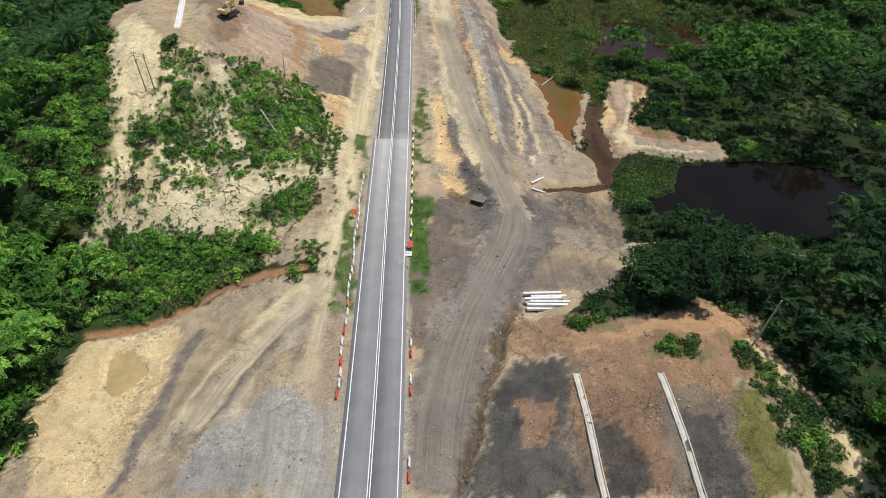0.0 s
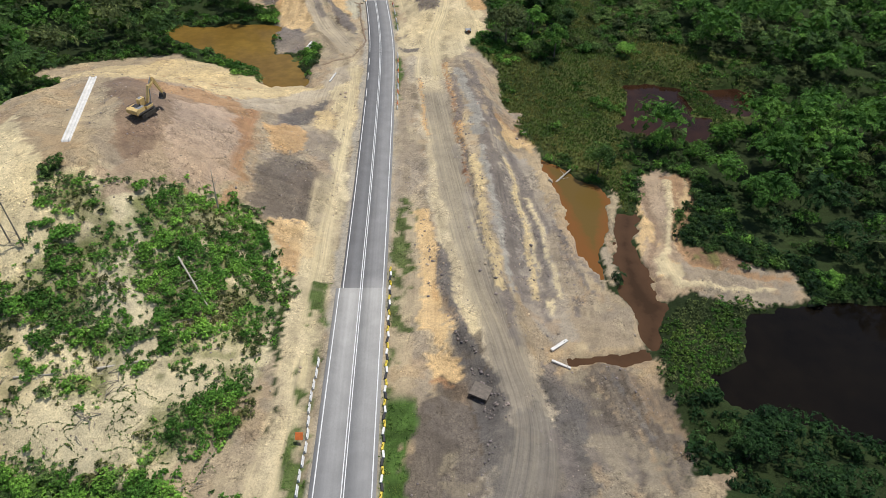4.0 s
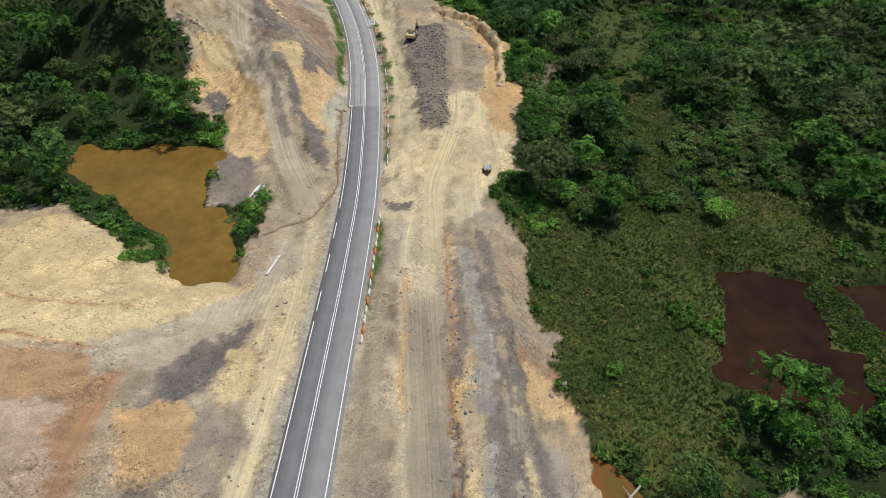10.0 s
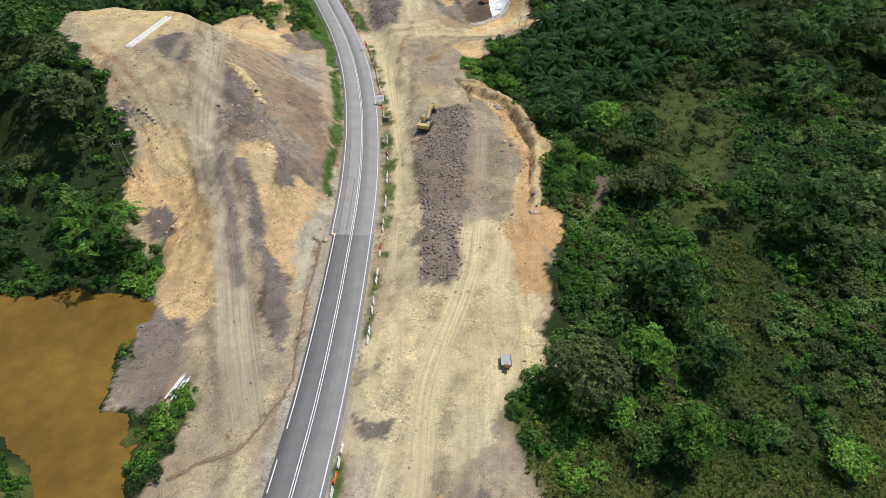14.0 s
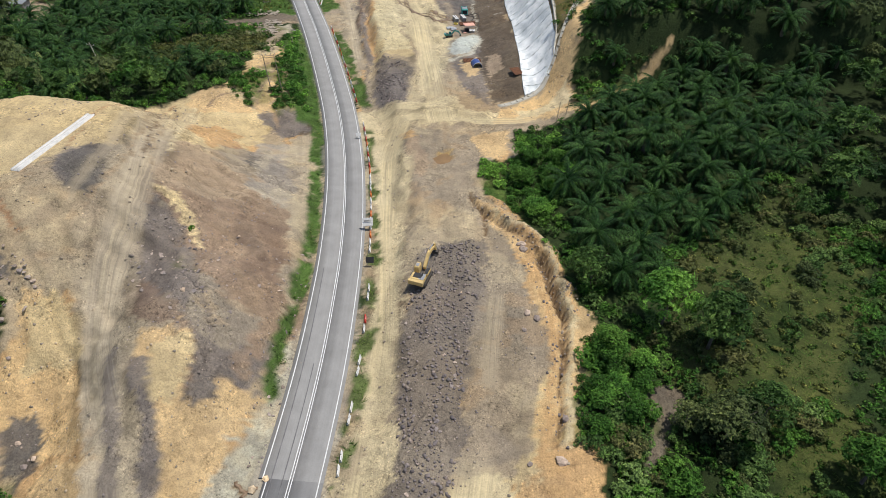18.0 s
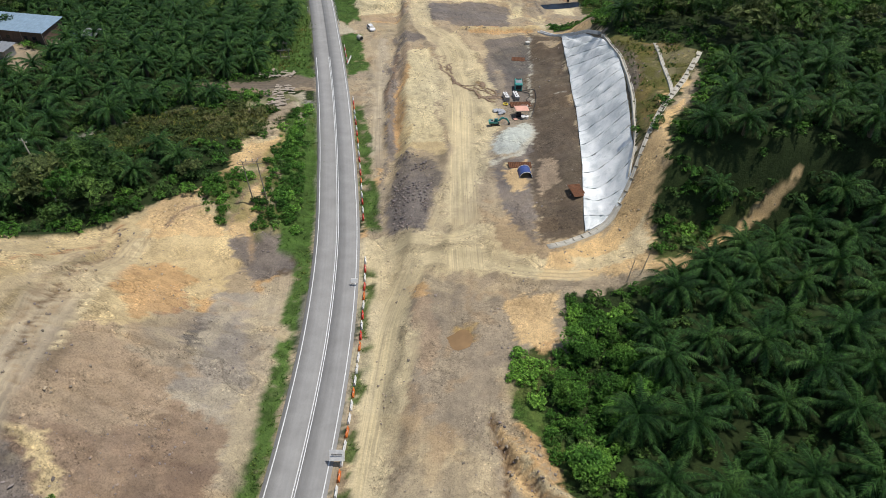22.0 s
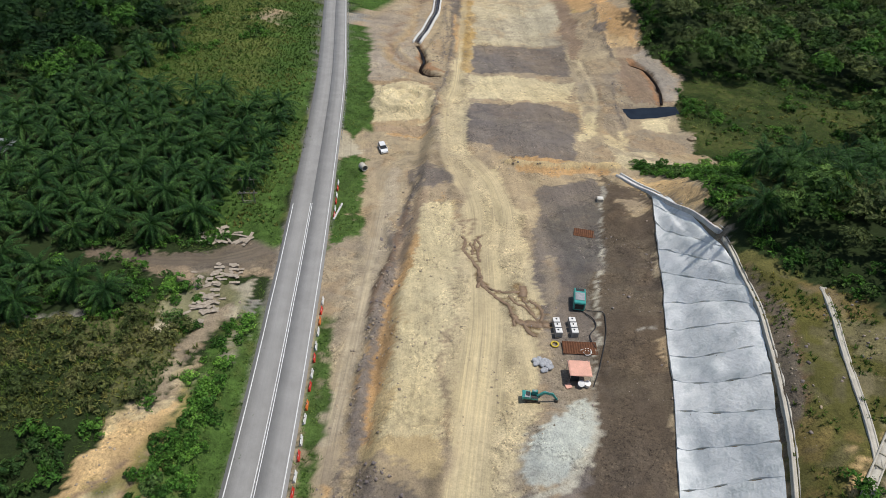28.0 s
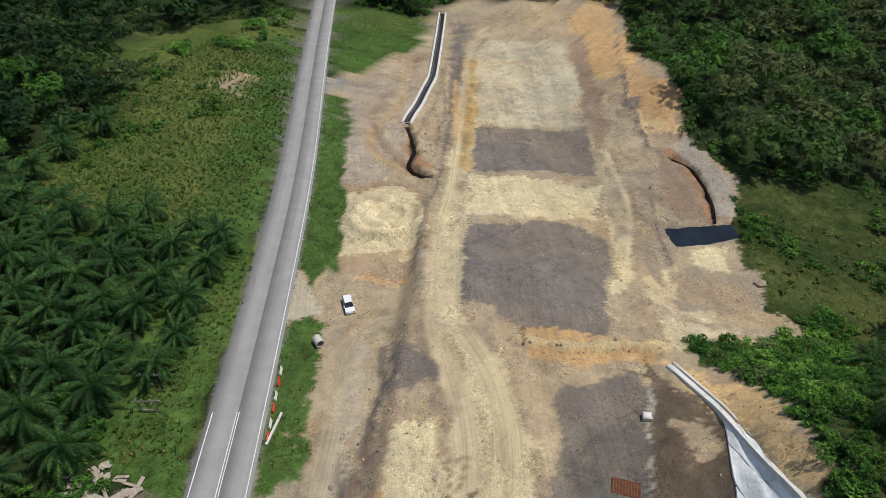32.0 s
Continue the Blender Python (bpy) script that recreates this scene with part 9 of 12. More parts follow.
edge |= (in_fields(p, ("marsh", "brush", "field", "meadow")) > -2) | (in_fields(p, ("low", "shrub")) > 0) | ((p[:, 0] < 0) & (p[:, 1] < 155))
keep = np.random.RandomState(3).rand(len(p)) < np.where(edge, 0.95, np.where(in_fields(p, ("palm",)) > 0, 0.5, 0.22))
p, edge = p[keep], edge[keep]
z = sample(HEIGHT, p[:, 0], p[:, 1]) - 0.1
size, turn, tint = 0.55 + 0.6 * rng.rand(len(p)), rng.rand(len(p)) * 6.28, rng.rand(len(p))
dry = (in_fields(p, ("brush",)) > 0) | ((in_fields(p, ("marsh",)) > 0) & (tint > 0.35))
lush = (p[:, 0] < 0) & (p[:, 1] < 155) & (tint > 0.4)
# undergrowth round the dark pond, with the same painted cloud shade
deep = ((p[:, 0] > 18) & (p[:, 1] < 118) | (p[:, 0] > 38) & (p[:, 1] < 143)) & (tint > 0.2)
edge, lush = edge & ~deep, lush & ~deep
for sel, m, lab in ((deep, M_LEAF_SHADE, "undergrowth round the dark pond, shade put into its leaf colour"), (lush, M_LEAF_FRESH, "fresh green creepers over the forest edge"), (~dry & ~lush & edge & (tint > 0.35), M_LEAF_BRIGHT, "low green undergrowth and creepers along the forest edge"), (~dry & ~lush & ~deep & (~edge | (tint <= 0.35)), M_LEAF, "low dark green undergrowth between the trees"), (dry & (rng.rand(len(p)) < 0.75), M_DRY, "brownish dry brush and weeds")):
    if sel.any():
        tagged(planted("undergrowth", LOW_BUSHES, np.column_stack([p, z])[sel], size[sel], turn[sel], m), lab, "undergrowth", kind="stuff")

# tussocks and weeds over the rough grass
p = scatter((-170, 110, 125, 500), 1.8, rng)
p = p[((in_fields(p, ("field", "marsh", "meadow", "tuft")) > 0.5) | ((in_fields(p, ("shrub",)) > 0) & (sample(BARE, p[:, 0], p[:, 1]) < 0.2))) & free(p, 0.3) & in_view(p)]
tint = value_noise(p[:, 0], p[:, 1], 6, 95) + 0.9 * rng.rand(len(p))
keep = (tint > -0.1) & ((p[:, 1] < 352) | (tint < 0.5))
p, tint = p[keep], tint[keep]
z = sample(HEIGHT, p[:, 0], p[:, 1]) - 0.1
for lo, hi, m, lab in ((-9, 0.3, M_STRAW, "dull green tussocks over rough grass"), (0.3, 0.75, M_GRASS, "green tussocks over rough grass"), (0.75, 9, M_DRY, "brownish dry tussocks over rough grass")):
    sel = (tint >= lo) & (tint < hi)
    tagged(planted("tussocks", HERBS, np.column_stack([p, z])[sel], 0.18 + 0.32 * rng.rand(int(sel.sum())) ** 1.5, rng.rand(int(sel.sum())) * 6.28, m), lab, "tussocks", kind="stuff")

# shrubs of the rough land east of the new bed, thick and thin by turns
p = scatter((8, 82, 196, 292), 2.1, rng)
thick = value_noise(p[:, 0], p[:, 1], 8, 67) + 0.7 * value_noise(p[:, 0], p[:, 1], 2.6, 68)
p = p[(in_fields(p, ("shrub",)) > 0) & free(p, 0.3) & (thick > np.where(in_fields(p, ("field", "marsh", "open")) > 0, 0.6, -0.25))]
tint = value_noise(p[:, 0], p[:, 1], 7, 69) + rng.rand(len(p))
z = sample(HEIGHT, p[:, 0], p[:, 1]) - 0.15
for lo, hi, m, lab in ((-9, 0.15, M_LEAF_OLIVE, "dull olive shrubs on rough land"), (0.15, 0.7, M_SHRUB, "grey-green shrubs on rough land"), (0.7, 1.05, M_LEAF_BRIGHT, "bright green shrubs and climbers on rough land"), (1.05, 9, M_DRY, "dry brownish shrubs on rough land")):
    sel = (tint >= lo) & (tint < hi)
    tagged(planted("shrubs", BUSHES, np.column_stack([p, z])[sel], 0.7 + 0.9 * rng.rand(int(sel.sum())) ** 1.5, rng.rand(int(sel.sum())) * 6.28, m), lab, "shrubs", kind="stuff")

# bushes and creepers on the cut ground
BUSH_ME = [template("leaves", *t, m) for t, m in zip(BUSHES, (M_LEAF_FRESH, M_LEAF_BRIGHT, M_LEAF_FRESH, M_LEAF_FRESH, M_SHRUB))]
p = scatter((-110, 84, 30, 520), 1.35, rng)
dense, loose, thin = in_fields(p, ("bush", "low", "fringe")), in_fields(p, ("scrub",)), in_fields(p, ("sparse",))
patchy = value_noise(p[:, 0], p[:, 1], 5, 61) + 0.5 * value_noise(p[:, 0], p[:, 1], 2, 62)
keep = ((dense > 0.2) & ((sample(BARE, p[:, 0], p[:, 1]) < 0.3) | (in_fields(p, ("bush",)) > 0.2))) | ((loose > 0.2) & (patchy > -0.5)) | ((thin > 0.2) & (patchy > 0.35))
hill = (p[:, 0] > -63) & (p[:, 0] < -18) & (p[:, 1] > 60) & (p[:, 1] < 125)
keep &= ~hill | (value_noise(p[:, 0], p[:, 1], 6, 161) + 0.6 * value_noise(p[:, 0], p[:, 1], 2.3, 162) > -0.08)
keep &= in_fields(p, ("clear",)) < 0
keep &= (sample(WET, p[:, 0], p[:, 1]) < 0.3) & (np.abs(p[:, 0] - np.interp(p[:, 1], ROAD_Y, ROAD_X)) > 6.5)
p = p[keep]
hill_b = p[np.argsort(rng.rand(len(p)))]
for k, q in enumerate(hill_b[:200]):
    s = 0.45 + 0.7 * rng.rand()
    ob = tagged(new("bush", BUSH_ME[k % 5]), "leafy green bush on the cut slope", "bush", "bushes on the cut ground")
    ob.matrix_basis = Matrix.LocRotScale((q[0], q[1], ground_at(q[0], q[1]) - 0.1), Euler((0, 0, rng.rand() * 6.28)), (s, s, s * 0.9))
for k, (x, y, s) in enumerate(((-171, 457, 2.3), (-164.5, 464.5, 1.9), (-157.5, 465.5, 2.0), (-165, 479, 2.2), (-161.5, 485, 1.8), (-157, 474, 1.5))):
    ob = tagged(new("bush", BUSH_ME[k % 5]), "round green bush standing in the meadow", "bush", "bushes in the meadow")
    ob.matrix_basis = Matrix.LocRotScale((x, y, ground_at(x, y) - 0.1), Euler((0, 0, k * 1.1)), (s, s, s))
rest = hill_b[200:]
z = sample(HEIGHT, rest[:, 0], rest[:, 1]) - 0.1
pick = value_noise(rest[:, 0], rest[:, 1], 4, 63) + 0.5 * rng.rand(len(rest)) > np.where((rest[:, 1] < 160) & (rest[:, 0] < 0), -0.15, 0.7)
# behind the spit a darker leaf stands in for shade
shade = (rest[:, 0] > 30) & (rest[:, 1] < 150)
for sel, m, lab in ((pick & ~shade, M_LEAF_FRESH, "bright green creepers spreading over the cut slopes"), (shade, M_LEAF, "dark green low bushes behind the spit"), (~pick & ~shade, M_LEAF_BRIGHT, "green shrubs and weeds on the cut slopes")):
    tagged(planted("creepers", BUSHES, np.column_stack([rest, z])[sel], 0.28 + 0.6 * rng.rand(int(sel.sum())) ** 1.4, rng.rand(int(sel.sum())) * 6.28, m), lab, "creepers", kind="stuff")


# low herbs, grass and climbers that knit the bushes of the scrub hill together
p = scatter((-66, -17, 58, 125), 0.66, rng)
mass, thin = in_fields(p + rng.normal(size=p.shape), ("bush",)), in_fields(p, ("sparse",))
patchy = value_noise(p[:, 0], p[:, 1], 5.5, 163) + 0.7 * value_noise(p[:, 0], p[:, 1], 1.9, 164)
p = p[((mass > -0.6) & (patchy > -0.75) | (thin > 0) & (patchy > 0.42)) & (sample(WET, p[:, 0], p[:, 1]) < 0.3)]
tint = value_noise(p[:, 0], p[:, 1], 4.5, 165) + 0.5 * value_noise(p[:, 0], p[:, 1], 1.5, 166) + 0.7 * rng.rand(len(p))
z = sample(HEIGHT, p[:, 0], p[:, 1]) - 0.04
for lo, hi, m, lab in ((-9, 0.05, M_SHRUB, "low grey-green weeds over the sandy slope"), (0.05, 0.6, M_LEAF_FRESH, "lime-green climbers over the sandy slope"), (0.6, 9, M_DRY, "dry brownish weeds over the sandy slope")):
    sel = (tint >= lo) & (tint < hi)
    tagged(planted("herbs", HERBS, np.column_stack([p, z])[sel], 0.2 + 0.36 * rng.rand(int(sel.sum())) ** 1.6, rng.rand(int(sel.sum())) * 6.28, m), lab, "weeds", kind="stuff")

# vines that creep in threads over the bare sand of the scrub hill
vrng = np.random.RandomState(77)
spots = []
for _ in range(74):
    x, y = -60 + 34 * vrng.rand(), 77 + 12 * vrng.rand()
    a = vrng.rand() * 6.28
    for _ in range(30 + int(24 * vrng.rand())):
        a += vrng.normal() * 0.4
        x, y = x + 0.19 * math.cos(a), y + 0.15 * math.sin(a)
        spots.append((x, y))
p = np.array(spots)
p = p[sample(BARE, p[:, 0], p[:, 1]) > 0.4]
tagged(planted("vines", HERBS, np.column_stack([p, sample(HEIGHT, p[:, 0], p[:, 1]) - 0.04]), 0.05 + 0.07 * vrng.rand(len(p)) ** 1.5, vrng.rand(len(p)) * 6.28, M_SHRUB), "thin green vines creeping over bare sand", "vines", kind="stuff")


# grass of fields and verges
def tufts(rng, n, r):
    a, q = rng.rand(n) * 6.283, np.sqrt(rng.rand(n)) * r
    base = np.stack([np.cos(a) * q, np.sin(a) * q, np.zeros(n)], 1)
    b = rng.rand(n) * 6.283
    side = np.stack([np.cos(b), np.sin(b), np.zeros(n)], 1) * 0.07
    tip = base + np.stack([rng.normal(size=n) * 0.4, rng.normal(size=n) * 0.4, 0.14 + 0.2 * rng.rand(n)], 1)
    co = np.stack([base - side, base + side, tip], 1).reshape(-1, 3)
    return co, np.arange(3 * n).reshape(-1, 3)


TUFTS = [tufts(np.random.RandomState(90 + i), 9, 0.55) for i in range(6)]
p = scatter((-190, 110, 30, 560), 0.92, rng)
p = p[sample(COLOUR[..., 1] - COLOUR[..., 0], p[:, 0], p[:, 1]) > 0.0]
verge = (sample(BARE, p[:, 0], p[:, 1]) < 0.35) & (np.abs(p[:, 0] - np.interp(p[:, 1], ROAD_Y, ROAD_X)) < 22) & (np.abs(p[:, 0] - np.interp(p[:, 1], ROAD_Y, ROAD_X)) > 5.2)
p = p[(verge | (sample(GRASSY, p[:, 0], p[:, 1]) > 0.5) | (in_fields(p, ("field", "marsh", "brush", "meadow")) > 0)) & (sample(WET, p[:, 0], p[:, 1]) < 0.3) & (sample(BARE, p[:, 0], p[:, 1]) < 0.4)]
z = sample(HEIGHT, p[:, 0], p[:, 1]) - 0.05
tagged(planted("grass", TUFTS, np.column_stack([p, z]), 0.5 + 0.7 * rng.rand(len(p)), rng.rand(len(p)) * 6.28, M_GRASS), "rough green grass on fields and verges", "grass", kind="stuff")


# standing grass of the marsh and rough fields, straw-coloured and green by turns
def blade_clump(rng, n):
    """Blades that stand up and fall outwards."""
    a, b = rng.rand(n) * 6.283, rng.rand(n) * 6.283
    base = np.stack([np.cos(a), np.sin(a), np.zeros(n)], 1) * 0.18 * np.sqrt(rng.rand(n, 1))
    side = np.stack([-np.sin(b), np.cos(b), np.zeros(n)], 1) * 0.075
    tip = base + np.stack([np.cos(b) * 0.42, np.sin(b) * 0.42, 0.3 + 0.35 * rng.rand(n)], 1)
    return np.stack([base - side, base + side, tip], 1).reshape(-1, 3), np.arange(3 * n).reshape(-1, 3)


CLUMPS = [blade_clump(np.random.RandomState(290 + i), 11) for i in range(8)]
p = np.concatenate([scatter((10, 66, 122, 236), 0.6, rng), scatter((-14, 8, 332, 374), 0.6, rng), scatter((-170, -78, 356, 470), 0.95, rng), scatter((-108, -66, 304, 348), 0.8, rng)])
p = p[((in_fields(p + 0.9 * rng.normal(size=p.shape), ("marsh", "field", "meadow", "brush")) > 0) | ((in_fields(p, ("turf",)) > 0.3) & (value_noise(p[:, 0], p[:, 1], 2.5, 183) > 0.0))) & (sample(WET, p[:, 0], p[:, 1]) < 0.5) & ((sample(BARE, p[:, 0], p[:, 1]) < 0.85) | (in_fields(p, ("turf",)) > 0.3))]
tint = value_noise(p[:, 0], p[:, 1], 6, 181) + 0.6 * value_noise(p[:, 0], p[:, 1], 2.2, 182) + 0.5 * rng.rand(len(p)) - 0.5 * (p[:, 1] > 352)
z = sample(HEIGHT, p[:, 0], p[:, 1]) - 0.03
for sel, m, lab in ((tint < 0.2, M_GRASS, "standing green grass of the marsh"), (tint >= 0.2, M_STRAW, "standing straw-green grass of the marsh")):
    tagged(planted("marsh_grass", CLUMPS, np.column_stack([p, z])[sel], np.where(p[sel, 1] > 352, 0.75, np.where(p[sel, 0] > -20, 0.7, 0.9)) * np.where(in_fields(p[sel], ("turf",)) > 0, 0.4, 1.0) * 0.7 + 0.7 * rng.rand(int(sel.sum())), rng.rand(int(sel.sum())) * 6.28, m), lab, "grass", kind="stuff")


# tangles of dead brush on the scrub hill
tw = []
for cx, cy in ((-52, 88), (-40, 84.5), (-38, 89), (-33, 101), (-31, 99), (-27, 78)):
    for _ in range(7):
        a, r = rng.rand() * 6.28, rng.rand() * 2.6
        x, y = cx + math.cos(a) * r, cy + math.sin(a) * r
        b, ln = rng.rand() * 6.28, 0.8 + 1.8 * rng.rand()
        x2, y2 = x + math.cos(b) * ln, y + math.sin(b) * ln
        tw.append(tube([(x, y, ground_at(x, y) + 0.1), ((x + x2) / 2, (y + y2) / 2, ground_at((x + x2) / 2, (y + y2) / 2) + 0.35 + 0.3 * rng.rand()), (x2, y2, ground_at(x2, y2) + 0.15)], [0.06, 0.05, 0.02], 4))
tagged(link("dead_brush", *merge(tw), M_TWIG), "tangles of grey-brown dead branches on the scrub slope", "brush", kind="stuff")


# loose stones
def stone(rng):
    co = np.array([(x, y, z) for x in (-1, 1) for y in (-1, 1) for z in (-1, 1)], float)
    co *= 0.7 + 0.6 * rng.rand(8, 1)
    co *= np.array((1, 0.8, 0.6)) * (0.75 + 0.5 * rng.rand(1, 3))
    return co * 0.5, np.array([(0, 1, 3, 2), (4, 6, 7, 5), (0, 4, 5, 1), (2, 3, 7, 6), (0, 2, 6, 4), (1, 5, 7, 3)])


STONES = [stone(np.random.RandomState(100 + i)) for i in range(12)]
p = scatter((-98, 56, 32, 490), 0.95, rng, 0.9)
c = sample(COLOUR[..., 0], p[:, 0], p[:, 1])
clump = value_noise(p[:, 0], p[:, 1], 6, 71) + 0.6 * value_noise(p[:, 0], p[:, 1], 2.2, 72) + 0.5 * (1 - sample(FLAT, p[:, 0], p[:, 1]))
far = np.abs(sample(across, p[:, 0], p[:, 1])) > 5.5
ok = (sample(BARE, p[:, 0], p[:, 1]) > 0.75) & far & (sample(WET, p[:, 0], p[:, 1]) < 0.1) & (clump > 0.25) & (c > 0.125)
p, c = p[ok], c[ok]
z = sample(HEIGHT, p[:, 0], p[:, 1])
size = 0.08 + 0.24 * rng.rand(len(p)) ** 4
for nm, sel, m, lab in (("dark_stones", c < 0.3, M_STONE, "scattered dark grey stones on bare earth"), ("pale_stones", c >= 0.3, M_PALESTONE, "scattered pale tan stones on bare earth")):
    tagged(planted(nm, STONES, np.column_stack([p, z])[sel], size[sel], rng.rand(int(sel.sum())) * 6.28, m), lab, "stones", kind="stuff")
# broken rock along the pushed-up berms and cut edges
pts = []
for kind, width, lift, path in LINES:
    if kind in ("dark", "ridge", "crack", "yellow", "orange"):
        for (ax, ay), (bx, by) in zip(path, path[1:]):
            n = int(math.hypot(bx - ax, by - ay) * 2.2)
            t = rng.rand(n)
            pts.append(np.stack([ax + t * (bx - ax) + rng.normal(size=n) * (0.5 + width * 0.5), ay + t * (by - ay) + rng.normal(size=n) * (0.5 + width * 0.5)], 1))
q = np.concatenate(pts)
q = q[(sample(BARE, q[:, 0], q[:, 1]) > 0.5) & (np.abs(sample(across, q[:, 0], q[:, 1])) > 5)]
z = sample(HEIGHT, q[:, 0], q[:, 1])
pick = rng.rand(len(q)) < 0.55
for nm, sel, m, lab in (("berm_stones", pick, M_STONE, "dark broken rock along pushed-up berms"), ("berm_clods", ~pick, M_PALESTONE, "tan clods along pushed-up berms")):
    tagged(planted(nm, STONES, np.column_stack([q, z])[sel], 0.1 + 0.3 * rng.rand(int(sel.sum())) ** 2.5, rng.rand(int(sel.sum())) * 6.28, m), lab, "stones", kind="stuff")
# quarried rubble spread on the new bed and beside it
RUBBLE = [o for k, o in SOILS if k == "rubble"]
pts = []
for o in RUBBLE:
    xs, ys = [v[0] for v in o], [v[1] for v in o]
    q = scatter((min(xs), max(xs), min(ys), max(ys)), 0.5, rng, 0.8)
    pts.append(q[inside(q[:, 0], q[:, 1], o) > 0.2])
q = np.concatenate(pts)
q = q[value_noise(q[:, 0], q[:, 1], 3, 73) + 0.8 * value_noise(q[:, 0], q[:, 1], 1.2, 74) > -0.35]
z = sample(HEIGHT, q[:, 0], q[:, 1]) + 0.05
tagged(planted("rubble", STONES, np.column_stack([q, z]), 0.12 + 0.32 * rng.rand(len(q)) ** 2.2, rng.rand(len(q)) * 6.28, M_STONE), "broken purplish grey rock rubble spread on the bed", "rubble", kind="stuff")

# ---- made things ----
def root(name, x, y, yaw=0.0, lift=0.0, label="", category="", group="", kind="", z=None):
    ob = new(name)
    ob.matrix_basis = pose(x, y, (ground_at(x, y) if z is None else z) + lift, 0, 0, yaw)
    return tagged(ob, label, category, group, kind)


def part(name, bm, mat, parent, label="", smooth=False):
    me = bpy.data.meshes.new(name)
    bm.normal_update()
    bm.to_mesh(me)
    bm.free()
    if smooth:
        me.polygons.foreach_set("use_smooth", np.ones(len(me.polygons), bool))
    me.materials.append(mat)
    ob = new(name, me)
    ob.parent = parent
    return tagged(ob, label) if label else ob


def block(size, at=(0, 0, 0), turn=(0, 0, 0), bevel=0.03, taper=1.0, bm=None):
    """A bevelled block; taper narrows its top."""
    own = bmesh.new()
    bmesh.ops.create_cube(own, size=1.0)
    for v in own.verts:
        k = taper if v.co.z > 0 else 1.0
        v.co = Vector((v.co.x * size[0] * k, v.co.y * size[1] * k, v.co.z * size[2]))
    if bevel:
        bmesh.ops.bevel(own, geom=own.edges[:], offset=min(bevel, 0.3 * min(size)), segments=1, affect="EDGES", profile=0.6)
    own.transform(pose(*at, *turn))
    if bm is None:
        return own
    tmp = bpy.data.meshes.new("tmp")
    own.to_mesh(tmp)
    own.free()
    bm.from_mesh(tmp)
    bpy.data.meshes.remove(tmp)
    return bm


def drum(radius, length, at=(0, 0, 0), turn=(0, 0, 0), sides=14, r2=None, bm=None):
    own = bmesh.new()
    bmesh.ops.create_cone(own, cap_ends=True, segments=sides, radius1=radius, radius2=radius if r2 is None else r2, depth=length)
    own.transform(pose(*at, *turn))
    if bm is None:
        return own
    tmp = bpy.data.meshes.new("tmp")
    own.to_mesh(tmp)
    own.free()
    bm.from_mesh(tmp)
    bpy.data.meshes.remove(tmp)
    return bm


def rod(a, b, r, sides=8, r2=None):
    """A round bar from a to b."""
    a, b = Vector(a), Vector(b)
    bm = bmesh.new()
    bmesh.ops.create_cone(bm, cap_ends=True, segments=sides, radius1=r, radius2=r if r2 is None else r2, depth=(b - a).length)
    q = (b - a).to_track_quat("Z", "Y").to_matrix().to_4x4()
    bm.transform(Matrix.Translation((a + b) / 2) @ q)
    return bm


def beam(a, b, w, h, bevel=0.03):
    """A square bar from a to b."""
    a, b = Vector(a), Vector(b)
    bm = block((w, h, (b - a).length), bevel=bevel)
    q = (b - a).to_track_quat("Z", "X").to_matrix().to_4x4()
    bm.transform(Matrix.Translation((a + b) / 2) @ q)
    return bm


def outline_solid(points, width, at=(0, 0, 0)):
    """A plate of that width whose side outline is given in y and z."""
    bm = bmesh.new()
    rows = [[bm.verts.new((at[0] + s * width / 2, at[1] + y, at[2] + z)) for y, z in points] for s in (-1, 1)]
    bm.faces.new(rows[0])
    bm.faces.new(list(reversed(rows[1])))
    n = len(points)
    for i in range(n):
        bm.faces.new((rows[0][i], rows[1][i], rows[1][(i + 1) % n], rows[0][(i + 1) % n]))
    bmesh.ops.recalc_face_normals(bm, faces=bm.faces[:])
    return bm


def resample(path, gap):
    p = np.array(path, float)
    d = np.concatenate([[0], np.cumsum(np.hypot(*np.diff(p, axis=0).T))])
    t = np.linspace(0, d[-1], max(2, int(round(d[-1] / gap)) + 1))
    return np.stack([np.interp(t, d, p[:, 0]), np.interp(t, d, p[:, 1])], 1)


def smooth_path(path, gap):
    q = resample(path, gap)
    for _ in range(3):
        q[1:-1] = (q[:-2] + 2 * q[1:-1] + q[2:]) / 4
    return q


def draped(path, o0, o1, lift, depth):
    """A strip between two offsets from a path, laid over the land, with thickness."""
    t = np.gradient(path, axis=0)
    n = np.stack([t[:, 1], -t[:, 0]], 1) / (np.hypot(t[:, 0], t[:, 1])[:, None] + 1e-9)
    a, b = path + n * o0, path + n * o1
    z = sample(HEIGHT, path[:, 0], path[:, 1])
    for _ in range(2):
        z[1:-1] = (z[:-2] + z[1:-1] + z[2:]) / 3
    z = z + lift
    m = len(path)
    co = np.concatenate([np.column_stack([a, z]), np.column_stack([b, z]), np.column_stack([a, z - depth]), np.column_stack([b, z - depth])])
    i = np.arange(m - 1)
    f = [np.stack([i, i + m, i + m + 1, i + 1], 1), np.stack([i, i + 1, i + 1 + 2 * m, i + 2 * m], 1), np.stack([i + m, i + 3 * m, i + 3 * m + 1, i + m + 1], 1)]
    ends = np.array([(0, 2 * m, 3 * m, m), (m - 1, 2 * m - 1, 4 * m - 1, 3 * m - 1)])
    return co, np.concatenate(f + [ends])


M_CONCRETE = plain("concrete", (0.50, 0.47, 0.40), 0.85, 0, 0.18, 1.1, 0.01)
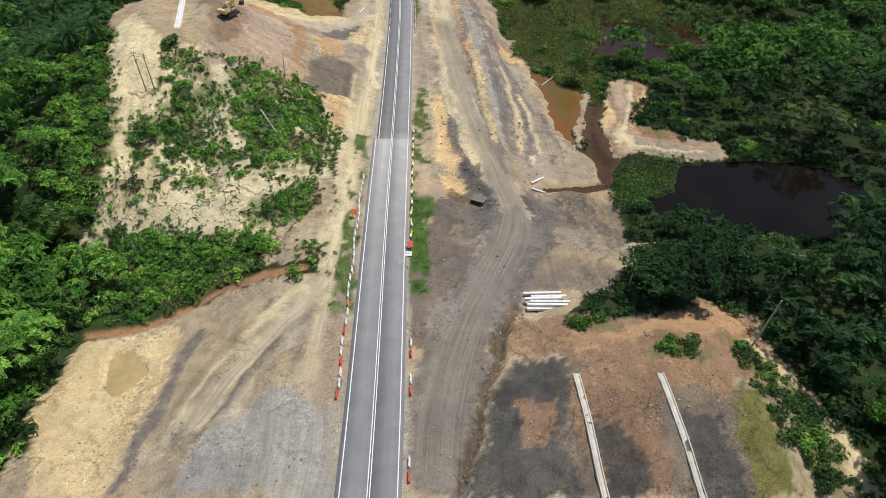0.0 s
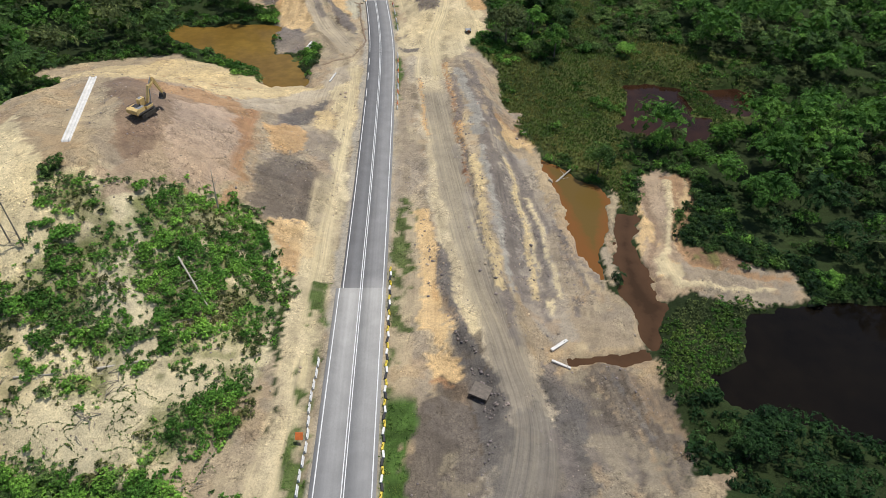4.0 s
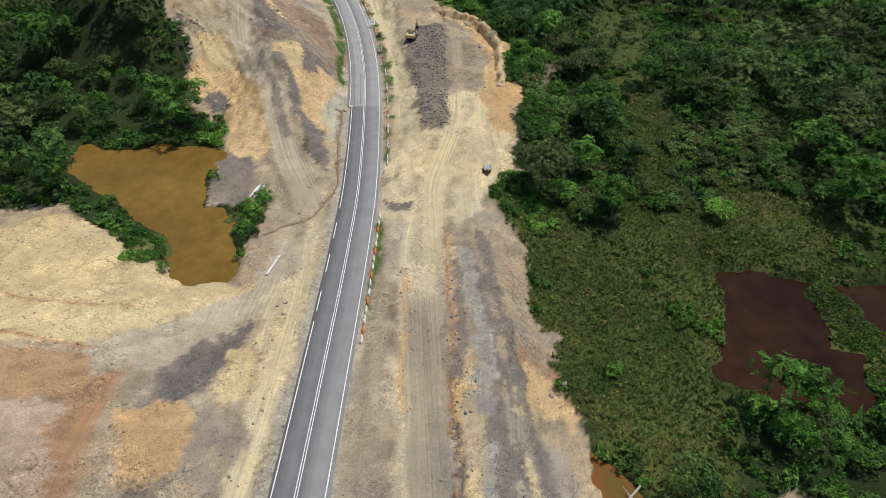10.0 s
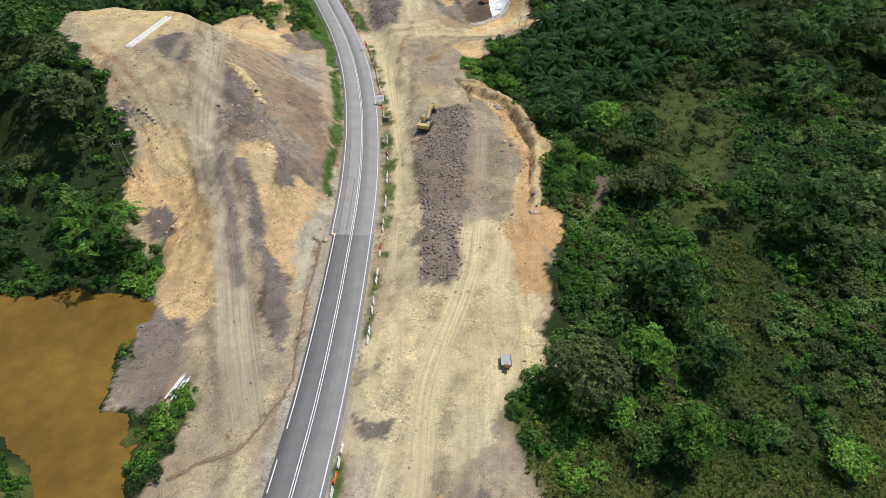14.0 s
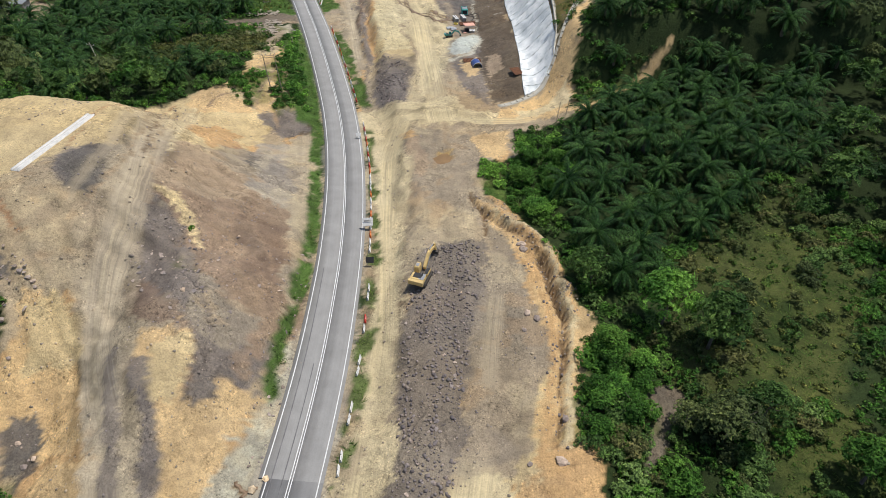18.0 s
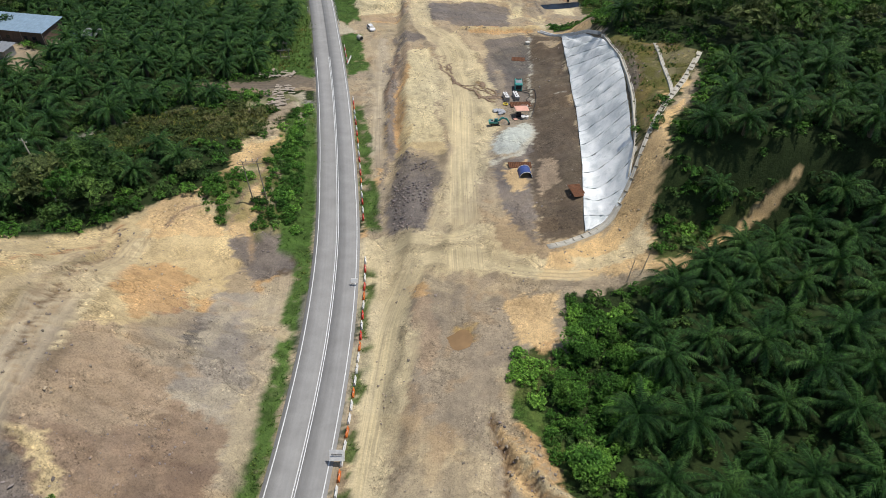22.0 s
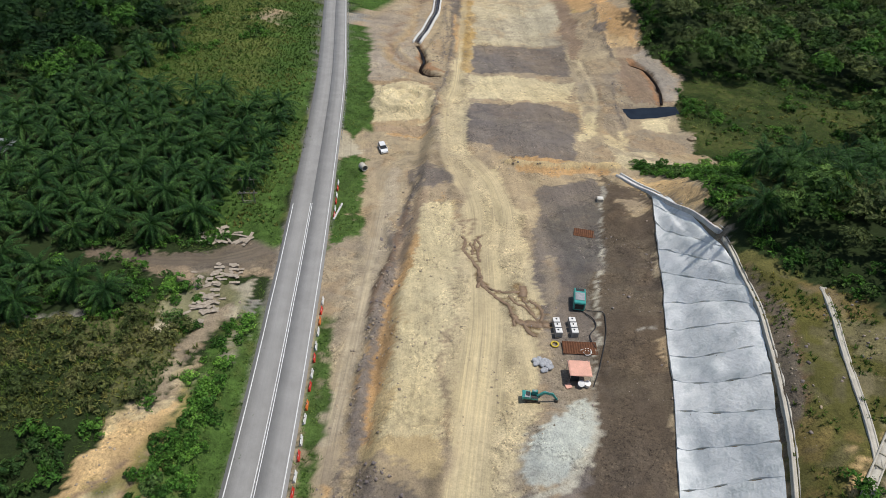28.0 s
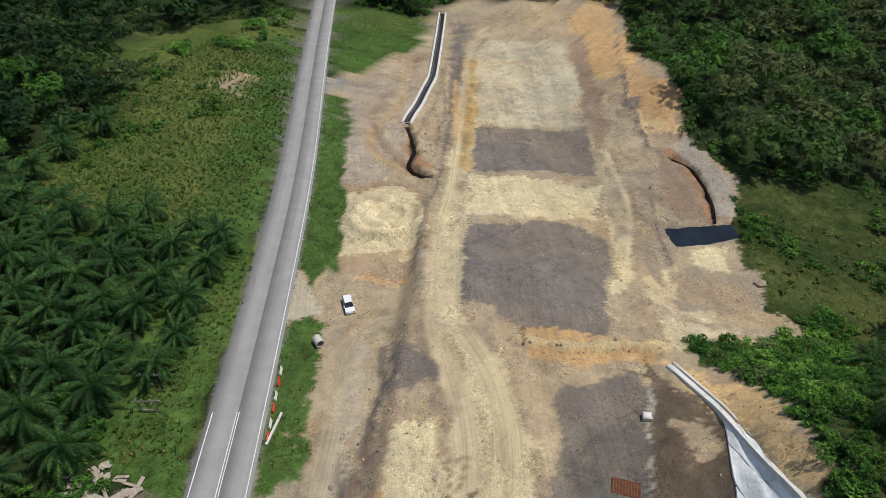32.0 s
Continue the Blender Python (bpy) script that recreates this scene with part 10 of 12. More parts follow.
M_WHITE_CONCRETE = plain("pale_concrete", (0.66, 0.64, 0.60), 0.8, 0, 0.14, 0.9, 0.01)
M_YELLOW = plain("machine_yellow", (0.66, 0.47, 0.19), 0.5, 0.0, 0.22, 2.5)
M_TEAL = plain("machine_teal", (0.05, 0.33, 0.30), 0.42, 0.1, 0.15, 1.5)
M_BLACK = plain("black_rubber", (0.025, 0.025, 0.027), 0.7, 0, 0.3, 3)
M_STEEL = plain("track_steel", (0.10, 0.09, 0.08), 0.6, 0.6, 0.3, 3)
M_GREY = plain("grey_steel", (0.33, 0.34, 0.35), 0.5, 0.4, 0.2, 2)
M_GLASS = plain("cab_glass", (0.02, 0.025, 0.03), 0.08, 0.0, 0.2, 1)
M_RUST = plain("rusted_steel", (0.15, 0.062, 0.028), 0.85, 0.2, 0.35, 2.2, 0.01)
M_RED = plain("red_plastic", (0.60, 0.045, 0.03), 0.45, 0, 0.12, 2)
M_ORANGE = plain("orange_plastic", (0.68, 0.17, 0.035), 0.5, 0, 0.12, 2)
M_WHITE = plain("white_plastic", (0.74, 0.73, 0.70), 0.45, 0, 0.12, 2)
M_SIGN_YELLOW = plain("yellow_paint", (0.66, 0.50, 0.05), 0.5, 0, 0.15, 2)
M_CARWHITE = plain("white_car_paint", (0.80, 0.80, 0.80), 0.2, 0, 0.03, 1)
M_PINK = plain("salmon_tarp", (0.74, 0.40, 0.30), 0.7, 0, 0.12, 1.2, 0.02)
M_BLUE = plain("blue_plastic", (0.05, 0.085, 0.26), 0.45, 0, 0.15, 1.5)
M_BLUE_ROOF = plain("blue_roof", (0.30, 0.41, 0.50), 0.45, 0.3, 0.15, 0.8)
M_TIMBER = plain("weathered_timber", (0.38, 0.32, 0.25), 0.85, 0, 0.3, 2.5, 0.01)
M_DEADWOOD = plain("dead_wood", (0.42, 0.38, 0.31), 0.9, 0, 0.25, 3, 0.01)
M_WALL = plain("board_wall", (0.17, 0.11, 0.08), 0.85, 0, 0.3, 2)
M_SACK = plain("grey_sack", (0.40, 0.41, 0.43), 0.8, 0, 0.3, 2, 0.02)
M_DARKDIRT = plain("dark_water_bed", (0.03, 0.02, 0.015), 0.25, 0, 0.3, 1)


def shotcrete_build(nt, n, l, p):
    a, b, c = noise_node(n, l, 0.28, 3, 0.5), noise_node(n, l, 3.0, 5, 0.6), noise_node(n, l, 0.5, 3, 0.55, ((0.4, 1.4, 1.4), -17))
    o = n.new("ShaderNodeObjectInfo")
    col = ramp_node(n, l, a.outputs[0], [(0.38, (0.74, 0.76, 0.75)), (0.5, (0.88, 0.885, 0.865)), (0.6, (0.96, 0.96, 0.94))]).outputs[0]
    col = mix_node(n, l, "MULTIPLY", 1.0, col, ramp_node(n, l, o.outputs["Random"], [(0.0, (0.9, 0.915, 0.92)), (1.0, (1.03, 1.03, 1.02))]).outputs[0])
    col = mix_node(n, l, "MULTIPLY", 0.5, col, ramp_node(n, l, b.outputs[0], [(0.36, (0.87, 0.885, 0.89)), (0.55, (1, 1, 1))]).outputs[0])
    col = mix_node(n, l, "MULTIPLY", 0.9, col, ramp_node(n, l, c.outputs[0], [(0.36, (0.8, 0.825, 0.825)), (0.48, (1, 1, 1))]).outputs[0])
    l.new(col, p.inputs["Base Color"])
    p.inputs["Roughness"].default_value = 0.8
    bump_node(n, l, b.outputs[0], p, 0.08)


M_SHOTCRETE = material("sprayed_concrete", shotcrete_build)

# sprayed concrete slope, panel by panel
LOW = [(-5.8, 319.6), (-7.0, 324.2), (-7.9, 328.7), (-9.3, 335.8), (-11.6, 346.2), (-14.0, 356.1), (-17.1, 368.0), (-20.0, 378.7), (-22.9, 389.3), (-25.0, 398.0)]
TOP = [(-5.2, 320.1), (-1.7, 324.3), (-1.1, 327.6), (-1.8, 333.6), (-3.5, 341.9), (-5.2, 349.6), (-7.2, 358.8), (-9.4, 366.4), (-13.1, 374.7), (-21.0, 391.0)]
slope = tagged(new("sprayed_slope"), "cut slope sprayed with pale grey-white concrete in panels", "retaining slope", kind="structure")
N_PANEL = 17
SHARE = [0.0, 0.09, 0.16, 0.26, 0.4, 0.53, 0.68, 0.81, 0.91, 1.0]


def slope_point(s, q):
    lo = np.array([np.interp(s, SHARE, [v[i] for v in LOW]) for i in (0, 1)])
    s = s + 0.26 * s * (1 - s)
    hi = np.array([np.interp(s, SHARE, [v[i] for v in TOP]) for i in (0, 1)])
    x, y = lo * (1 - q) + hi * q
    return x, y, ground_at(x, y)


prng = np.random.RandomState(5)
for k in range(N_PANEL):
    s0, s1 = k / N_PANEL, (k + 1) / N_PANEL
    sag = 0.1 + 0.12 * prng.rand()
    na, nb = 8, 17
    co = []
    for i in range(na):
        for j in range(nb):
            u, q = i / (na - 1), j / (nb - 1)
            x, y, z = slope_point(s0 + (s1 - s0) * u + 0.006 * math.sin(q * 3.1 + k + u) + 0.0018 * math.sin(q * 19 + 3 * k), q)
            co.append((x, y, z + 0.24 + 0.08 * (1 - u) + (sag + 0.05 * math.sin(q * 6.0 + 2.1 * k)) * math.sin(u * 3.1416) * math.sqrt(max(0.0, math.sin(q * 3.1416))) + (0.11 * math.sin(q * 14 + 2.3 * k) + 0.06 * math.sin(q * 27 + 5 * u + 1.3 * k)) * math.sin(u * 3.1416) + 0.02 * prng.normal()))
    f = [(i * nb + j, (i + 1) * nb + j, (i + 1) * nb + j + 1, i * nb + j + 1) for i in range(na - 1) for j in range(nb - 1)]
    rim = [i * nb for i in range(na)] + [(na - 1) * nb + j for j in range(1, nb)] + [i * nb + nb - 1 for i in range(na - 2, -1, -1)] + [j for j in range(nb - 2, 0, -1)]
    base, m = len(co), len(rim)
    co += [co[r] for r in rim] + [(co[r][0], co[r][1], co[r][2] - 0.5) for r in rim]
    f += [(base + i, base + m + i, base + m + (i + 1) % m, base + (i + 1) % m) for i in range(m)]
    ob = link("panel", co, f, M_SHOTCRETE, slope)
    bmx = bmesh.new()
    bmx.from_mesh(ob.data)
    bmesh.ops.recalc_face_normals(bmx, faces=bmx.faces[:])
    bmx.faces.ensure_lookup_table()
    for fc in bmx.faces:
        fc.smooth = fc.index < (na - 1) * (nb - 1)
    bmx.to_mesh(ob.data)
    bmx.free()


M_TREAD = plain("weathered_tread", (0.36, 0.33, 0.25), 0.85, 0, 0.25, 3.0)


def drain(name, path, half, label, ribs=0.0, gap=1.2, wall=0.22, mat=None, floor=None, rise=0.28):
    """An open concrete drain over the land: floor, two kerbs and, where asked, cross treads."""
    mat = mat or M_CONCRETE
    p = smooth_path(path, gap)
    ob = tagged(new(name), label, "drain", kind="structure")
    link("channel_floor", *draped(p, -half, half, 0.12, 0.5), floor or mat, ob)
    link("kerb", *draped(p, -half - wall, -half, rise + 0.12, 0.8), mat, ob)
    link("kerb", *draped(p, half, half + wall, rise + 0.12, 0.8), mat, ob)
    if ribs:
        q = smooth_path(path, ribs)
        t = np.gradient(q, axis=0)
        for (x, y), (tx, ty) in zip(q[1:-1], t[1:-1]):
            part("tread", block((2 * half, 0.12, 0.22), (x, y, ground_at(x, y) + 0.2), (0, 0, math.degrees(math.atan2(ty, tx)) - 90), 0.02), M_TREAD, ob)
    return ob


drain("berm_drain", [(-10.6, 314.5), (-5.9, 318.4), (-2.5, 322.2), (-0.6, 327.1), (0.1, 333.3), (1.6, 341.4), (4.2, 350.8), (6.0, 360.5)], 0.34, "stepped pale concrete drain curving up the slope", 1.5, wall=0.13, rise=0.08)
drain("side_drain", [(2.6, 344.4), (2.0, 349.0), (0.6, 354.4), (-0.5, 361.0), (-2.1, 367.8)], 0.2, "narrow rough concrete drain down a grassy slope", wall=0.13, rise=0.05)
drain("crest_drain", [(-1.2, 327.6), (-1.4, 334.2), (-3.7, 346.6), (-7.7, 362.3), (-13.0, 376.2)], 0.16, "narrow concrete crest drain above the sprayed slope", wall=0.16, rise=0.15)
drain("chute_drain", [(-31.5, 403.4), (-28.0, 401.0), (-25.2, 398.0), (-21.5, 391.5), (-17.0, 384.2), (-13.4, 377.5)], 0.4, "pale concrete chute drain at the end of the sprayed slope", mat=M_WHITE_CONCRETE, wall=0.25)
drain("concrete_channel", [(-124.4, 519.3), (-113.8, 495.8), (-104.5, 474.8), (-100.5, 460.1), (-98.0, 450.0)], 0.75, "open concrete channel with dark water", wall=0.5, mat=M_WHITE_CONCRETE, floor=M_DARKDIRT, rise=0.45)
for pth in ([(16.8, 49.0), (17.4, 43.1), (18.2, 34.1), (19.4, 20.0)], [(26.5, 48.2), (27.4, 40.7), (28.5, 34.2), (30.5, 20.0)]):
    drain("bench_drain", pth, 0.28, "long pale concrete bench drain on red earth", wall=0.14, rise=0.12)
for pth in ([(-53.0, 119.6), (-60.2, 143.8)], [(-65.7, 251.5), (-66.4, 267.8)]):
    drain("cascade_strip", pth, 0.35, "straight white concrete strip drain on the hill top", wall=0.22, mat=M_WHITE_CONCRETE, rise=0.15)


# ---- machines ----
def excavator(x, y, yaw, paint, label, size=1.0, boom=((0.9, 1.9), (3.3, 5.0), (6.0, 4.6)), stick=(7.2, 1.9), swing=0.0):
    ob = root("excavator", x, y, yaw, 0.0, label, "excavator")
    ob.scale = (size,) * 3
    for s in (-1, 1):
        tr = part("track", outline_solid([(-2.1, 0.25), (-1.8, 0.0), (1.8, 0.0), (2.1, 0.25), (2.1, 0.6), (1.8, 0.85), (-1.8, 0.85), (-2.1, 0.6)], 0.6, (s * 1.15, 0, 0)), M_STEEL, ob, "steel crawler track")
        for q in (-1.7, 1.7):
            part("sprocket", drum(0.33, 0.66, (s * 1.15, q, 0.43), (0, 90, 0), 12), M_BLACK, tr)
    part("undercarriage", block((1.7, 2.4, 0.45), (0, 0, 0.6)), M_STEEL, ob)
    turn = new("upper")
    bpy.data.objects.remove(turn)
    part("slew_ring", drum(0.75, 0.3, (0, 0, 0.95), sides=18), M_BLACK, ob)
    part("platform", block((2.7, 4.3, 0.35), (0, -0.75, 1.2), bevel=0.06), M_STEEL, ob)
    part("hood_panel", block((0.9, 1.5, 0.06), (0.75, -1.7, 2.31)), M_GREY, ob, "dusty grey service panel")
    part("walkway", block((0.6, 1.6, 0.05), (0.95, 0.35, 1.98)), M_BLACK, ob, "dark non-slip walkway")
    part("engine_hood", block((2.6, 1.9, 0.95), (0, -1.75, 1.8), bevel=0.14, taper=0.95), paint, ob)
    part("engine_grille", block((1.5, 1.2, 0.08), (-0.05, -1.6, 2.31)), M_BLACK, ob, "black engine grille")
    part("counterweight", outline_solid([(-2.9, 1.1), (-3.15, 1.5), (-3.1, 2.1), (-2.6, 2.25), (-2.6, 1.05)], 2.65), paint, ob)
    part("exhaust", drum(0.07, 0.6, (0.7, -1.4, 2.55)), M_BLACK, ob)
    part("side_box", block((0.7, 1.7, 0.6), (0.95, 0.35, 1.65), bevel=0.06), paint, ob)
    cab = part("cab", block((0.95, 1.6, 1.65), (-0.8, 0.35, 2.15), bevel=0.1, taper=0.9), paint, ob)
    part("cab_window", block((0.8, 0.05, 0.9), (-0.8, 1.13, 2.4), (-3, 0, 0)), M_GLASS, cab)
    part("cab_window", block((0.05, 1.2, 0.8), (-1.27, 0.35, 2.45), (0, 3, 0)), M_GLASS, cab)
    part("roof_hatch", block((0.6, 0.8, 0.04), (-0.8, 0.3, 3.0)), M_GREY, cab)
    (y0, z0), (y1, z1), (y2, z2) = boom
    part("boom", outline_solid([(y0, z0 - 0.25), (y0, z0 + 0.25), (y1 - 0.2, z1 + 0.4), (y1 + 0.4, z1 + 0.4), (y2, z2 + 0.18), (y2, z2 - 0.2), (y1 + 0.2, z1 - 0.35)], 0.5, (0.2, 0, 0)), paint, ob)
    ys, zs = stick
    part("stick", outline_solid([(y2 - 0.5, z2 + 0.75), (y2 + 0.1, z2 + 0.55), (ys + 0.18, zs + 0.1), (ys - 0.12, zs - 0.1), (y2 - 0.35, z2 - 0.1)], 0.38, (0.2, 0, 0)), paint, ob)
    part("bucket", outline_solid([(ys + 0.25, zs + 0.05), (ys + 0.35, zs - 0.55), (ys - 0.1, zs - 1.15), (ys - 0.85, zs - 1.05), (ys - 0.5, zs - 0.75), (ys - 0.35, zs - 0.2)], 1.15, (0.2, 0, 0)), M_STEEL, ob, "worn steel bucket")
    for s in (-0.28, 0.28):
        part("boom_ram", rod((0.2 + s, y0 + 0.6, z0 - 0.5), (0.2 + s, y1 - 0.1, z1 - 0.2), 0.09), M_GREY, ob)
    part("stick_ram", rod((0.2, y1 + 0.3, z1 + 0.6), (0.2, y2 - 0.4, z2 + 0.75), 0.09), M_GREY, ob)
    part("handrail", rod((-1.25, -0.6, 2.3), (-1.25, -2.4, 2.45), 0.03), M_BLACK, ob)
    return ob


excavator(-45.9, 130.3, -22, M_YELLOW, "yellow crawler excavator with raised boom on the cut plateau", 0.8, ((0.9, 1.9), (2.2, 4.6), (3.7, 5.5)), (5.1, 2.2))
excavator(-13.3, 260.2, -6, M_YELLOW, "yellow crawler excavator on grey rock rubble", 0.82, ((0.9, 1.9), (3.2, 3.5), (6.0, 3.1)), (6.8, 1.5))
excavator(-28.3, 348.0, -70, M_TEAL, "small teal crawler excavator beside a gravel heap", 0.42, ((0.9, 1.9), (3.0, 3.8), (5.2, 3.2)), (6.6, 1.4))


def wheel(at, r, w, parent):
    ty = part("wheel", drum(r, w, at, (0, 90, 0), 16), M_BLACK, parent)
    part("rim", drum(r * 0.58, w + 0.02, at, (0, 90, 0), 12), M_GREY, ty)


def car(x, y, yaw):
    ob = root("car", x, y, yaw, 0.0, "white hatchback car parked on bare earth", "car")
    part("body", outline_solid([(-2.05, 0.35), (-2.1, 0.75), (-1.95, 1.0), (0.95, 0.95), (1.9, 0.78), (2.05, 0.55), (2.0, 0.3), (1.5, 0.25), (-1.6, 0.25)], 1.68), M_CARWHITE, ob)
    lo = [(-0.8, -1.9, 0.97), (0.8, -1.9, 0.97), (0.8, 1.0, 0.95), (-0.8, 1.0, 0.95)]
    hi = [(-0.62, -1.55, 1.42), (0.62, -1.55, 1.42), (0.62, 0.25, 1.45), (-0.62, 0.25, 1.45)]
    for q in ((0, 1, 5, 4), (1, 2, 6, 5), (2, 3, 7, 6), (3, 0, 4, 7)):
        gh = bmesh.new()
        gh.faces.new([gh.verts.new((lo + hi)[i]) for i in q])
        part("window", gh, M_GLASS, ob, "dark tinted window")
    part("roof", block((1.32, 1.9, 0.06), (0, -0.65, 1.47), bevel=0.03), M_CARWHITE, ob)
    for s in (-1, 1):
        part("headlight", block((0.35, 0.12, 0.16), (s * 0.6, 1.97, 0.66)), M_GREY, ob)
        part("tail_light", block((0.25, 0.08, 0.25), (s * 0.68, -2.06, 0.82)), M_RED, ob)
        part("mirror", block((0.2, 0.1, 0.13), (s * 0.93, 0.75, 1.0)), M_CARWHITE, ob)
        for q in (-1.3, 1.3):
            wheel((s * 0.76, q, 0.31), 0.31, 0.2, ob)
    return ob


car(-76.1, 394.4, -136).scale = (0.84, 0.84, 0.84)

tr = root("site_trailer", 6.7, 205.3, 8, 0, "small grey flatbed site trailer on pale earth", "trailer")
tr.scale = (0.72, 0.72, 0.72)
part("bed", block((1.9, 2.4, 0.14), (0, 0.5, 1.0)), M_GREY, tr)
for s in (-1, 1):
    part("side_board", block((0.06, 2.4, 0.3), (s * 0.93, 0.5, 1.2)), M_GREY, tr)
    wheel((s * 0.85, 0.2, 0.42), 0.42, 0.26, tr)
part("frame", block((0.5, 2.6, 0.16), (0, 0.1, 0.8)), M_BLACK, tr)
part("drawbar", rod((0, -1.0, 0.8), (-0.1, -2.3, 0.5), 0.07), M_STEEL, tr)
part("engine", block((0.9, 0.8, 0.7), (0, -1.0, 0.9), bevel=0.08), M_RUST, tr)


# ---- site yard beside the sprayed slope ----
def heading(k=0.0):
    return 27 + k


def sheet_pile(x, y, yaw, ln, wd, tilt=0.0, lift=0.12):
    ob = root("steel_sheet", x, y, yaw, lift, "rust-brown corrugated steel sheet lying on dark earth", "steel sheet", "rusted steel sheets")
    bm = bmesh.new()
    n = max(8, int(ln / 0.16))
    tilt_m = pose(0, 0, 0, tilt, 0, 0)
    rows = []
    for i in range(n + 1):
        z = 0.09 if i % 2 else 0.0
        xx = -ln / 2 + ln * i / n
        rows.append([bm.verts.new(tilt_m @ Vector((xx, s * wd / 2, z + o))) for s in (-1, 1) for o in (0, 0.03)])
    for a, b in zip(rows, rows[1:]):
        for i, j in ((0, 1), (1, 3), (3, 2), (2, 0)):
            bm.faces.new((a[i], a[j], b[j], b[i]))
    bmesh.ops.recalc_face_normals(bm, faces=bm.faces[:])
    part("corrugated_sheet", bm, M_RUST, ob)
    for s in (-1, 1):
        part("edge_rail", beam(tilt_m @ Vector((-ln / 2, s * wd / 2, 0.05)), tilt_m @ Vector((ln / 2, s * wd / 2, 0.05)), 0.08, 0.12), M_RUST, ob)
    return ob


sheet_pile(-20.1, 335.0, 22, 4.1, 1.5, 8)
sheet_pile(-8.9, 328.4, -60, 3.6, 2.0, 0, 0.5)
sheet_pile(-31.7, 383.3, 13, 4.2, 1.7, 4)
sheet_pile(-25.6, 358.3, 24, 4.4, 1.9, 3)

def half_shell(x, y, yaw, r, ln, mat, name, label, category, wall=0.07):
    ob = root(name, x, y, yaw, 0, label, category)
    bm = bmesh.new()
    m = 14
    rings = []
    for e in (-ln / 2, ln / 2):
        rings.append([[bm.verts.new((q * math.cos(math.pi * i / m), e, q * math.sin(math.pi * i / m))) for i in range(m + 1)] for q in (r, r - wall)])
    (a, b), (c, d) = rings
    for i in range(m):
        for u, v in ((a, c), (d, b), (b, a), (c, d)):
            bm.faces.new((u[i], u[i + 1], v[i + 1], v[i]))
    bmesh.ops.recalc_face_normals(bm, faces=bm.faces[:])
    part("shell", bm, mat, ob, smooth=False)
    for e in (-ln / 2, ln / 2):
        bm = bmesh.new()
        for i in range(m):
            a0, a1 = math.pi * i / m, math.pi * (i + 1) / m
            block((r * math.pi / m, 0.1, 0.1), (r * math.cos((a0 + a1) / 2), e, r * math.sin((a0 + a1) / 2)), (0, -math.degrees((a0 + a1) / 2) + 90, 0), 0.01, bm=bm)
        part("rim", bm, M_WHITE, ob, "pale rim")
    return ob


half_shell(-18.6, 332.6, 24, 1.1, 2.3, M_BLUE, "half_tank", "blue half-round plastic tank shell on dark earth", "tank shell")

gen = root("generator", -28.2, 366.6, 17, 0, "teal portable generator on dark earth", "generator")
part("canopy", block((1.6, 3.0, 1.5), (0, 0, 1.0), bevel=0.1), M_TEAL, gen)
part("top_panel", block((1.3, 1.5, 0.06), (0, -0.2, 1.78)), M_GREY, gen, "weathered grey top")
part("grille", block((1.2, 0.5, 0.05), (0, 1.1, 1.77)), M_BLACK, gen)
part("door", block((1.2, 0.05, 0.9), (0, -1.51, 1.0)), M_BLACK, gen)
for s in (-1, 1):
    part("skid", block((0.15, 3.1, 0.22), (s * 0.6, 0, 0.12)), M_BLACK, gen)
for cx, cy in ((-29.3, 360.3), (-27.4, 361.2)):
    for k in range(3):
        d = (k - 1) * 1.05
        ob = root("water_crate", cx - math.sin(radians(27)) * d, cy + math.cos(radians(27)) * d, 27, 0, "white-topped caged container in a row of three", "container", "caged containers")
        ob.scale = (0.88, 0.88, 0.88)
        part("body", block((1.05, 0.98, 0.95), (0, 0, 0.6), bevel=0.04), M_GREY, ob)
        part("lid", block((1.0, 0.9, 0.1), (0, 0, 1.12), bevel=0.04), M_WHITE, ob)
        part("cap", drum(0.13, 0.1, (0.05 * k - 0.1, 0.1, 1.2), sides=10), M_BLACK, ob)
        part("pallet", block((1.05, 1.0, 0.12), (0, 0, 0.06)), M_TIMBER, ob)

sh = root("tarp_shelter", -24.5, 353.8, 24, 0, "salmon-pink tarpaulin shelter over mixing gear", "shelter")
for nm, w, d, at, m in (("canopy", 3.5, 3.3, (0, 0, 2.2), M_PINK),):
    bm = bmesh.new()
    bmesh.ops.create_grid(bm, x_segments=9, y_segments=9, size=0.5)
    for v in bm.verts:
        v.co = Vector((v.co.x * w + at[0], v.co.y * d + at[1], at[2] + 0.07 * noise.noise(v.co * 7) - 0.25 * (v.co.y + 0.5) ** 2))
    bmesh.ops.solidify(bm, geom=bm.faces[:], thickness=0.03)
    part(nm, bm, m, sh, smooth=True)
sh.scale = (0.78, 0.78, 0.8)
for px in (-1.6, 1.6):
    for py in (-1.5, 1.5):
        part("post", rod((px, py, 0), (px, py, 2.15), 0.05), M_GREY, sh)
part("mixing_drum", drum(0.55, 0.9, (0.2, -1.9, 0.55), (20, 0, 0), 16), M_GREY, sh)
part("mixing_drum", drum(0.5, 0.8, (1.2, -1.8, 0.5), (15, 0, 0), 16), M_WHITE, sh)
part("pump_box", block((1.4, 1.2, 0.9), (-0.7, -0.4, 0.5)), M_BLACK, sh)
part("fallen_cloth", block((1.0, 0.9, 0.12), (-1.7, -2.0, 0.15), (0, 0, 20), 0.05), M_PINK, sh)


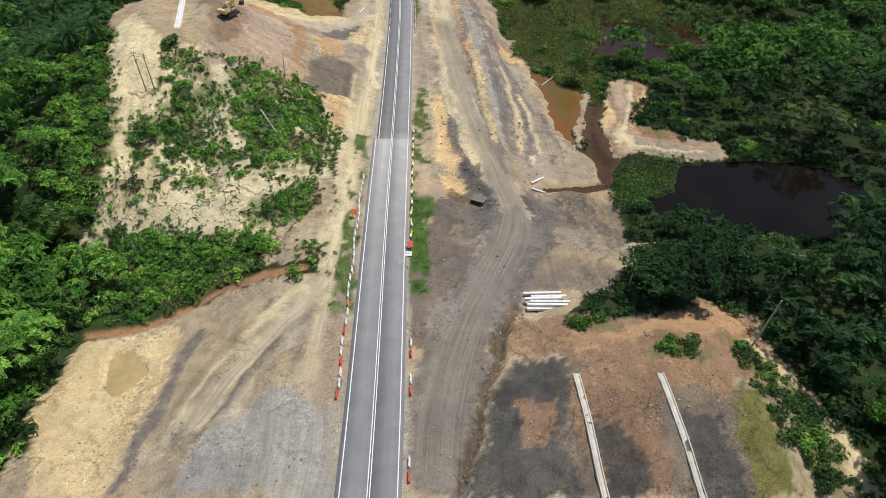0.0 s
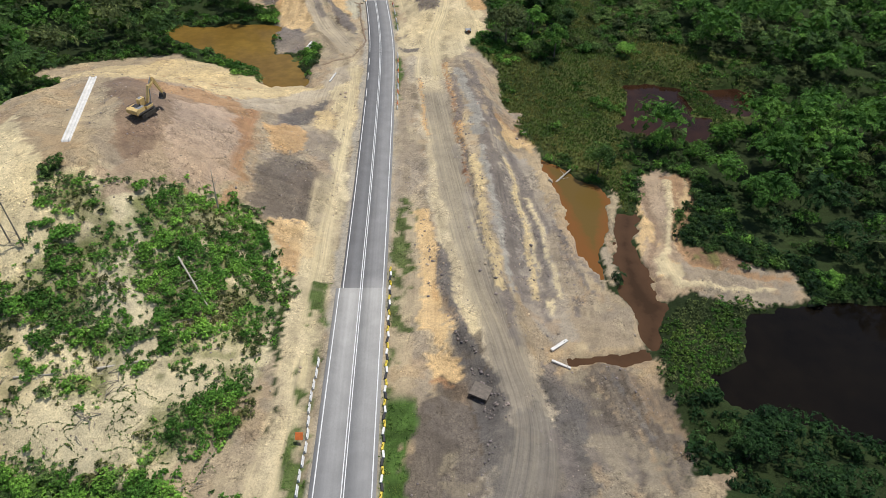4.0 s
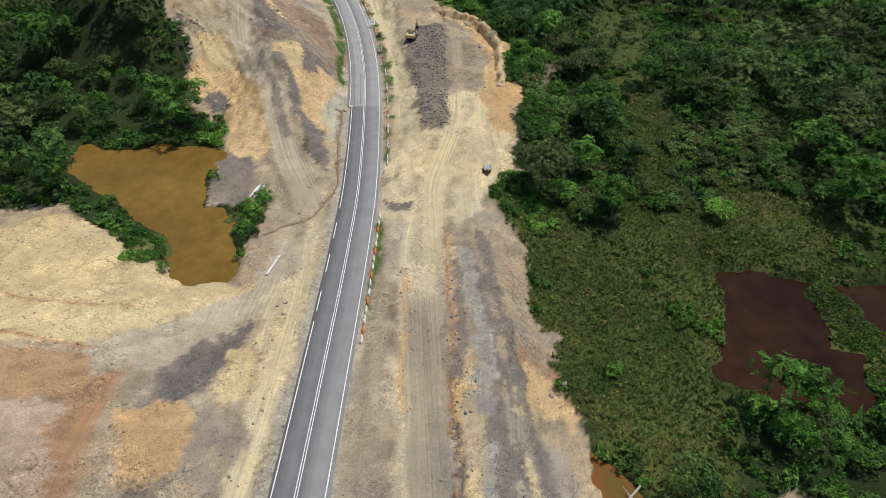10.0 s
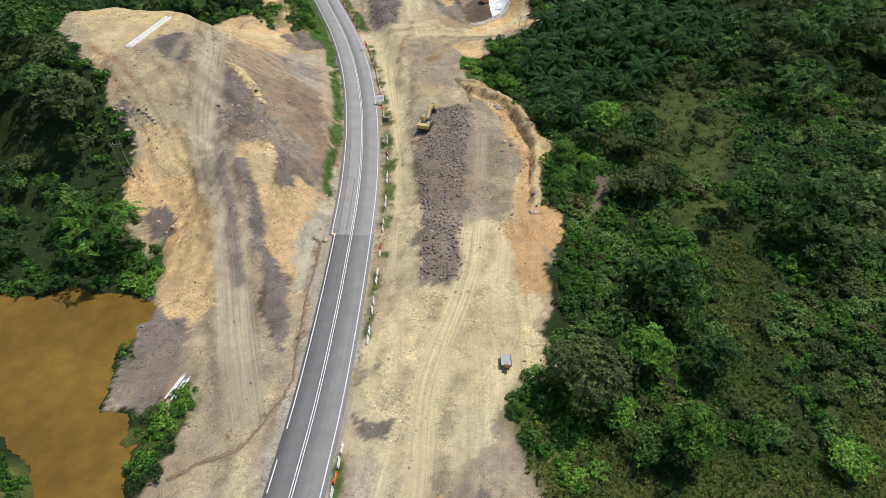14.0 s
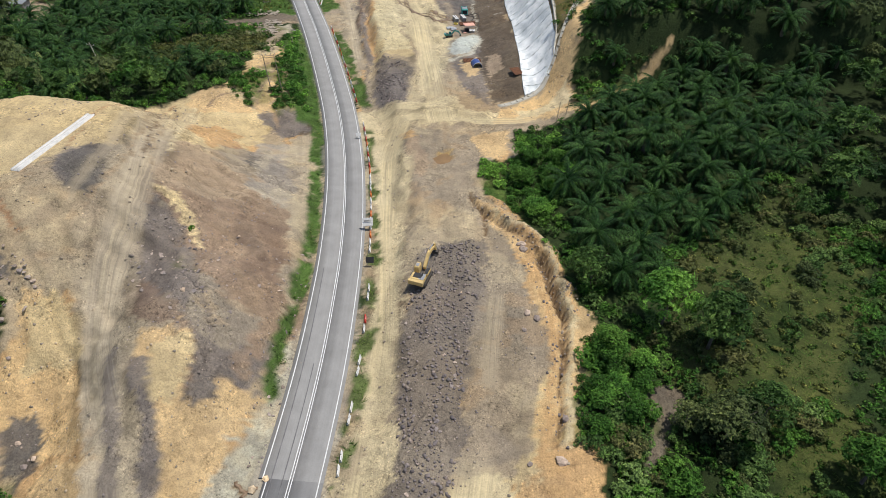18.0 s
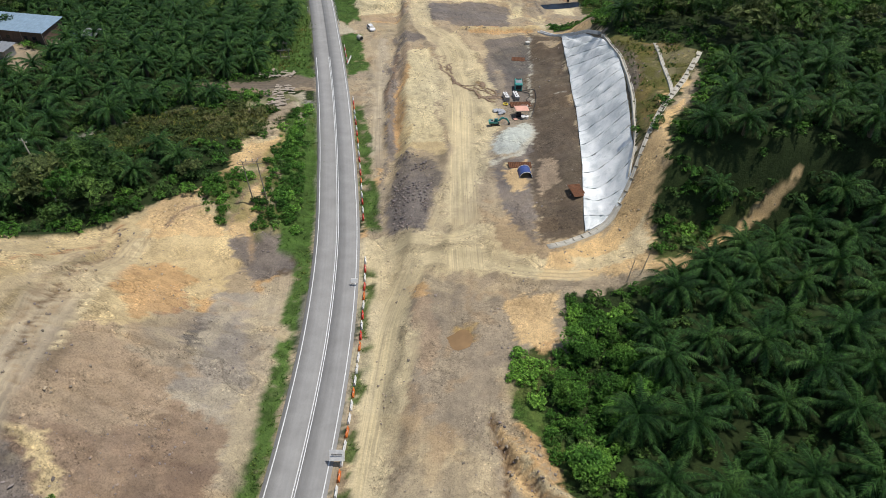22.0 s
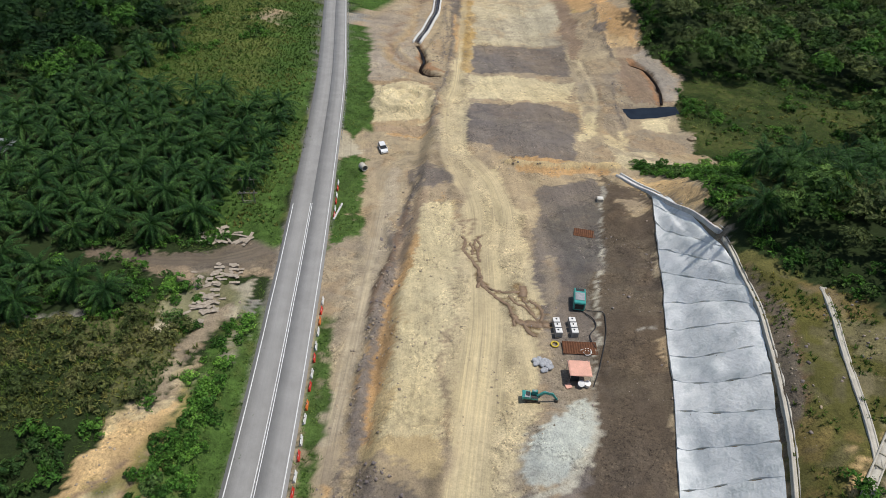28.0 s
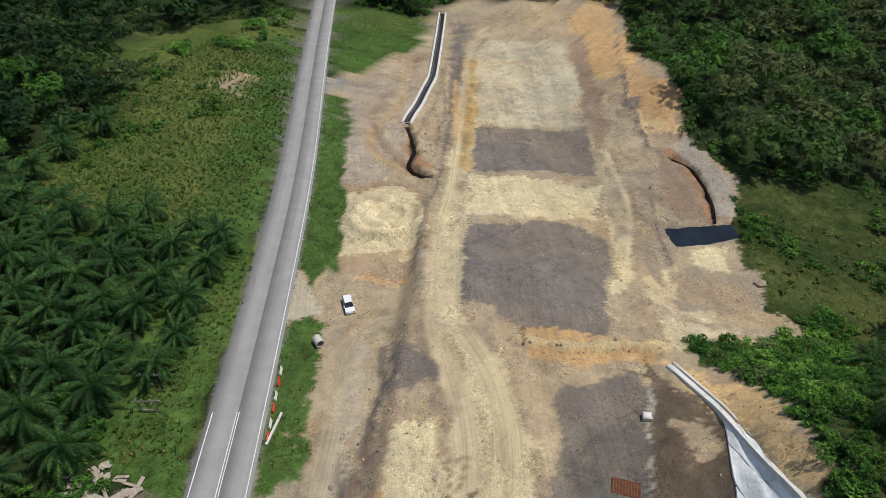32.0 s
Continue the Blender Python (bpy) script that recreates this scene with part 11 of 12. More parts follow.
def sack_mesh():
    bm = bmesh.new()
    bmesh.ops.create_uvsphere(bm, u_segments=10, v_segments=6, radius=0.45)
    for v in bm.verts:
        v.co = Vector((v.co.x * 1.1, v.co.y * 0.8, v.co.z * 0.5)) * (1 + 0.18 * noise.noise(v.co * 4))
    me = bpy.data.meshes.new("sack")
    bm.to_mesh(me)
    bm.free()
    me.materials.append(M_SACK)
    return me


SACK = sack_mesh()
pile = root("sack_pile", -28.9, 353.4, 0, 0, "heap of grey filled sacks on the ground", "sack pile")
for k in range(16):
    a = prng.rand() * 6.28
    q = 1.1 * math.sqrt(prng.rand())
    s = new("sack", SACK)
    s.parent = pile
    s.matrix_basis = pose(math.cos(a) * q * 1.3, math.sin(a) * q * 0.8, 0.2 + 0.45 * (1.1 - q) * prng.rand(), 0, 0, prng.rand() * 180)


def hose(path, r, mat, label):
    cu = bpy.data.curves.new("hose", "CURVE")
    cu.dimensions, cu.bevel_depth, cu.bevel_resolution = "3D", r, 1
    sp = cu.splines.new("POLY")
    q = smooth_path(path, 0.4)
    sp.points.add(len(q) - 1)
    for pt, (x, y) in zip(sp.points, q):
        pt.co = (x, y, ground_at(x, y) + r + 0.1, 1)
    tmp = new("tmp", cu)
    me = bpy.data.meshes.new_from_object(tmp)
    bpy.data.objects.remove(tmp)
    me.materials.append(mat)
    return tagged(new("hose", me), label, "hose", "hoses on the site yard")


hose([(-27.2, 365.3), (-25.6, 364.6), (-24.6, 363.0), (-25.2, 361.0), (-23.8, 359.2)], 0.07, M_BLACK, "black hose lying loose on the ground")
hose([(-27.0, 365.8), (-24.4, 366.0), (-23.4, 363.0), (-22.9, 360.4), (-22.4, 356.0), (-22.3, 353.0)], 0.06, M_BLACK, "long black hose beside the dark slope")
hose([(-25.4, 358.0), (-24.6, 359.0), (-23.8, 358.4), (-24.2, 357.4), (-25.2, 357.7), (-24.7, 358.7), (-23.9, 358.1)], 0.06, M_WHITE, "pale coiled hose on a rusty sheet")
ring = root("coil", -28.7, 357.6, 0, 0.1, "yellow coil of hose on the ground", "coil")
bm = bmesh.new()
for k in range(14):
    a = k * 6.283 / 14
    block((0.26, 0.2, 0.2), (0.45 * math.cos(a), 0.45 * math.sin(a), 0.1), (0, 0, math.degrees(a) + 90), 0.05, bm=bm)
part("loop", bm, M_SIGN_YELLOW, ring)
bx = root("inspection_box", -32.3, 393.4, 20, 0, "small pale concrete inspection box", "concrete box")
part("box", block((1.1, 1.0, 0.6), (0, 0, 0.25)), M_CONCRETE, bx)
part("cover", block((0.8, 0.7, 0.08), (0, 0, 0.58)), M_WHITE_CONCRETE, bx)

# ---- concrete and pipes ----
pp = root("concrete_pipe", -75.6, 386.2, 60, 0.0, "short pale concrete pipe section on the verge", "pipe")
pp.scale = (0.66, 0.6, 0.66)
bm = bmesh.new()
m = 18
for r0, r1 in ((0.95, 0.78),):
    v = [[bm.verts.new((r * math.cos(6.283 * i / m), e, 0.95 + r * math.sin(6.283 * i / m))) for i in range(m)] for r, e in ((r0, -1.1), (r0, 1.1), (r1, 1.1), (r1, -1.1))]
    for a, b in zip(v, v[1:] + v[:1]):
        for i in range(m):
            bm.faces.new((a[i], a[(i + 1) % m], b[(i + 1) % m], b[i]))
bmesh.ops.recalc_face_normals(bm, faces=bm.faces[:])
part("barrel", bm, M_CONCRETE, pp)
part("collar", drum(1.02, 0.2, (0, 1.05, 0.95), (90, 0, 0), 18), M_CONCRETE, pp)
for k in range(9):
    lay = 0 if k < 6 else 1
    y = 61.9 + 0.62 * (k if lay == 0 else k - 5.4)
    x = 14.9 + 0.5 * math.sin(k * 2.1)
    ob = root("concrete_pile", x, y, 3 + 2 * math.sin(k * 1.7), 0.28 + 0.42 * lay, "long white concrete pile in a stack on bare earth", "concrete pile", "stacked piles", z=ground_at(14.9, 63.5))
    part("shaft", block((5.4 + 0.4 * math.cos(k), 0.42, 0.42), bevel=0.04), M_WHITE_CONCRETE, ob)
    part("end_plate", block((0.06, 0.36, 0.36), (2.75 + 0.2 * math.cos(k), 0, 0)), M_GREY, ob)
M_MUDDY_CONCRETE = plain("muddy_concrete", (0.15, 0.125, 0.1), 0.85, 0, 0.3, 2.5)
cv = root("box_culvert", 6.2, 91.8, -25, -1.5, "short mud-stained concrete box culvert in a dug pit", "culvert")
part("top_slab", block((2.5, 2.2, 0.25), (0, 0, 2.0)), M_MUDDY_CONCRETE, cv)
for s in (-1, 1):
    part("side_wall", block((0.25, 2.2, 1.9), (s * 1.12, 0, 0.95)), M_MUDDY_CONCRETE, cv)
part("bottom_slab", block((2.5, 2.2, 0.2), (0, 0, 0.05)), M_MUDDY_CONCRETE, cv)
for x, y, yaw, ln, w in ((17.8, 98.6, -28, 2.8, 0.35), (18.0, 102.2, 38, 3.2, 0.5), (-72.0, 372.2, 105, 4.6, 0.28), (-24.7, 176.3, 80, 4.4, 0.32)):
    ob = root("concrete_beam", x, y, yaw, 0.18, "pale concrete beam lying on the ground", "beam")
    part("shaft", block((ln, w, 0.3), bevel=0.03), M_WHITE_CONCRETE, ob)
    part("lifting_eye", block((0.12, 0.1, 0.14), (ln * 0.3, 0, 0.2)), M_STEEL, ob)
for k in range(5):
    ob = root("white_tube", -33.6 + 0.32 * k, 195.4 + 0.4 * math.sin(k * 2), 82 + 2 * k, 0.25, "white plastic tube beside a bush at the pond", "tube", "white tubes")
    part("tube", drum(0.12, 3.8 - 0.3 * k, (0, 0, 0), (0, 90, 0), 10), M_WHITE, ob)
    part("socket", drum(0.15, 0.25, (1.7 - 0.15 * k, 0, 0), (0, 90, 0), 10), M_GREY, ob)


# ---- road barriers, posts and signs ----
def beside(y, o):
    x, nx, ny = centre(np.array([float(y)]))
    xx, yy = float(x[0] + o * nx[0]), float(y + o * ny[0])
    return xx, yy, math.degrees(math.atan2(-float(ny[0]), -float(nx[0]))) * -1


def road_yaw(y):
    x, nx, ny = centre(np.array([float(y)]))
    return math.degrees(math.atan2(float(ny[0]), float(nx[0])))


PROFILE = [(-0.25, 0), (-0.25, 0.16), (-0.1, 0.45), (-0.09, 0.85), (0.09, 0.85), (0.1, 0.45), (0.25, 0.16), (0.25, 0)]


def barrier_mesh(mat, ln=1.6):
    bm = outline_solid(PROFILE, ln)
    bm.transform(pose(0, 0, 0, 0, 0, 90))
    bmesh.ops.bevel(bm, geom=bm.edges[:], offset=0.025, segments=1, affect="EDGES")
    me = bpy.data.meshes.new("body")
    bm.normal_update()
    bm.to_mesh(me)
    bm.free()
    me.materials.append(mat)
    return me


def single(bm, mat, name):
    me = bpy.data.meshes.new(name)
    bm.to_mesh(me)
    bm.free()
    me.materials.append(mat)
    return me


BAR = {"red": barrier_mesh(M_RED), "white": barrier_mesh(M_WHITE), "orange": barrier_mesh(M_ORANGE)}
BAR_CAP = single(drum(0.06, 0.12, (0, 0, 0.9), sides=8), M_BLACK, "filler_cap")
BAR_BAND = single(block((0.24, 0.5, 0.16), (0, 0, 0.66), bevel=0.02), M_WHITE, "reflector")


def barrier(y, o, colour, skew=0.0):
    x, yy, _ = beside(y, o)
    ob = root("road_barrier", x, yy, road_yaw(y) + skew, 0, "%s water-filled plastic road barrier on the verge" % colour, "barrier", "road barriers")
    ob.scale = (0.62, 0.8, 0.66)
    for nm, me in (("body", BAR[colour]), ("filler_cap", BAR_CAP), ("reflector", BAR_BAND)):
        new(nm, me).parent = ob


for k, y in enumerate(np.arange(47, 95, 1.75)):
    barrier(y, -4.75 + 0.15 * math.sin(k), "white" if (k % 3 or y > 66) else ("red" if y < 58 else "orange"))
for y in (36, 47.5, 53.5):
    barrier(y, 4.3, "red")
    barrier(y + 1.8, 4.3, "white")
for k, y in enumerate(np.arange(163, 191, 1.8)):
    barrier(y, 4.25, ("white", "orange", "white")[k % 3], 4 * math.sin(k * 2.3))
for k, y in enumerate((206, 211.5, 217.5, 223.5, 229.5, 236, 243, 250, 256)):
    barrier(y, 4.9, "white", 5 * math.sin(k * 1.9))
    barrier(y + 1.75, 4.9, "red" if k % 4 == 3 else "white", 5 * math.sin(k * 1.9))
for k, y in enumerate(np.arange(266, 303, 1.75)):
    barrier(y, 4.5, ("red", "white", "orange", "red", "white")[k % 5] if y > 284 else ("white", "white", "orange")[k % 3], 3 * math.sin(k))
for k, y in enumerate((312.5, 316.5, 320.5, 324.5, 328.5, 332.8, 337, 341, 345, 348.5)):
    barrier(y, 4.2, "red" if k % 3 != 2 else "white", 3 * math.sin(k * 2))
    barrier(y + 1.75, 4.2, "white" if k % 3 != 2 else "orange", 3 * math.sin(k * 2))
for y in (368.8, 372.4, 376.0):
    barrier(y, 4.2, "red")
    barrier(y + 1.6, 4.2, "white")

BLOCKS = {"yellow": single(block((0.28, 0.95, 0.3), (0, 0, 0.15), bevel=0.04), M_SIGN_YELLOW, "body"), "black": single(block((0.28, 0.95, 0.3), (0, 0, 0.15), bevel=0.04), M_BLACK, "body"),
          "white": single(block((0.28, 0.95, 0.3), (0, 0, 0.15), bevel=0.04), M_WHITE, "body")}
PEG = single(drum(0.05, 0.5, (0, 0, 0.45), sides=8), M_SIGN_YELLOW, "peg")
for k, y in enumerate(np.arange(76, 113, 1.0)):
    x, yy, _ = beside(y, 4.1 + 0.12 * (k % 2))
    ob = root("kerb_block", x, yy, road_yaw(y) + (7 if k % 2 else -7), 0, "%s kerb marker block on the road edge" % ("yellow", "black", "white")[k % 3], "kerb block", "kerb marker blocks")
    new("body", BLOCKS[("yellow", "black", "white")[k % 3]]).parent = ob
    if k % 3 == 0:
        new("peg", PEG).parent = ob
POST_BODY = single(drum(0.07, 0.9, (0, 0, 0.45), sides=8), M_WHITE, "shaft")
POST_BAND = single(drum(0.08, 0.16, (0, 0, 0.72), sides=8), M_BLACK, "band")
for side, y0, y1, gap in ((3.9, 392, 474, 2.4), (-4.3, 404, 470, 14)):
    for y in np.arange(y0, y1, gap):
        x, yy, _ = beside(y, side)
        ob = root("marker_post", x, yy, road_yaw(y), 0, "white roadside marker post with a dark band", "post", "marker posts")
        new("shaft", POST_BODY).parent = ob
        new("band", POST_BAND).parent = ob


def sign(x, y, yaw, w, h, mat, label, tall=1.6, lean=12.0, bars=0):
    ob = root("road_sign", x, y, yaw, 0, label, "sign")
    for s in (-0.35, 0.35):
        part("post", rod((s * w, 0.1, 0), (s * w, -0.05, tall), 0.04), M_GREY, ob)
    bd = part("board", block((w, 0.05, h), (0, -0.1, tall), (lean, 0, 0), 0.02), mat, ob)
    for k in range(bars):
        part("text_bar", block((w * 0.7, 0.02, 0.06), (0, -0.14, tall + h * 0.25 - 0.18 * k), (lean, 0, 0), 0), M_BLACK, bd, "dark bar of unreadable writing")
    return ob


sign(-25.4, 272.4, 20, 1.7, 1.3, M_WHITE, "white road works sign facing the road", 1.5, -35, 3)
sign(-22.3, 263.9, 15, 1.2, 0.9, M_BLACK, "back of a dark temporary road sign", 1.2, -30)
sign(-36.0, 299.2, 20, 1.0, 0.7, M_WHITE, "small white board among road barriers", 1.0, -30)
sign(-5.2, 75.2, 5, 0.9, 0.9, M_RED, "tilted red warning sign at the road edge", 0.9, -60)
sign(-5.3, 73.6, 0, 1.0, 0.8, M_WHITE, "small white board lying at the road edge", 0.3, -75, 2)
sign(-14.9, 82.7, 0, 0.9, 0.9, M_ORANGE, "orange diamond warning sign", 1.2, -40)


# ---- poles, snags, logs ----
def tilted_pole(x, y, h, lean, r=0.13, label="grey leaning utility pole", cross=0, mat=None):
    ob = root("utility_pole", x, y, 0, 0, label, "pole")
    top = Vector((lean[0], lean[1], h))
    part("shaft", rod((0, 0, -0.4), top, r, 8, r * 0.65), mat or M_DEADWOOD, ob)
    for k in range(cross):
        c = top * (0.96 - 0.12 * k)
        part("crossarm", beam(c + Vector((-0.9, 0.1, 0)), c + Vector((0.9, -0.1, 0)), 0.1, 0.1), M_TIMBER, ob)
        for s in (-0.75, 0, 0.75):
            part("insulator", drum(0.06, 0.2, c + Vector((s, 0, 0.15)), sides=8), M_GREY, ob)
    return ob


def h_frame(x, y, yaw, gap, h, lean, label):
    ob = root("twin_pole", x, y, yaw, 0, label, "pole")
    tops = []
    for s in (-1, 1):
        b = Vector((s * gap / 2, 0, ground_at(x + s * gap / 2 * math.cos(radians(yaw)), y + s * gap / 2 * math.sin(radians(yaw))) - ground_at(x, y) - 0.3))
        t = Vector((s * gap / 2 + lean[0], lean[1], h))
        tops.append((b, t))
        part("shaft", rod(b, t, 0.11, 8, 0.07), M_TWIG, ob)
    for k in (0.12, 0.3, 0.93, 0.98):
        a, b = tops[0][0].lerp(tops[0][1], k), tops[1][0].lerp(tops[1][1], k)
        d = (b - a) * (0.35 if k > 0.5 else 0.08)
        part("crossarm", beam(a - d, b + d, 0.08, 0.08), M_TIMBER, ob)
    part("brace", beam(tops[0][0].lerp(tops[0][1], 0.12), tops[1][0].lerp(tops[1][1], 0.3), 0.06, 0.06), M_TIMBER, ob)
    for s in (-0.4, 0.4, 1.0, -1.0):
        c = (tops[0][1] + tops[1][1]) / 2 + Vector((s * gap * 0.6, 0, 0.15))
        part("insulator", drum(0.07, 0.28, c, sides=8), M_GREY, ob)
    return ob


tilted_pole(26.5, 65.5, 5.0, (0.6, 0.2), 0.1, "thin pale pole at the forest edge")
tilted_pole(39.4, 53.4, 8.0, (1.6, 1.0), 0.14, "leaning pale utility pole on the bank")
tilted_pole(46.0, 64.0, 9.0, (2.2, 1.2), 0.16, "leaning weathered utility pole in the trees", 1)
tilted_pole(-86.3, 296.4, 11.0, (-3.0, 1.0), 0.16, "tall grey utility pole leaning at the plantation edge", 1)
tilted_pole(1.6, 309.7, 4.0, (0.3, 0.4), 0.07, "thin wooden stake beside the track")
tilted_pole(3.2, 311.0, 4.2, (0.4, -0.2), 0.07, "thin wooden stake beside the track")
h_frame(-53.2, 102.9, -13, 1.9, 6.6, (-0.9, 0.6), "old wooden twin-pole frame on the scrub hill")
h_frame(-57.8, 230.9, 20, 1.3, 5.6, (-0.8, 0.7), "steel and timber twin-pole frame at the hill foot")
h_frame(-57.2, 308.9, 27, 2.2, 8.0, (-0.6, 0.4), "wooden twin-pole frame among bushes")
h_frame(-86.8, 367.0, 30, 2.0, 2.2, (0, 0), "low pale frame standing in the grass")
h_frame(-89.2, 370.0, 30, 2.0, 2.4, (0, 0), "low pale frame standing in the grass")


def snag(x, y, h, label):
    ob = root("dead_tree", x, y, 0, 0, label, "dead tree")
    part("trunk", rod((0, 0, -0.3), (0.3, 0.1, h), 0.14, 7, 0.03), M_DEADWOOD, ob)
    for k in range(7):
        a, z = k * 2.4, h * (0.4 + 0.08 * k)
        part("branch", rod((0.3 * z / h, 0.1 * z / h, z), (0.3 + 0.9 * math.cos(a), 0.9 * math.sin(a), z + 0.9), 0.045, 5, 0.012), M_DEADWOOD, ob)


snag(-33.0, 118.0, 7.0, "bare dead tree standing on the scrub slope")


def log(a, b, r, label, twigs=0, lift=0.1):
    (ax, ay), (bx, by) = a, b
    ob = root("fallen_log", ax, ay, 0, 0, label, "log")
    e = Vector((bx - ax, by - ay, ground_at(bx, by) - ground_at(ax, ay) + lift))
    part("trunk", rod((0, 0, lift), e, r, 8, r * 0.55), M_DEADWOOD, ob)
    for k in range(twigs):
        c = e * (0.3 + 0.6 * k / max(1, twigs))
        d = Vector((math.cos(k * 2.2), math.sin(k * 2.2) * 0.8, 0.35)) * (1.6 - 0.1 * k)
        part("branch", rod(c, c + d, r * 0.4, 5, r * 0.1), M_DEADWOOD, ob)


log((-35.4, 107.0), (-30.3, 101.0), 0.16, "pale fallen dead tree with bare branches on the slope", 9, 0.6)
log((-40.6, 90.4), (-35.0, 92.2), 0.18, "pale fallen log on the scrub slope", 3, 0.3)
log((22.9, 144.4), (26.2, 148.0), 0.22, "pale log floating in the amber pond", 2, 0.35)
log((21.4, 144.3), (22.2, 144.0), 0.2, "short pale log stump in the amber pond", 0, 0.3)
log((-49, 88), (-44.5, 89.0), 0.12, "thin fallen log on the scrub slope", 3, 0.2)


# ---- timber and slab heaps ----
def heap(x, y, n, spread_m, seed, label, ln=(0.5, 1.7)):
    r = np.random.RandomState(seed)
    ob = root("board_heap", x, y, 0, 0, label, "board heap")
    main = r.rand() * 60
    for k in range(n):
        px, py = r.normal(size=2) * spread_m
        part("board", block((ln[0] + (ln[1] - ln[0]) * r.rand(), 0.3 + 0.35 * r.rand(), 0.07), (px, py, ground_at(x + px, y + py) - ground_at(x, y) + 0.12 + 0.06 * (k % 5)), (r.normal() * 4, r.normal() * 4, main + r.normal() * 28), 0.015), M_TIMBER, ob)
    return ob


heap(-85.3, 356.8, 44, 1.3, 1, "heap of weathered grey boards beside the side track")
heap(-77.2, 349.4, 36, 1.5, 2, "scattered broken boards at the track mouth")
heap(-74.6, 343.4, 32, 1.2, 3, "scattered broken boards on dusty ground", (0.8, 1.8))
heap(-80.8, 357.8, 10, 1.0, 4, "few grey boards beside the road", (1.2, 2.2))


# ---- boulders ----
def boulder_mesh(seed, mat):
    bm = bmesh.new()
    bmesh.ops.create_icosphere(bm, subdivisions=1, radius=1.0)
    r = Vector((seed * 3.1, seed * 1.7, 0.3))
    for v in bm.verts:
        k = 1 + 0.35 * noise.noise(v.co * 1.1 + r) + 0.12 * noise.noise(v.co * 3.2 + r)
        v.co = Vector((v.co.x * k, v.co.y * k * 0.8, max(-0.4, v.co.z * k * 0.65)))
    return single(bm, mat, "boulder")


BOULDERS = [boulder_mesh(i, M_STONE) for i in range(4)]
PALE_BOULDERS = [boulder_mesh(i + 9, M_PALESTONE) for i in range(2)]
for k, (x, y, s, n) in enumerate(((-49.0, 224.0, 0.6, 5), (-59.8, 238.2, 0.8, 6), (-57.5, 234, 0.6, 3), (3.2, 256, 0.8, 4), (6.6, 236.5, 0.9, 3), (0.0, 270.5, 0.9, 4), (-22.0, 166, 0.5, 4), (17.0, 159.5, 0.7, 3), (13.0, 166, 0.6, 4))):
    for j in range(n):
        px, py = x + prng.normal() * 1.5, y + prng.normal() * 1.6
        q = s * (0.3 + 0.6 * prng.rand())
        ob = tagged(new("boulder", BOULDERS[(k + j) % 4]), "dark grey boulder on cut earth", "boulder", "boulders")
        ob.matrix_basis = Matrix.LocRotScale((px, py, ground_at(px, py) + 0.1 * q), Euler((0, 0, prng.rand() * 6)), (q, q, q))
for x, y, q in ((-21.7, 431.7, 1.2), (-23.5, 226, 0.6), (-22.6, 227.5, 0.5)):
    ob = tagged(new("boulder", PALE_BOULDERS[0]), "pale whitish boulder on the ground", "boulder", "boulders")
    ob.matrix_basis = Matrix.LocRotScale((x, y, ground_at(x, y) + 0.1), Euler((0, 0, x)), (q, q, q))


# ---- houses by the plantation ----
def house(x, y, yaw, w, d, h, roof, wall_mat, label, doors=2):
    ob = root("house", x, y, yaw, 0, label, "house")
    wl = part("wall", block((w, d, h), (0, 0, h / 2), bevel=0.02), wall_mat, ob)
    n = 2 * int(w / 0.9)
    side = [(-(w + 0.8) / 2 + (w + 0.8) * i / n, 0.05 * (i % 2)) for i in range(n + 1)]
    bm = outline_solid(side + [(x, z - 0.06) for x, z in reversed(side)], d + 1.4)
    bm.transform(pose(0, 0, h + 0.4, 6, 0, 0) @ pose(0, 0, 0, 0, 0, -90))
    part("roof", bm, roof, ob, "ribbed metal roof")
    for k in range(doors):
        part("door", block((0.9, 0.06, 2.0), (-w * 0.3 + k * w * 0.5, -d / 2 - 0.03, 1.0)), M_BLACK, ob)
        part("window", block((1.1, 0.06, 0.8), (-w * 0.08 + k * w * 0.42, -d / 2 - 0.03, 1.5)), M_GLASS, ob)
    for k in range(4):
        part("post", rod((-w / 2 - 0.2 + (w + 0.4) * k / 3, -d / 2 - 0.6, 0), (-w / 2 - 0.2 + (w + 0.4) * k / 3, -d / 2 - 0.6, h + 0.2), 0.06), M_TIMBER, ob)
    return ob


house(-152.5, 352.5, 10, 17, 7.5, 3.4, M_BLUE_ROOF, M_WALL, "long board house with a pale blue metal roof")
house(-135.5, 357.0, 15, 3.2, 2.6, 2.2, M_GREY, M_WALL, "small board shed beside the palms", 1)
house(-149.5, 341.5, 8, 7.5, 3.2, 2.0, M_GREY, M_GREY, "low grey metal shed in the yard", 1)
tk = root("water_tank", -138.6, 354.2, 0, 0, "blue plastic water tank beside the house", "water tank")
part("barrel", drum(0.9, 2.2, (0, 0, 1.1), sides=18), M_BLUE, tk)
part("lid", drum(0.5, 0.25, (0, 0, 2.3), sides=14, r2=0.3), M_BLUE, tk)
part("outlet", drum(0.06, 0.4, (0.9, 0, 0.3), (0, 90, 0), 8), M_GREY, tk)


# ---- single rocks that lie on the beds of rubble and the broken spur ----
ROCK_ME = []
for i in range(10):
    r = np.random.RandomState(300 + i)
    bm = bmesh.new()
    for _ in range(11):
        v = r.normal(size=3)
        v /= np.linalg.norm(v)
        bm.verts.new((0.62 * v[0], 0.42 * v[1], max(-0.12, 0.22 * v[2])))
    bmesh.ops.convex_hull(bm, input=bm.verts[:])
    ROCK_ME.append(single(bm, M_STONE if i % 3 else M_SHALE, "rock"))


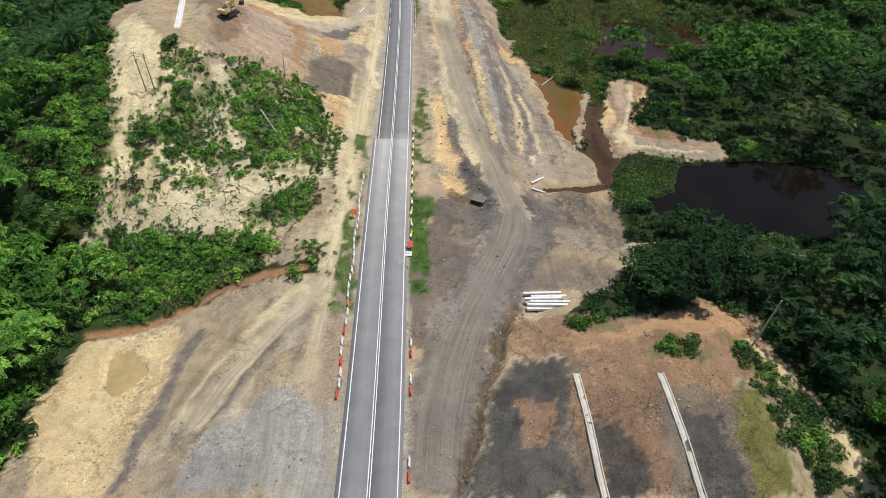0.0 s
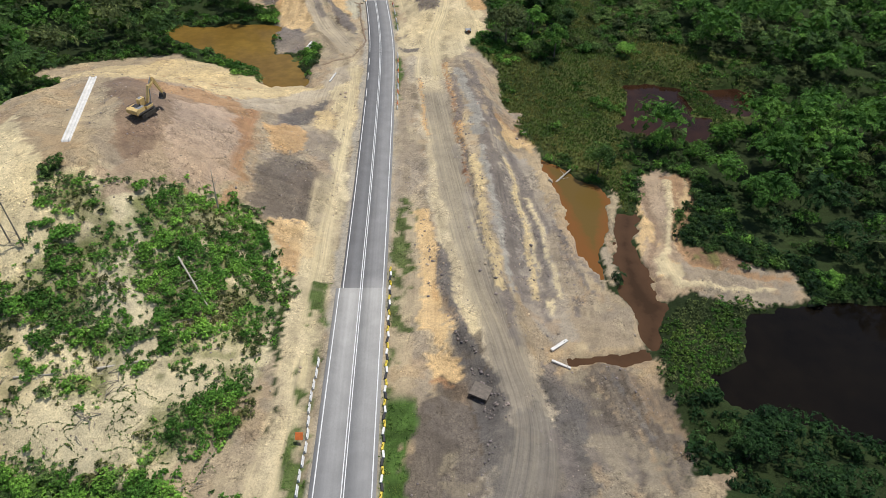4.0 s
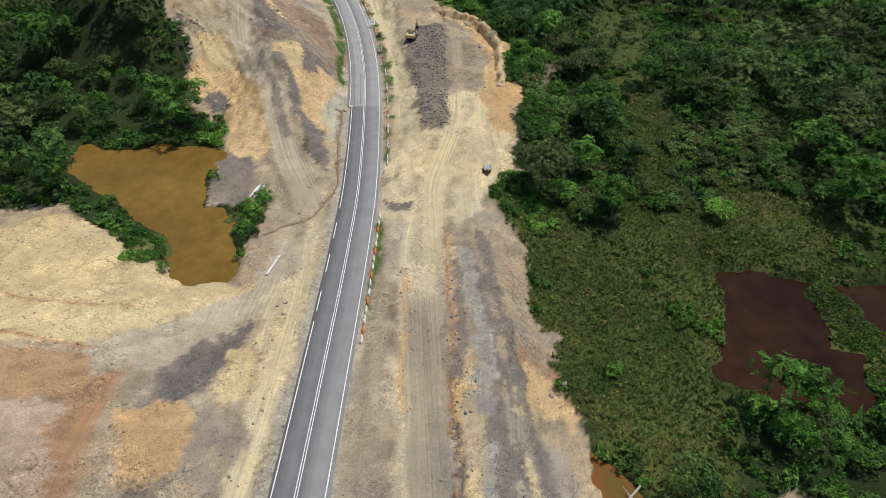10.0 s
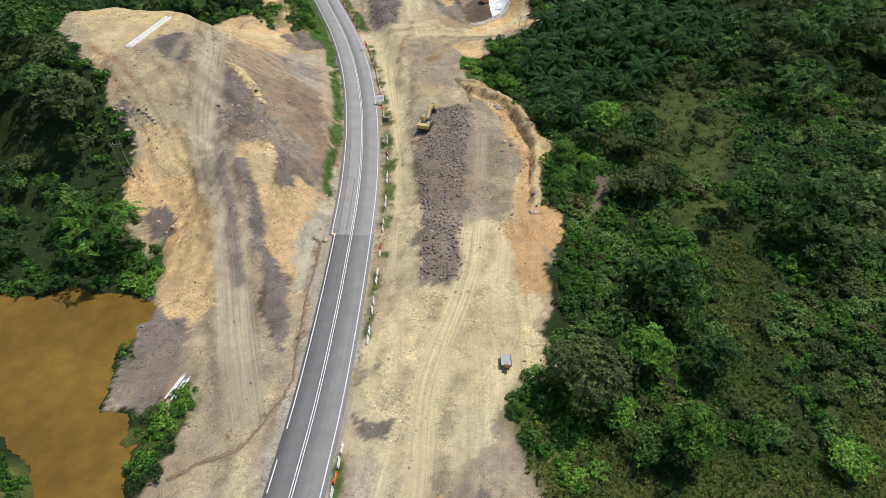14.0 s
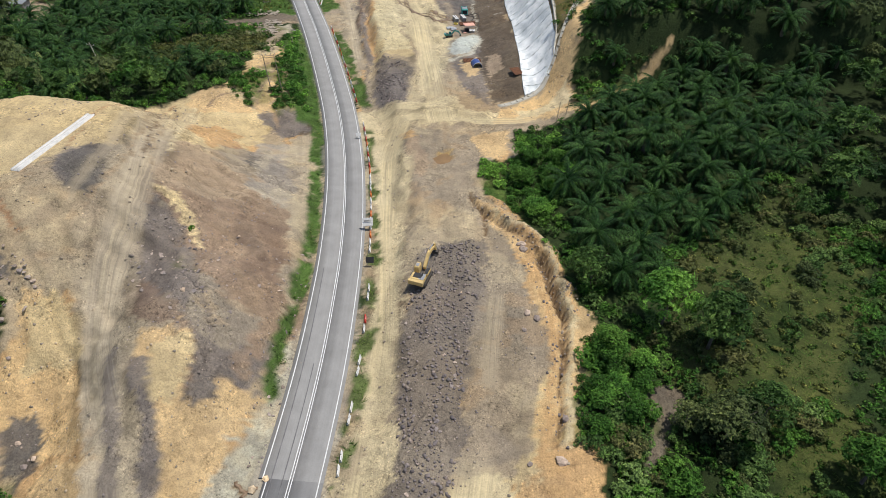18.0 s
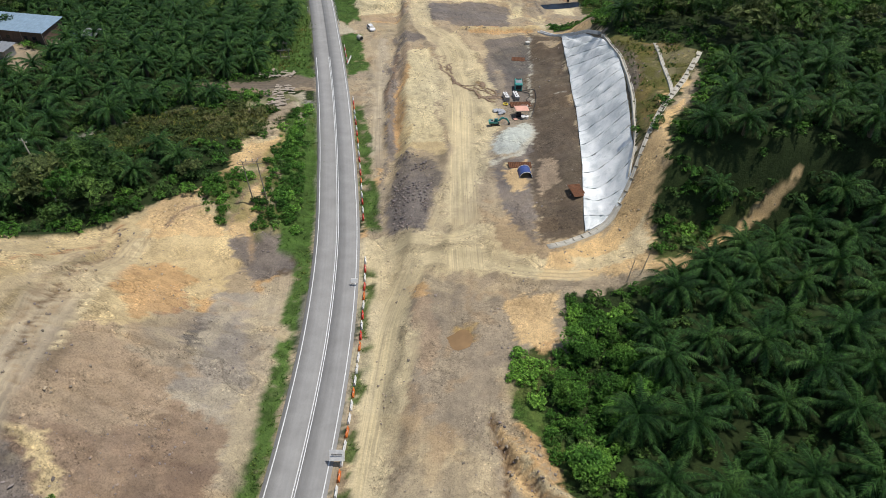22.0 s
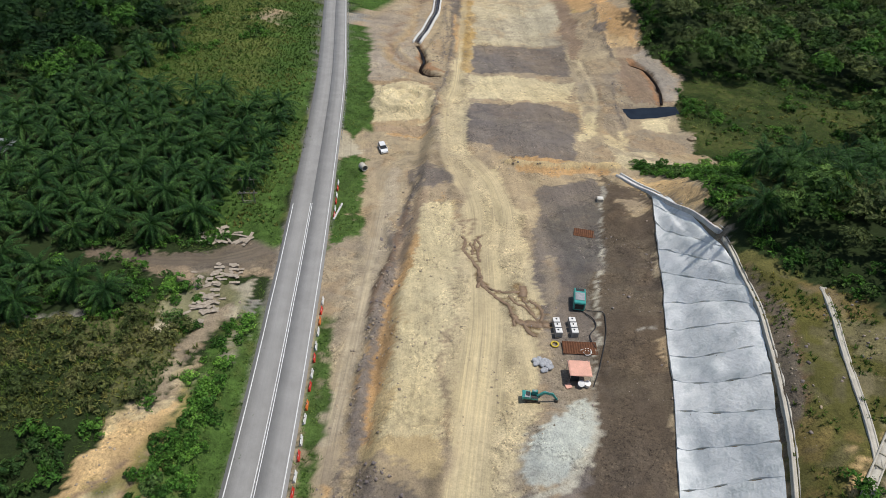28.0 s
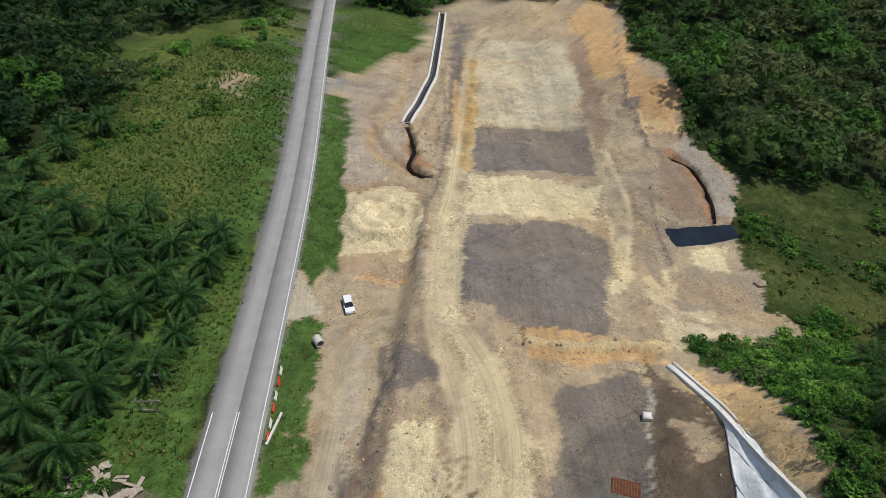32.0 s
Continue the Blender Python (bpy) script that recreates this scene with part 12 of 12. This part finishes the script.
def rock_bed(outline, count, lo, hi, label, seed):
    """Many rocks inside an outline, each an object, under one bed."""
    r = np.random.RandomState(seed)
    xs, ys = [v[0] for v in outline], [v[1] for v in outline]
    cx, cy = sum(xs) / len(xs), sum(ys) / len(ys)
    bed = root("rock_bed", cx, cy, 0, 0, label, "rocks")
    z0, n = ground_at(cx, cy), 0
    while n < count:
        x, y = min(xs) + (max(xs) - min(xs)) * r.rand(), min(ys) + (max(ys) - min(ys)) * r.rand()
        n += 1
        if inside(np.array([x]), np.array([y]), outline)[0] < 0.3:
            continue
        s = lo + (hi - lo) * r.rand() ** 2.2
        ob = new("rock", ROCK_ME[int(r.rand() * 10)])
        ob.parent = bed
        ob.matrix_basis = pose(x - cx, y - cy, ground_at(x, y) - z0 + 0.05, r.normal() * 15, r.normal() * 15, r.rand() * 360) @ Matrix.Diagonal((s, s * (0.7 + 0.4 * r.rand()), s * 0.62, 1))
    return bed


def cy_of(outline):
    return sum(v[1] for v in outline) / len(outline)


for k, o in enumerate(RUBBLE):
    area = abs(sum(a[0] * b[1] - b[0] * a[1] for a, b in zip(o, o[1:] + o[:1]))) / 2
    rock_bed(o, int(min(380, area * (0.75 if cy_of(o) < 300 else 0.4))), 0.2, 0.75 if cy_of(o) < 300 else 0.45, "broken purplish grey rocks spread over the fill", 400 + k)
rock_bed([(-52.2, 252.0), (-46.6, 256.7), (-36.0, 244.7), (-36.0, 238.5), (-45.6, 241.7), (-50.2, 247.2)], 260, 0.2, 0.8, "dark broken rocks on the flank of the spur", 420)
rock_bed([(-50, 256.5), (-46, 258), (-38, 262), (-32, 250), (-30, 237), (-33.5, 233), (-37, 240.5), (-44, 245.5)], 300, 0.18, 0.6, "brown broken rocks down the face of the spur", 425)
rock_bed([(-64, 243), (-60, 243.5), (-57, 240), (-56, 236), (-60, 236), (-63, 238)], 60, 0.3, 1.2, "dark slabs of rock at the rim of the spur", 426)
rock_bed([(-26, 228), (-22, 226), (-25, 246), (-31, 262), (-36, 268), (-34, 256), (-30, 244)], 240, 0.25, 0.7, "pale broken stones along the road bank", 421)
rock_bed([(-118.1, 512.4), (-115.3, 514.1), (-99.3, 477.2), (-87.9, 449.1), (-84.1, 434.4), (-88.1, 434.9), (-95.1, 455.2), (-104.0, 478.8)], 420, 0.25, 0.8, "rusty broken rocks on the bank of the concrete channel", 422)
rock_bed([(-66.4, 510.1), (-60.0, 501.7), (-46.5, 469.9), (-35.9, 444.3), (-37.6, 436.5), (-46.1, 459.1), (-56.4, 477.2)], 420, 0.25, 0.8, "broken rocks down the shoulder of the fill", 423)
rock_bed([(-65.9, 375.5), (-64.7, 378.8), (-55.5, 359.2), (-49.9, 345.3), (-46.7, 337.8), (-48.4, 338.4), (-53.7, 350.0), (-59.6, 363.6)], 200, 0.3, 0.9, "dark broken rocks along the fill's edge", 424)

# ---- dark water standing in the ditches ----
M_DITCH = water_material("ditch_water", (0.02, 0.012, 0.008), (0.012, 0.008, 0.006), 0.06)
for path, half, label in (([(-97.4, 449.2), (-93.1, 444.1), (-90.5, 440.4), (-89.5, 435.5), (-86.4, 433.7), (-83.2, 432.8)], 0.42, "black water in a narrow dug ditch"), ([(-42.4, 464.9), (-37.8, 463.3), (-34.9, 458.9), (-32.5, 453.7), (-30.8, 446.2)], 0.3, "dark rust-brown water in a narrow rill")):
    q = smooth_path(path, 0.8)
    tagged(link("ditch_water", *draped(q, -half, half, 0.28, 0.3), M_DITCH), label, "water", kind="structure")

# ---- wet seeps that branch over the dusty fill ----
M_SEEP = plain("wet_mud", (0.225, 0.15, 0.09), 0.6, 0, 0.25, 1.5)
wob = np.random.RandomState(31)
for kind, width, lift, path in LINES:
    if kind == "wet" and len(path) > 1:
        q = smooth_path(path, 0.3) if len(path) > 2 else resample(np.array(path, float), 0.3)
        q = np.asarray(q, float)
        if len(q) < 4:
            continue
        q[1:-1] += wob.normal(size=(len(q) - 2, 2)) * 0.09
        half = 0.06 + 0.4 * width
        link("wet_seep", *draped(q, -half, half, 0.045, 0.004), M_SEEP, ground)
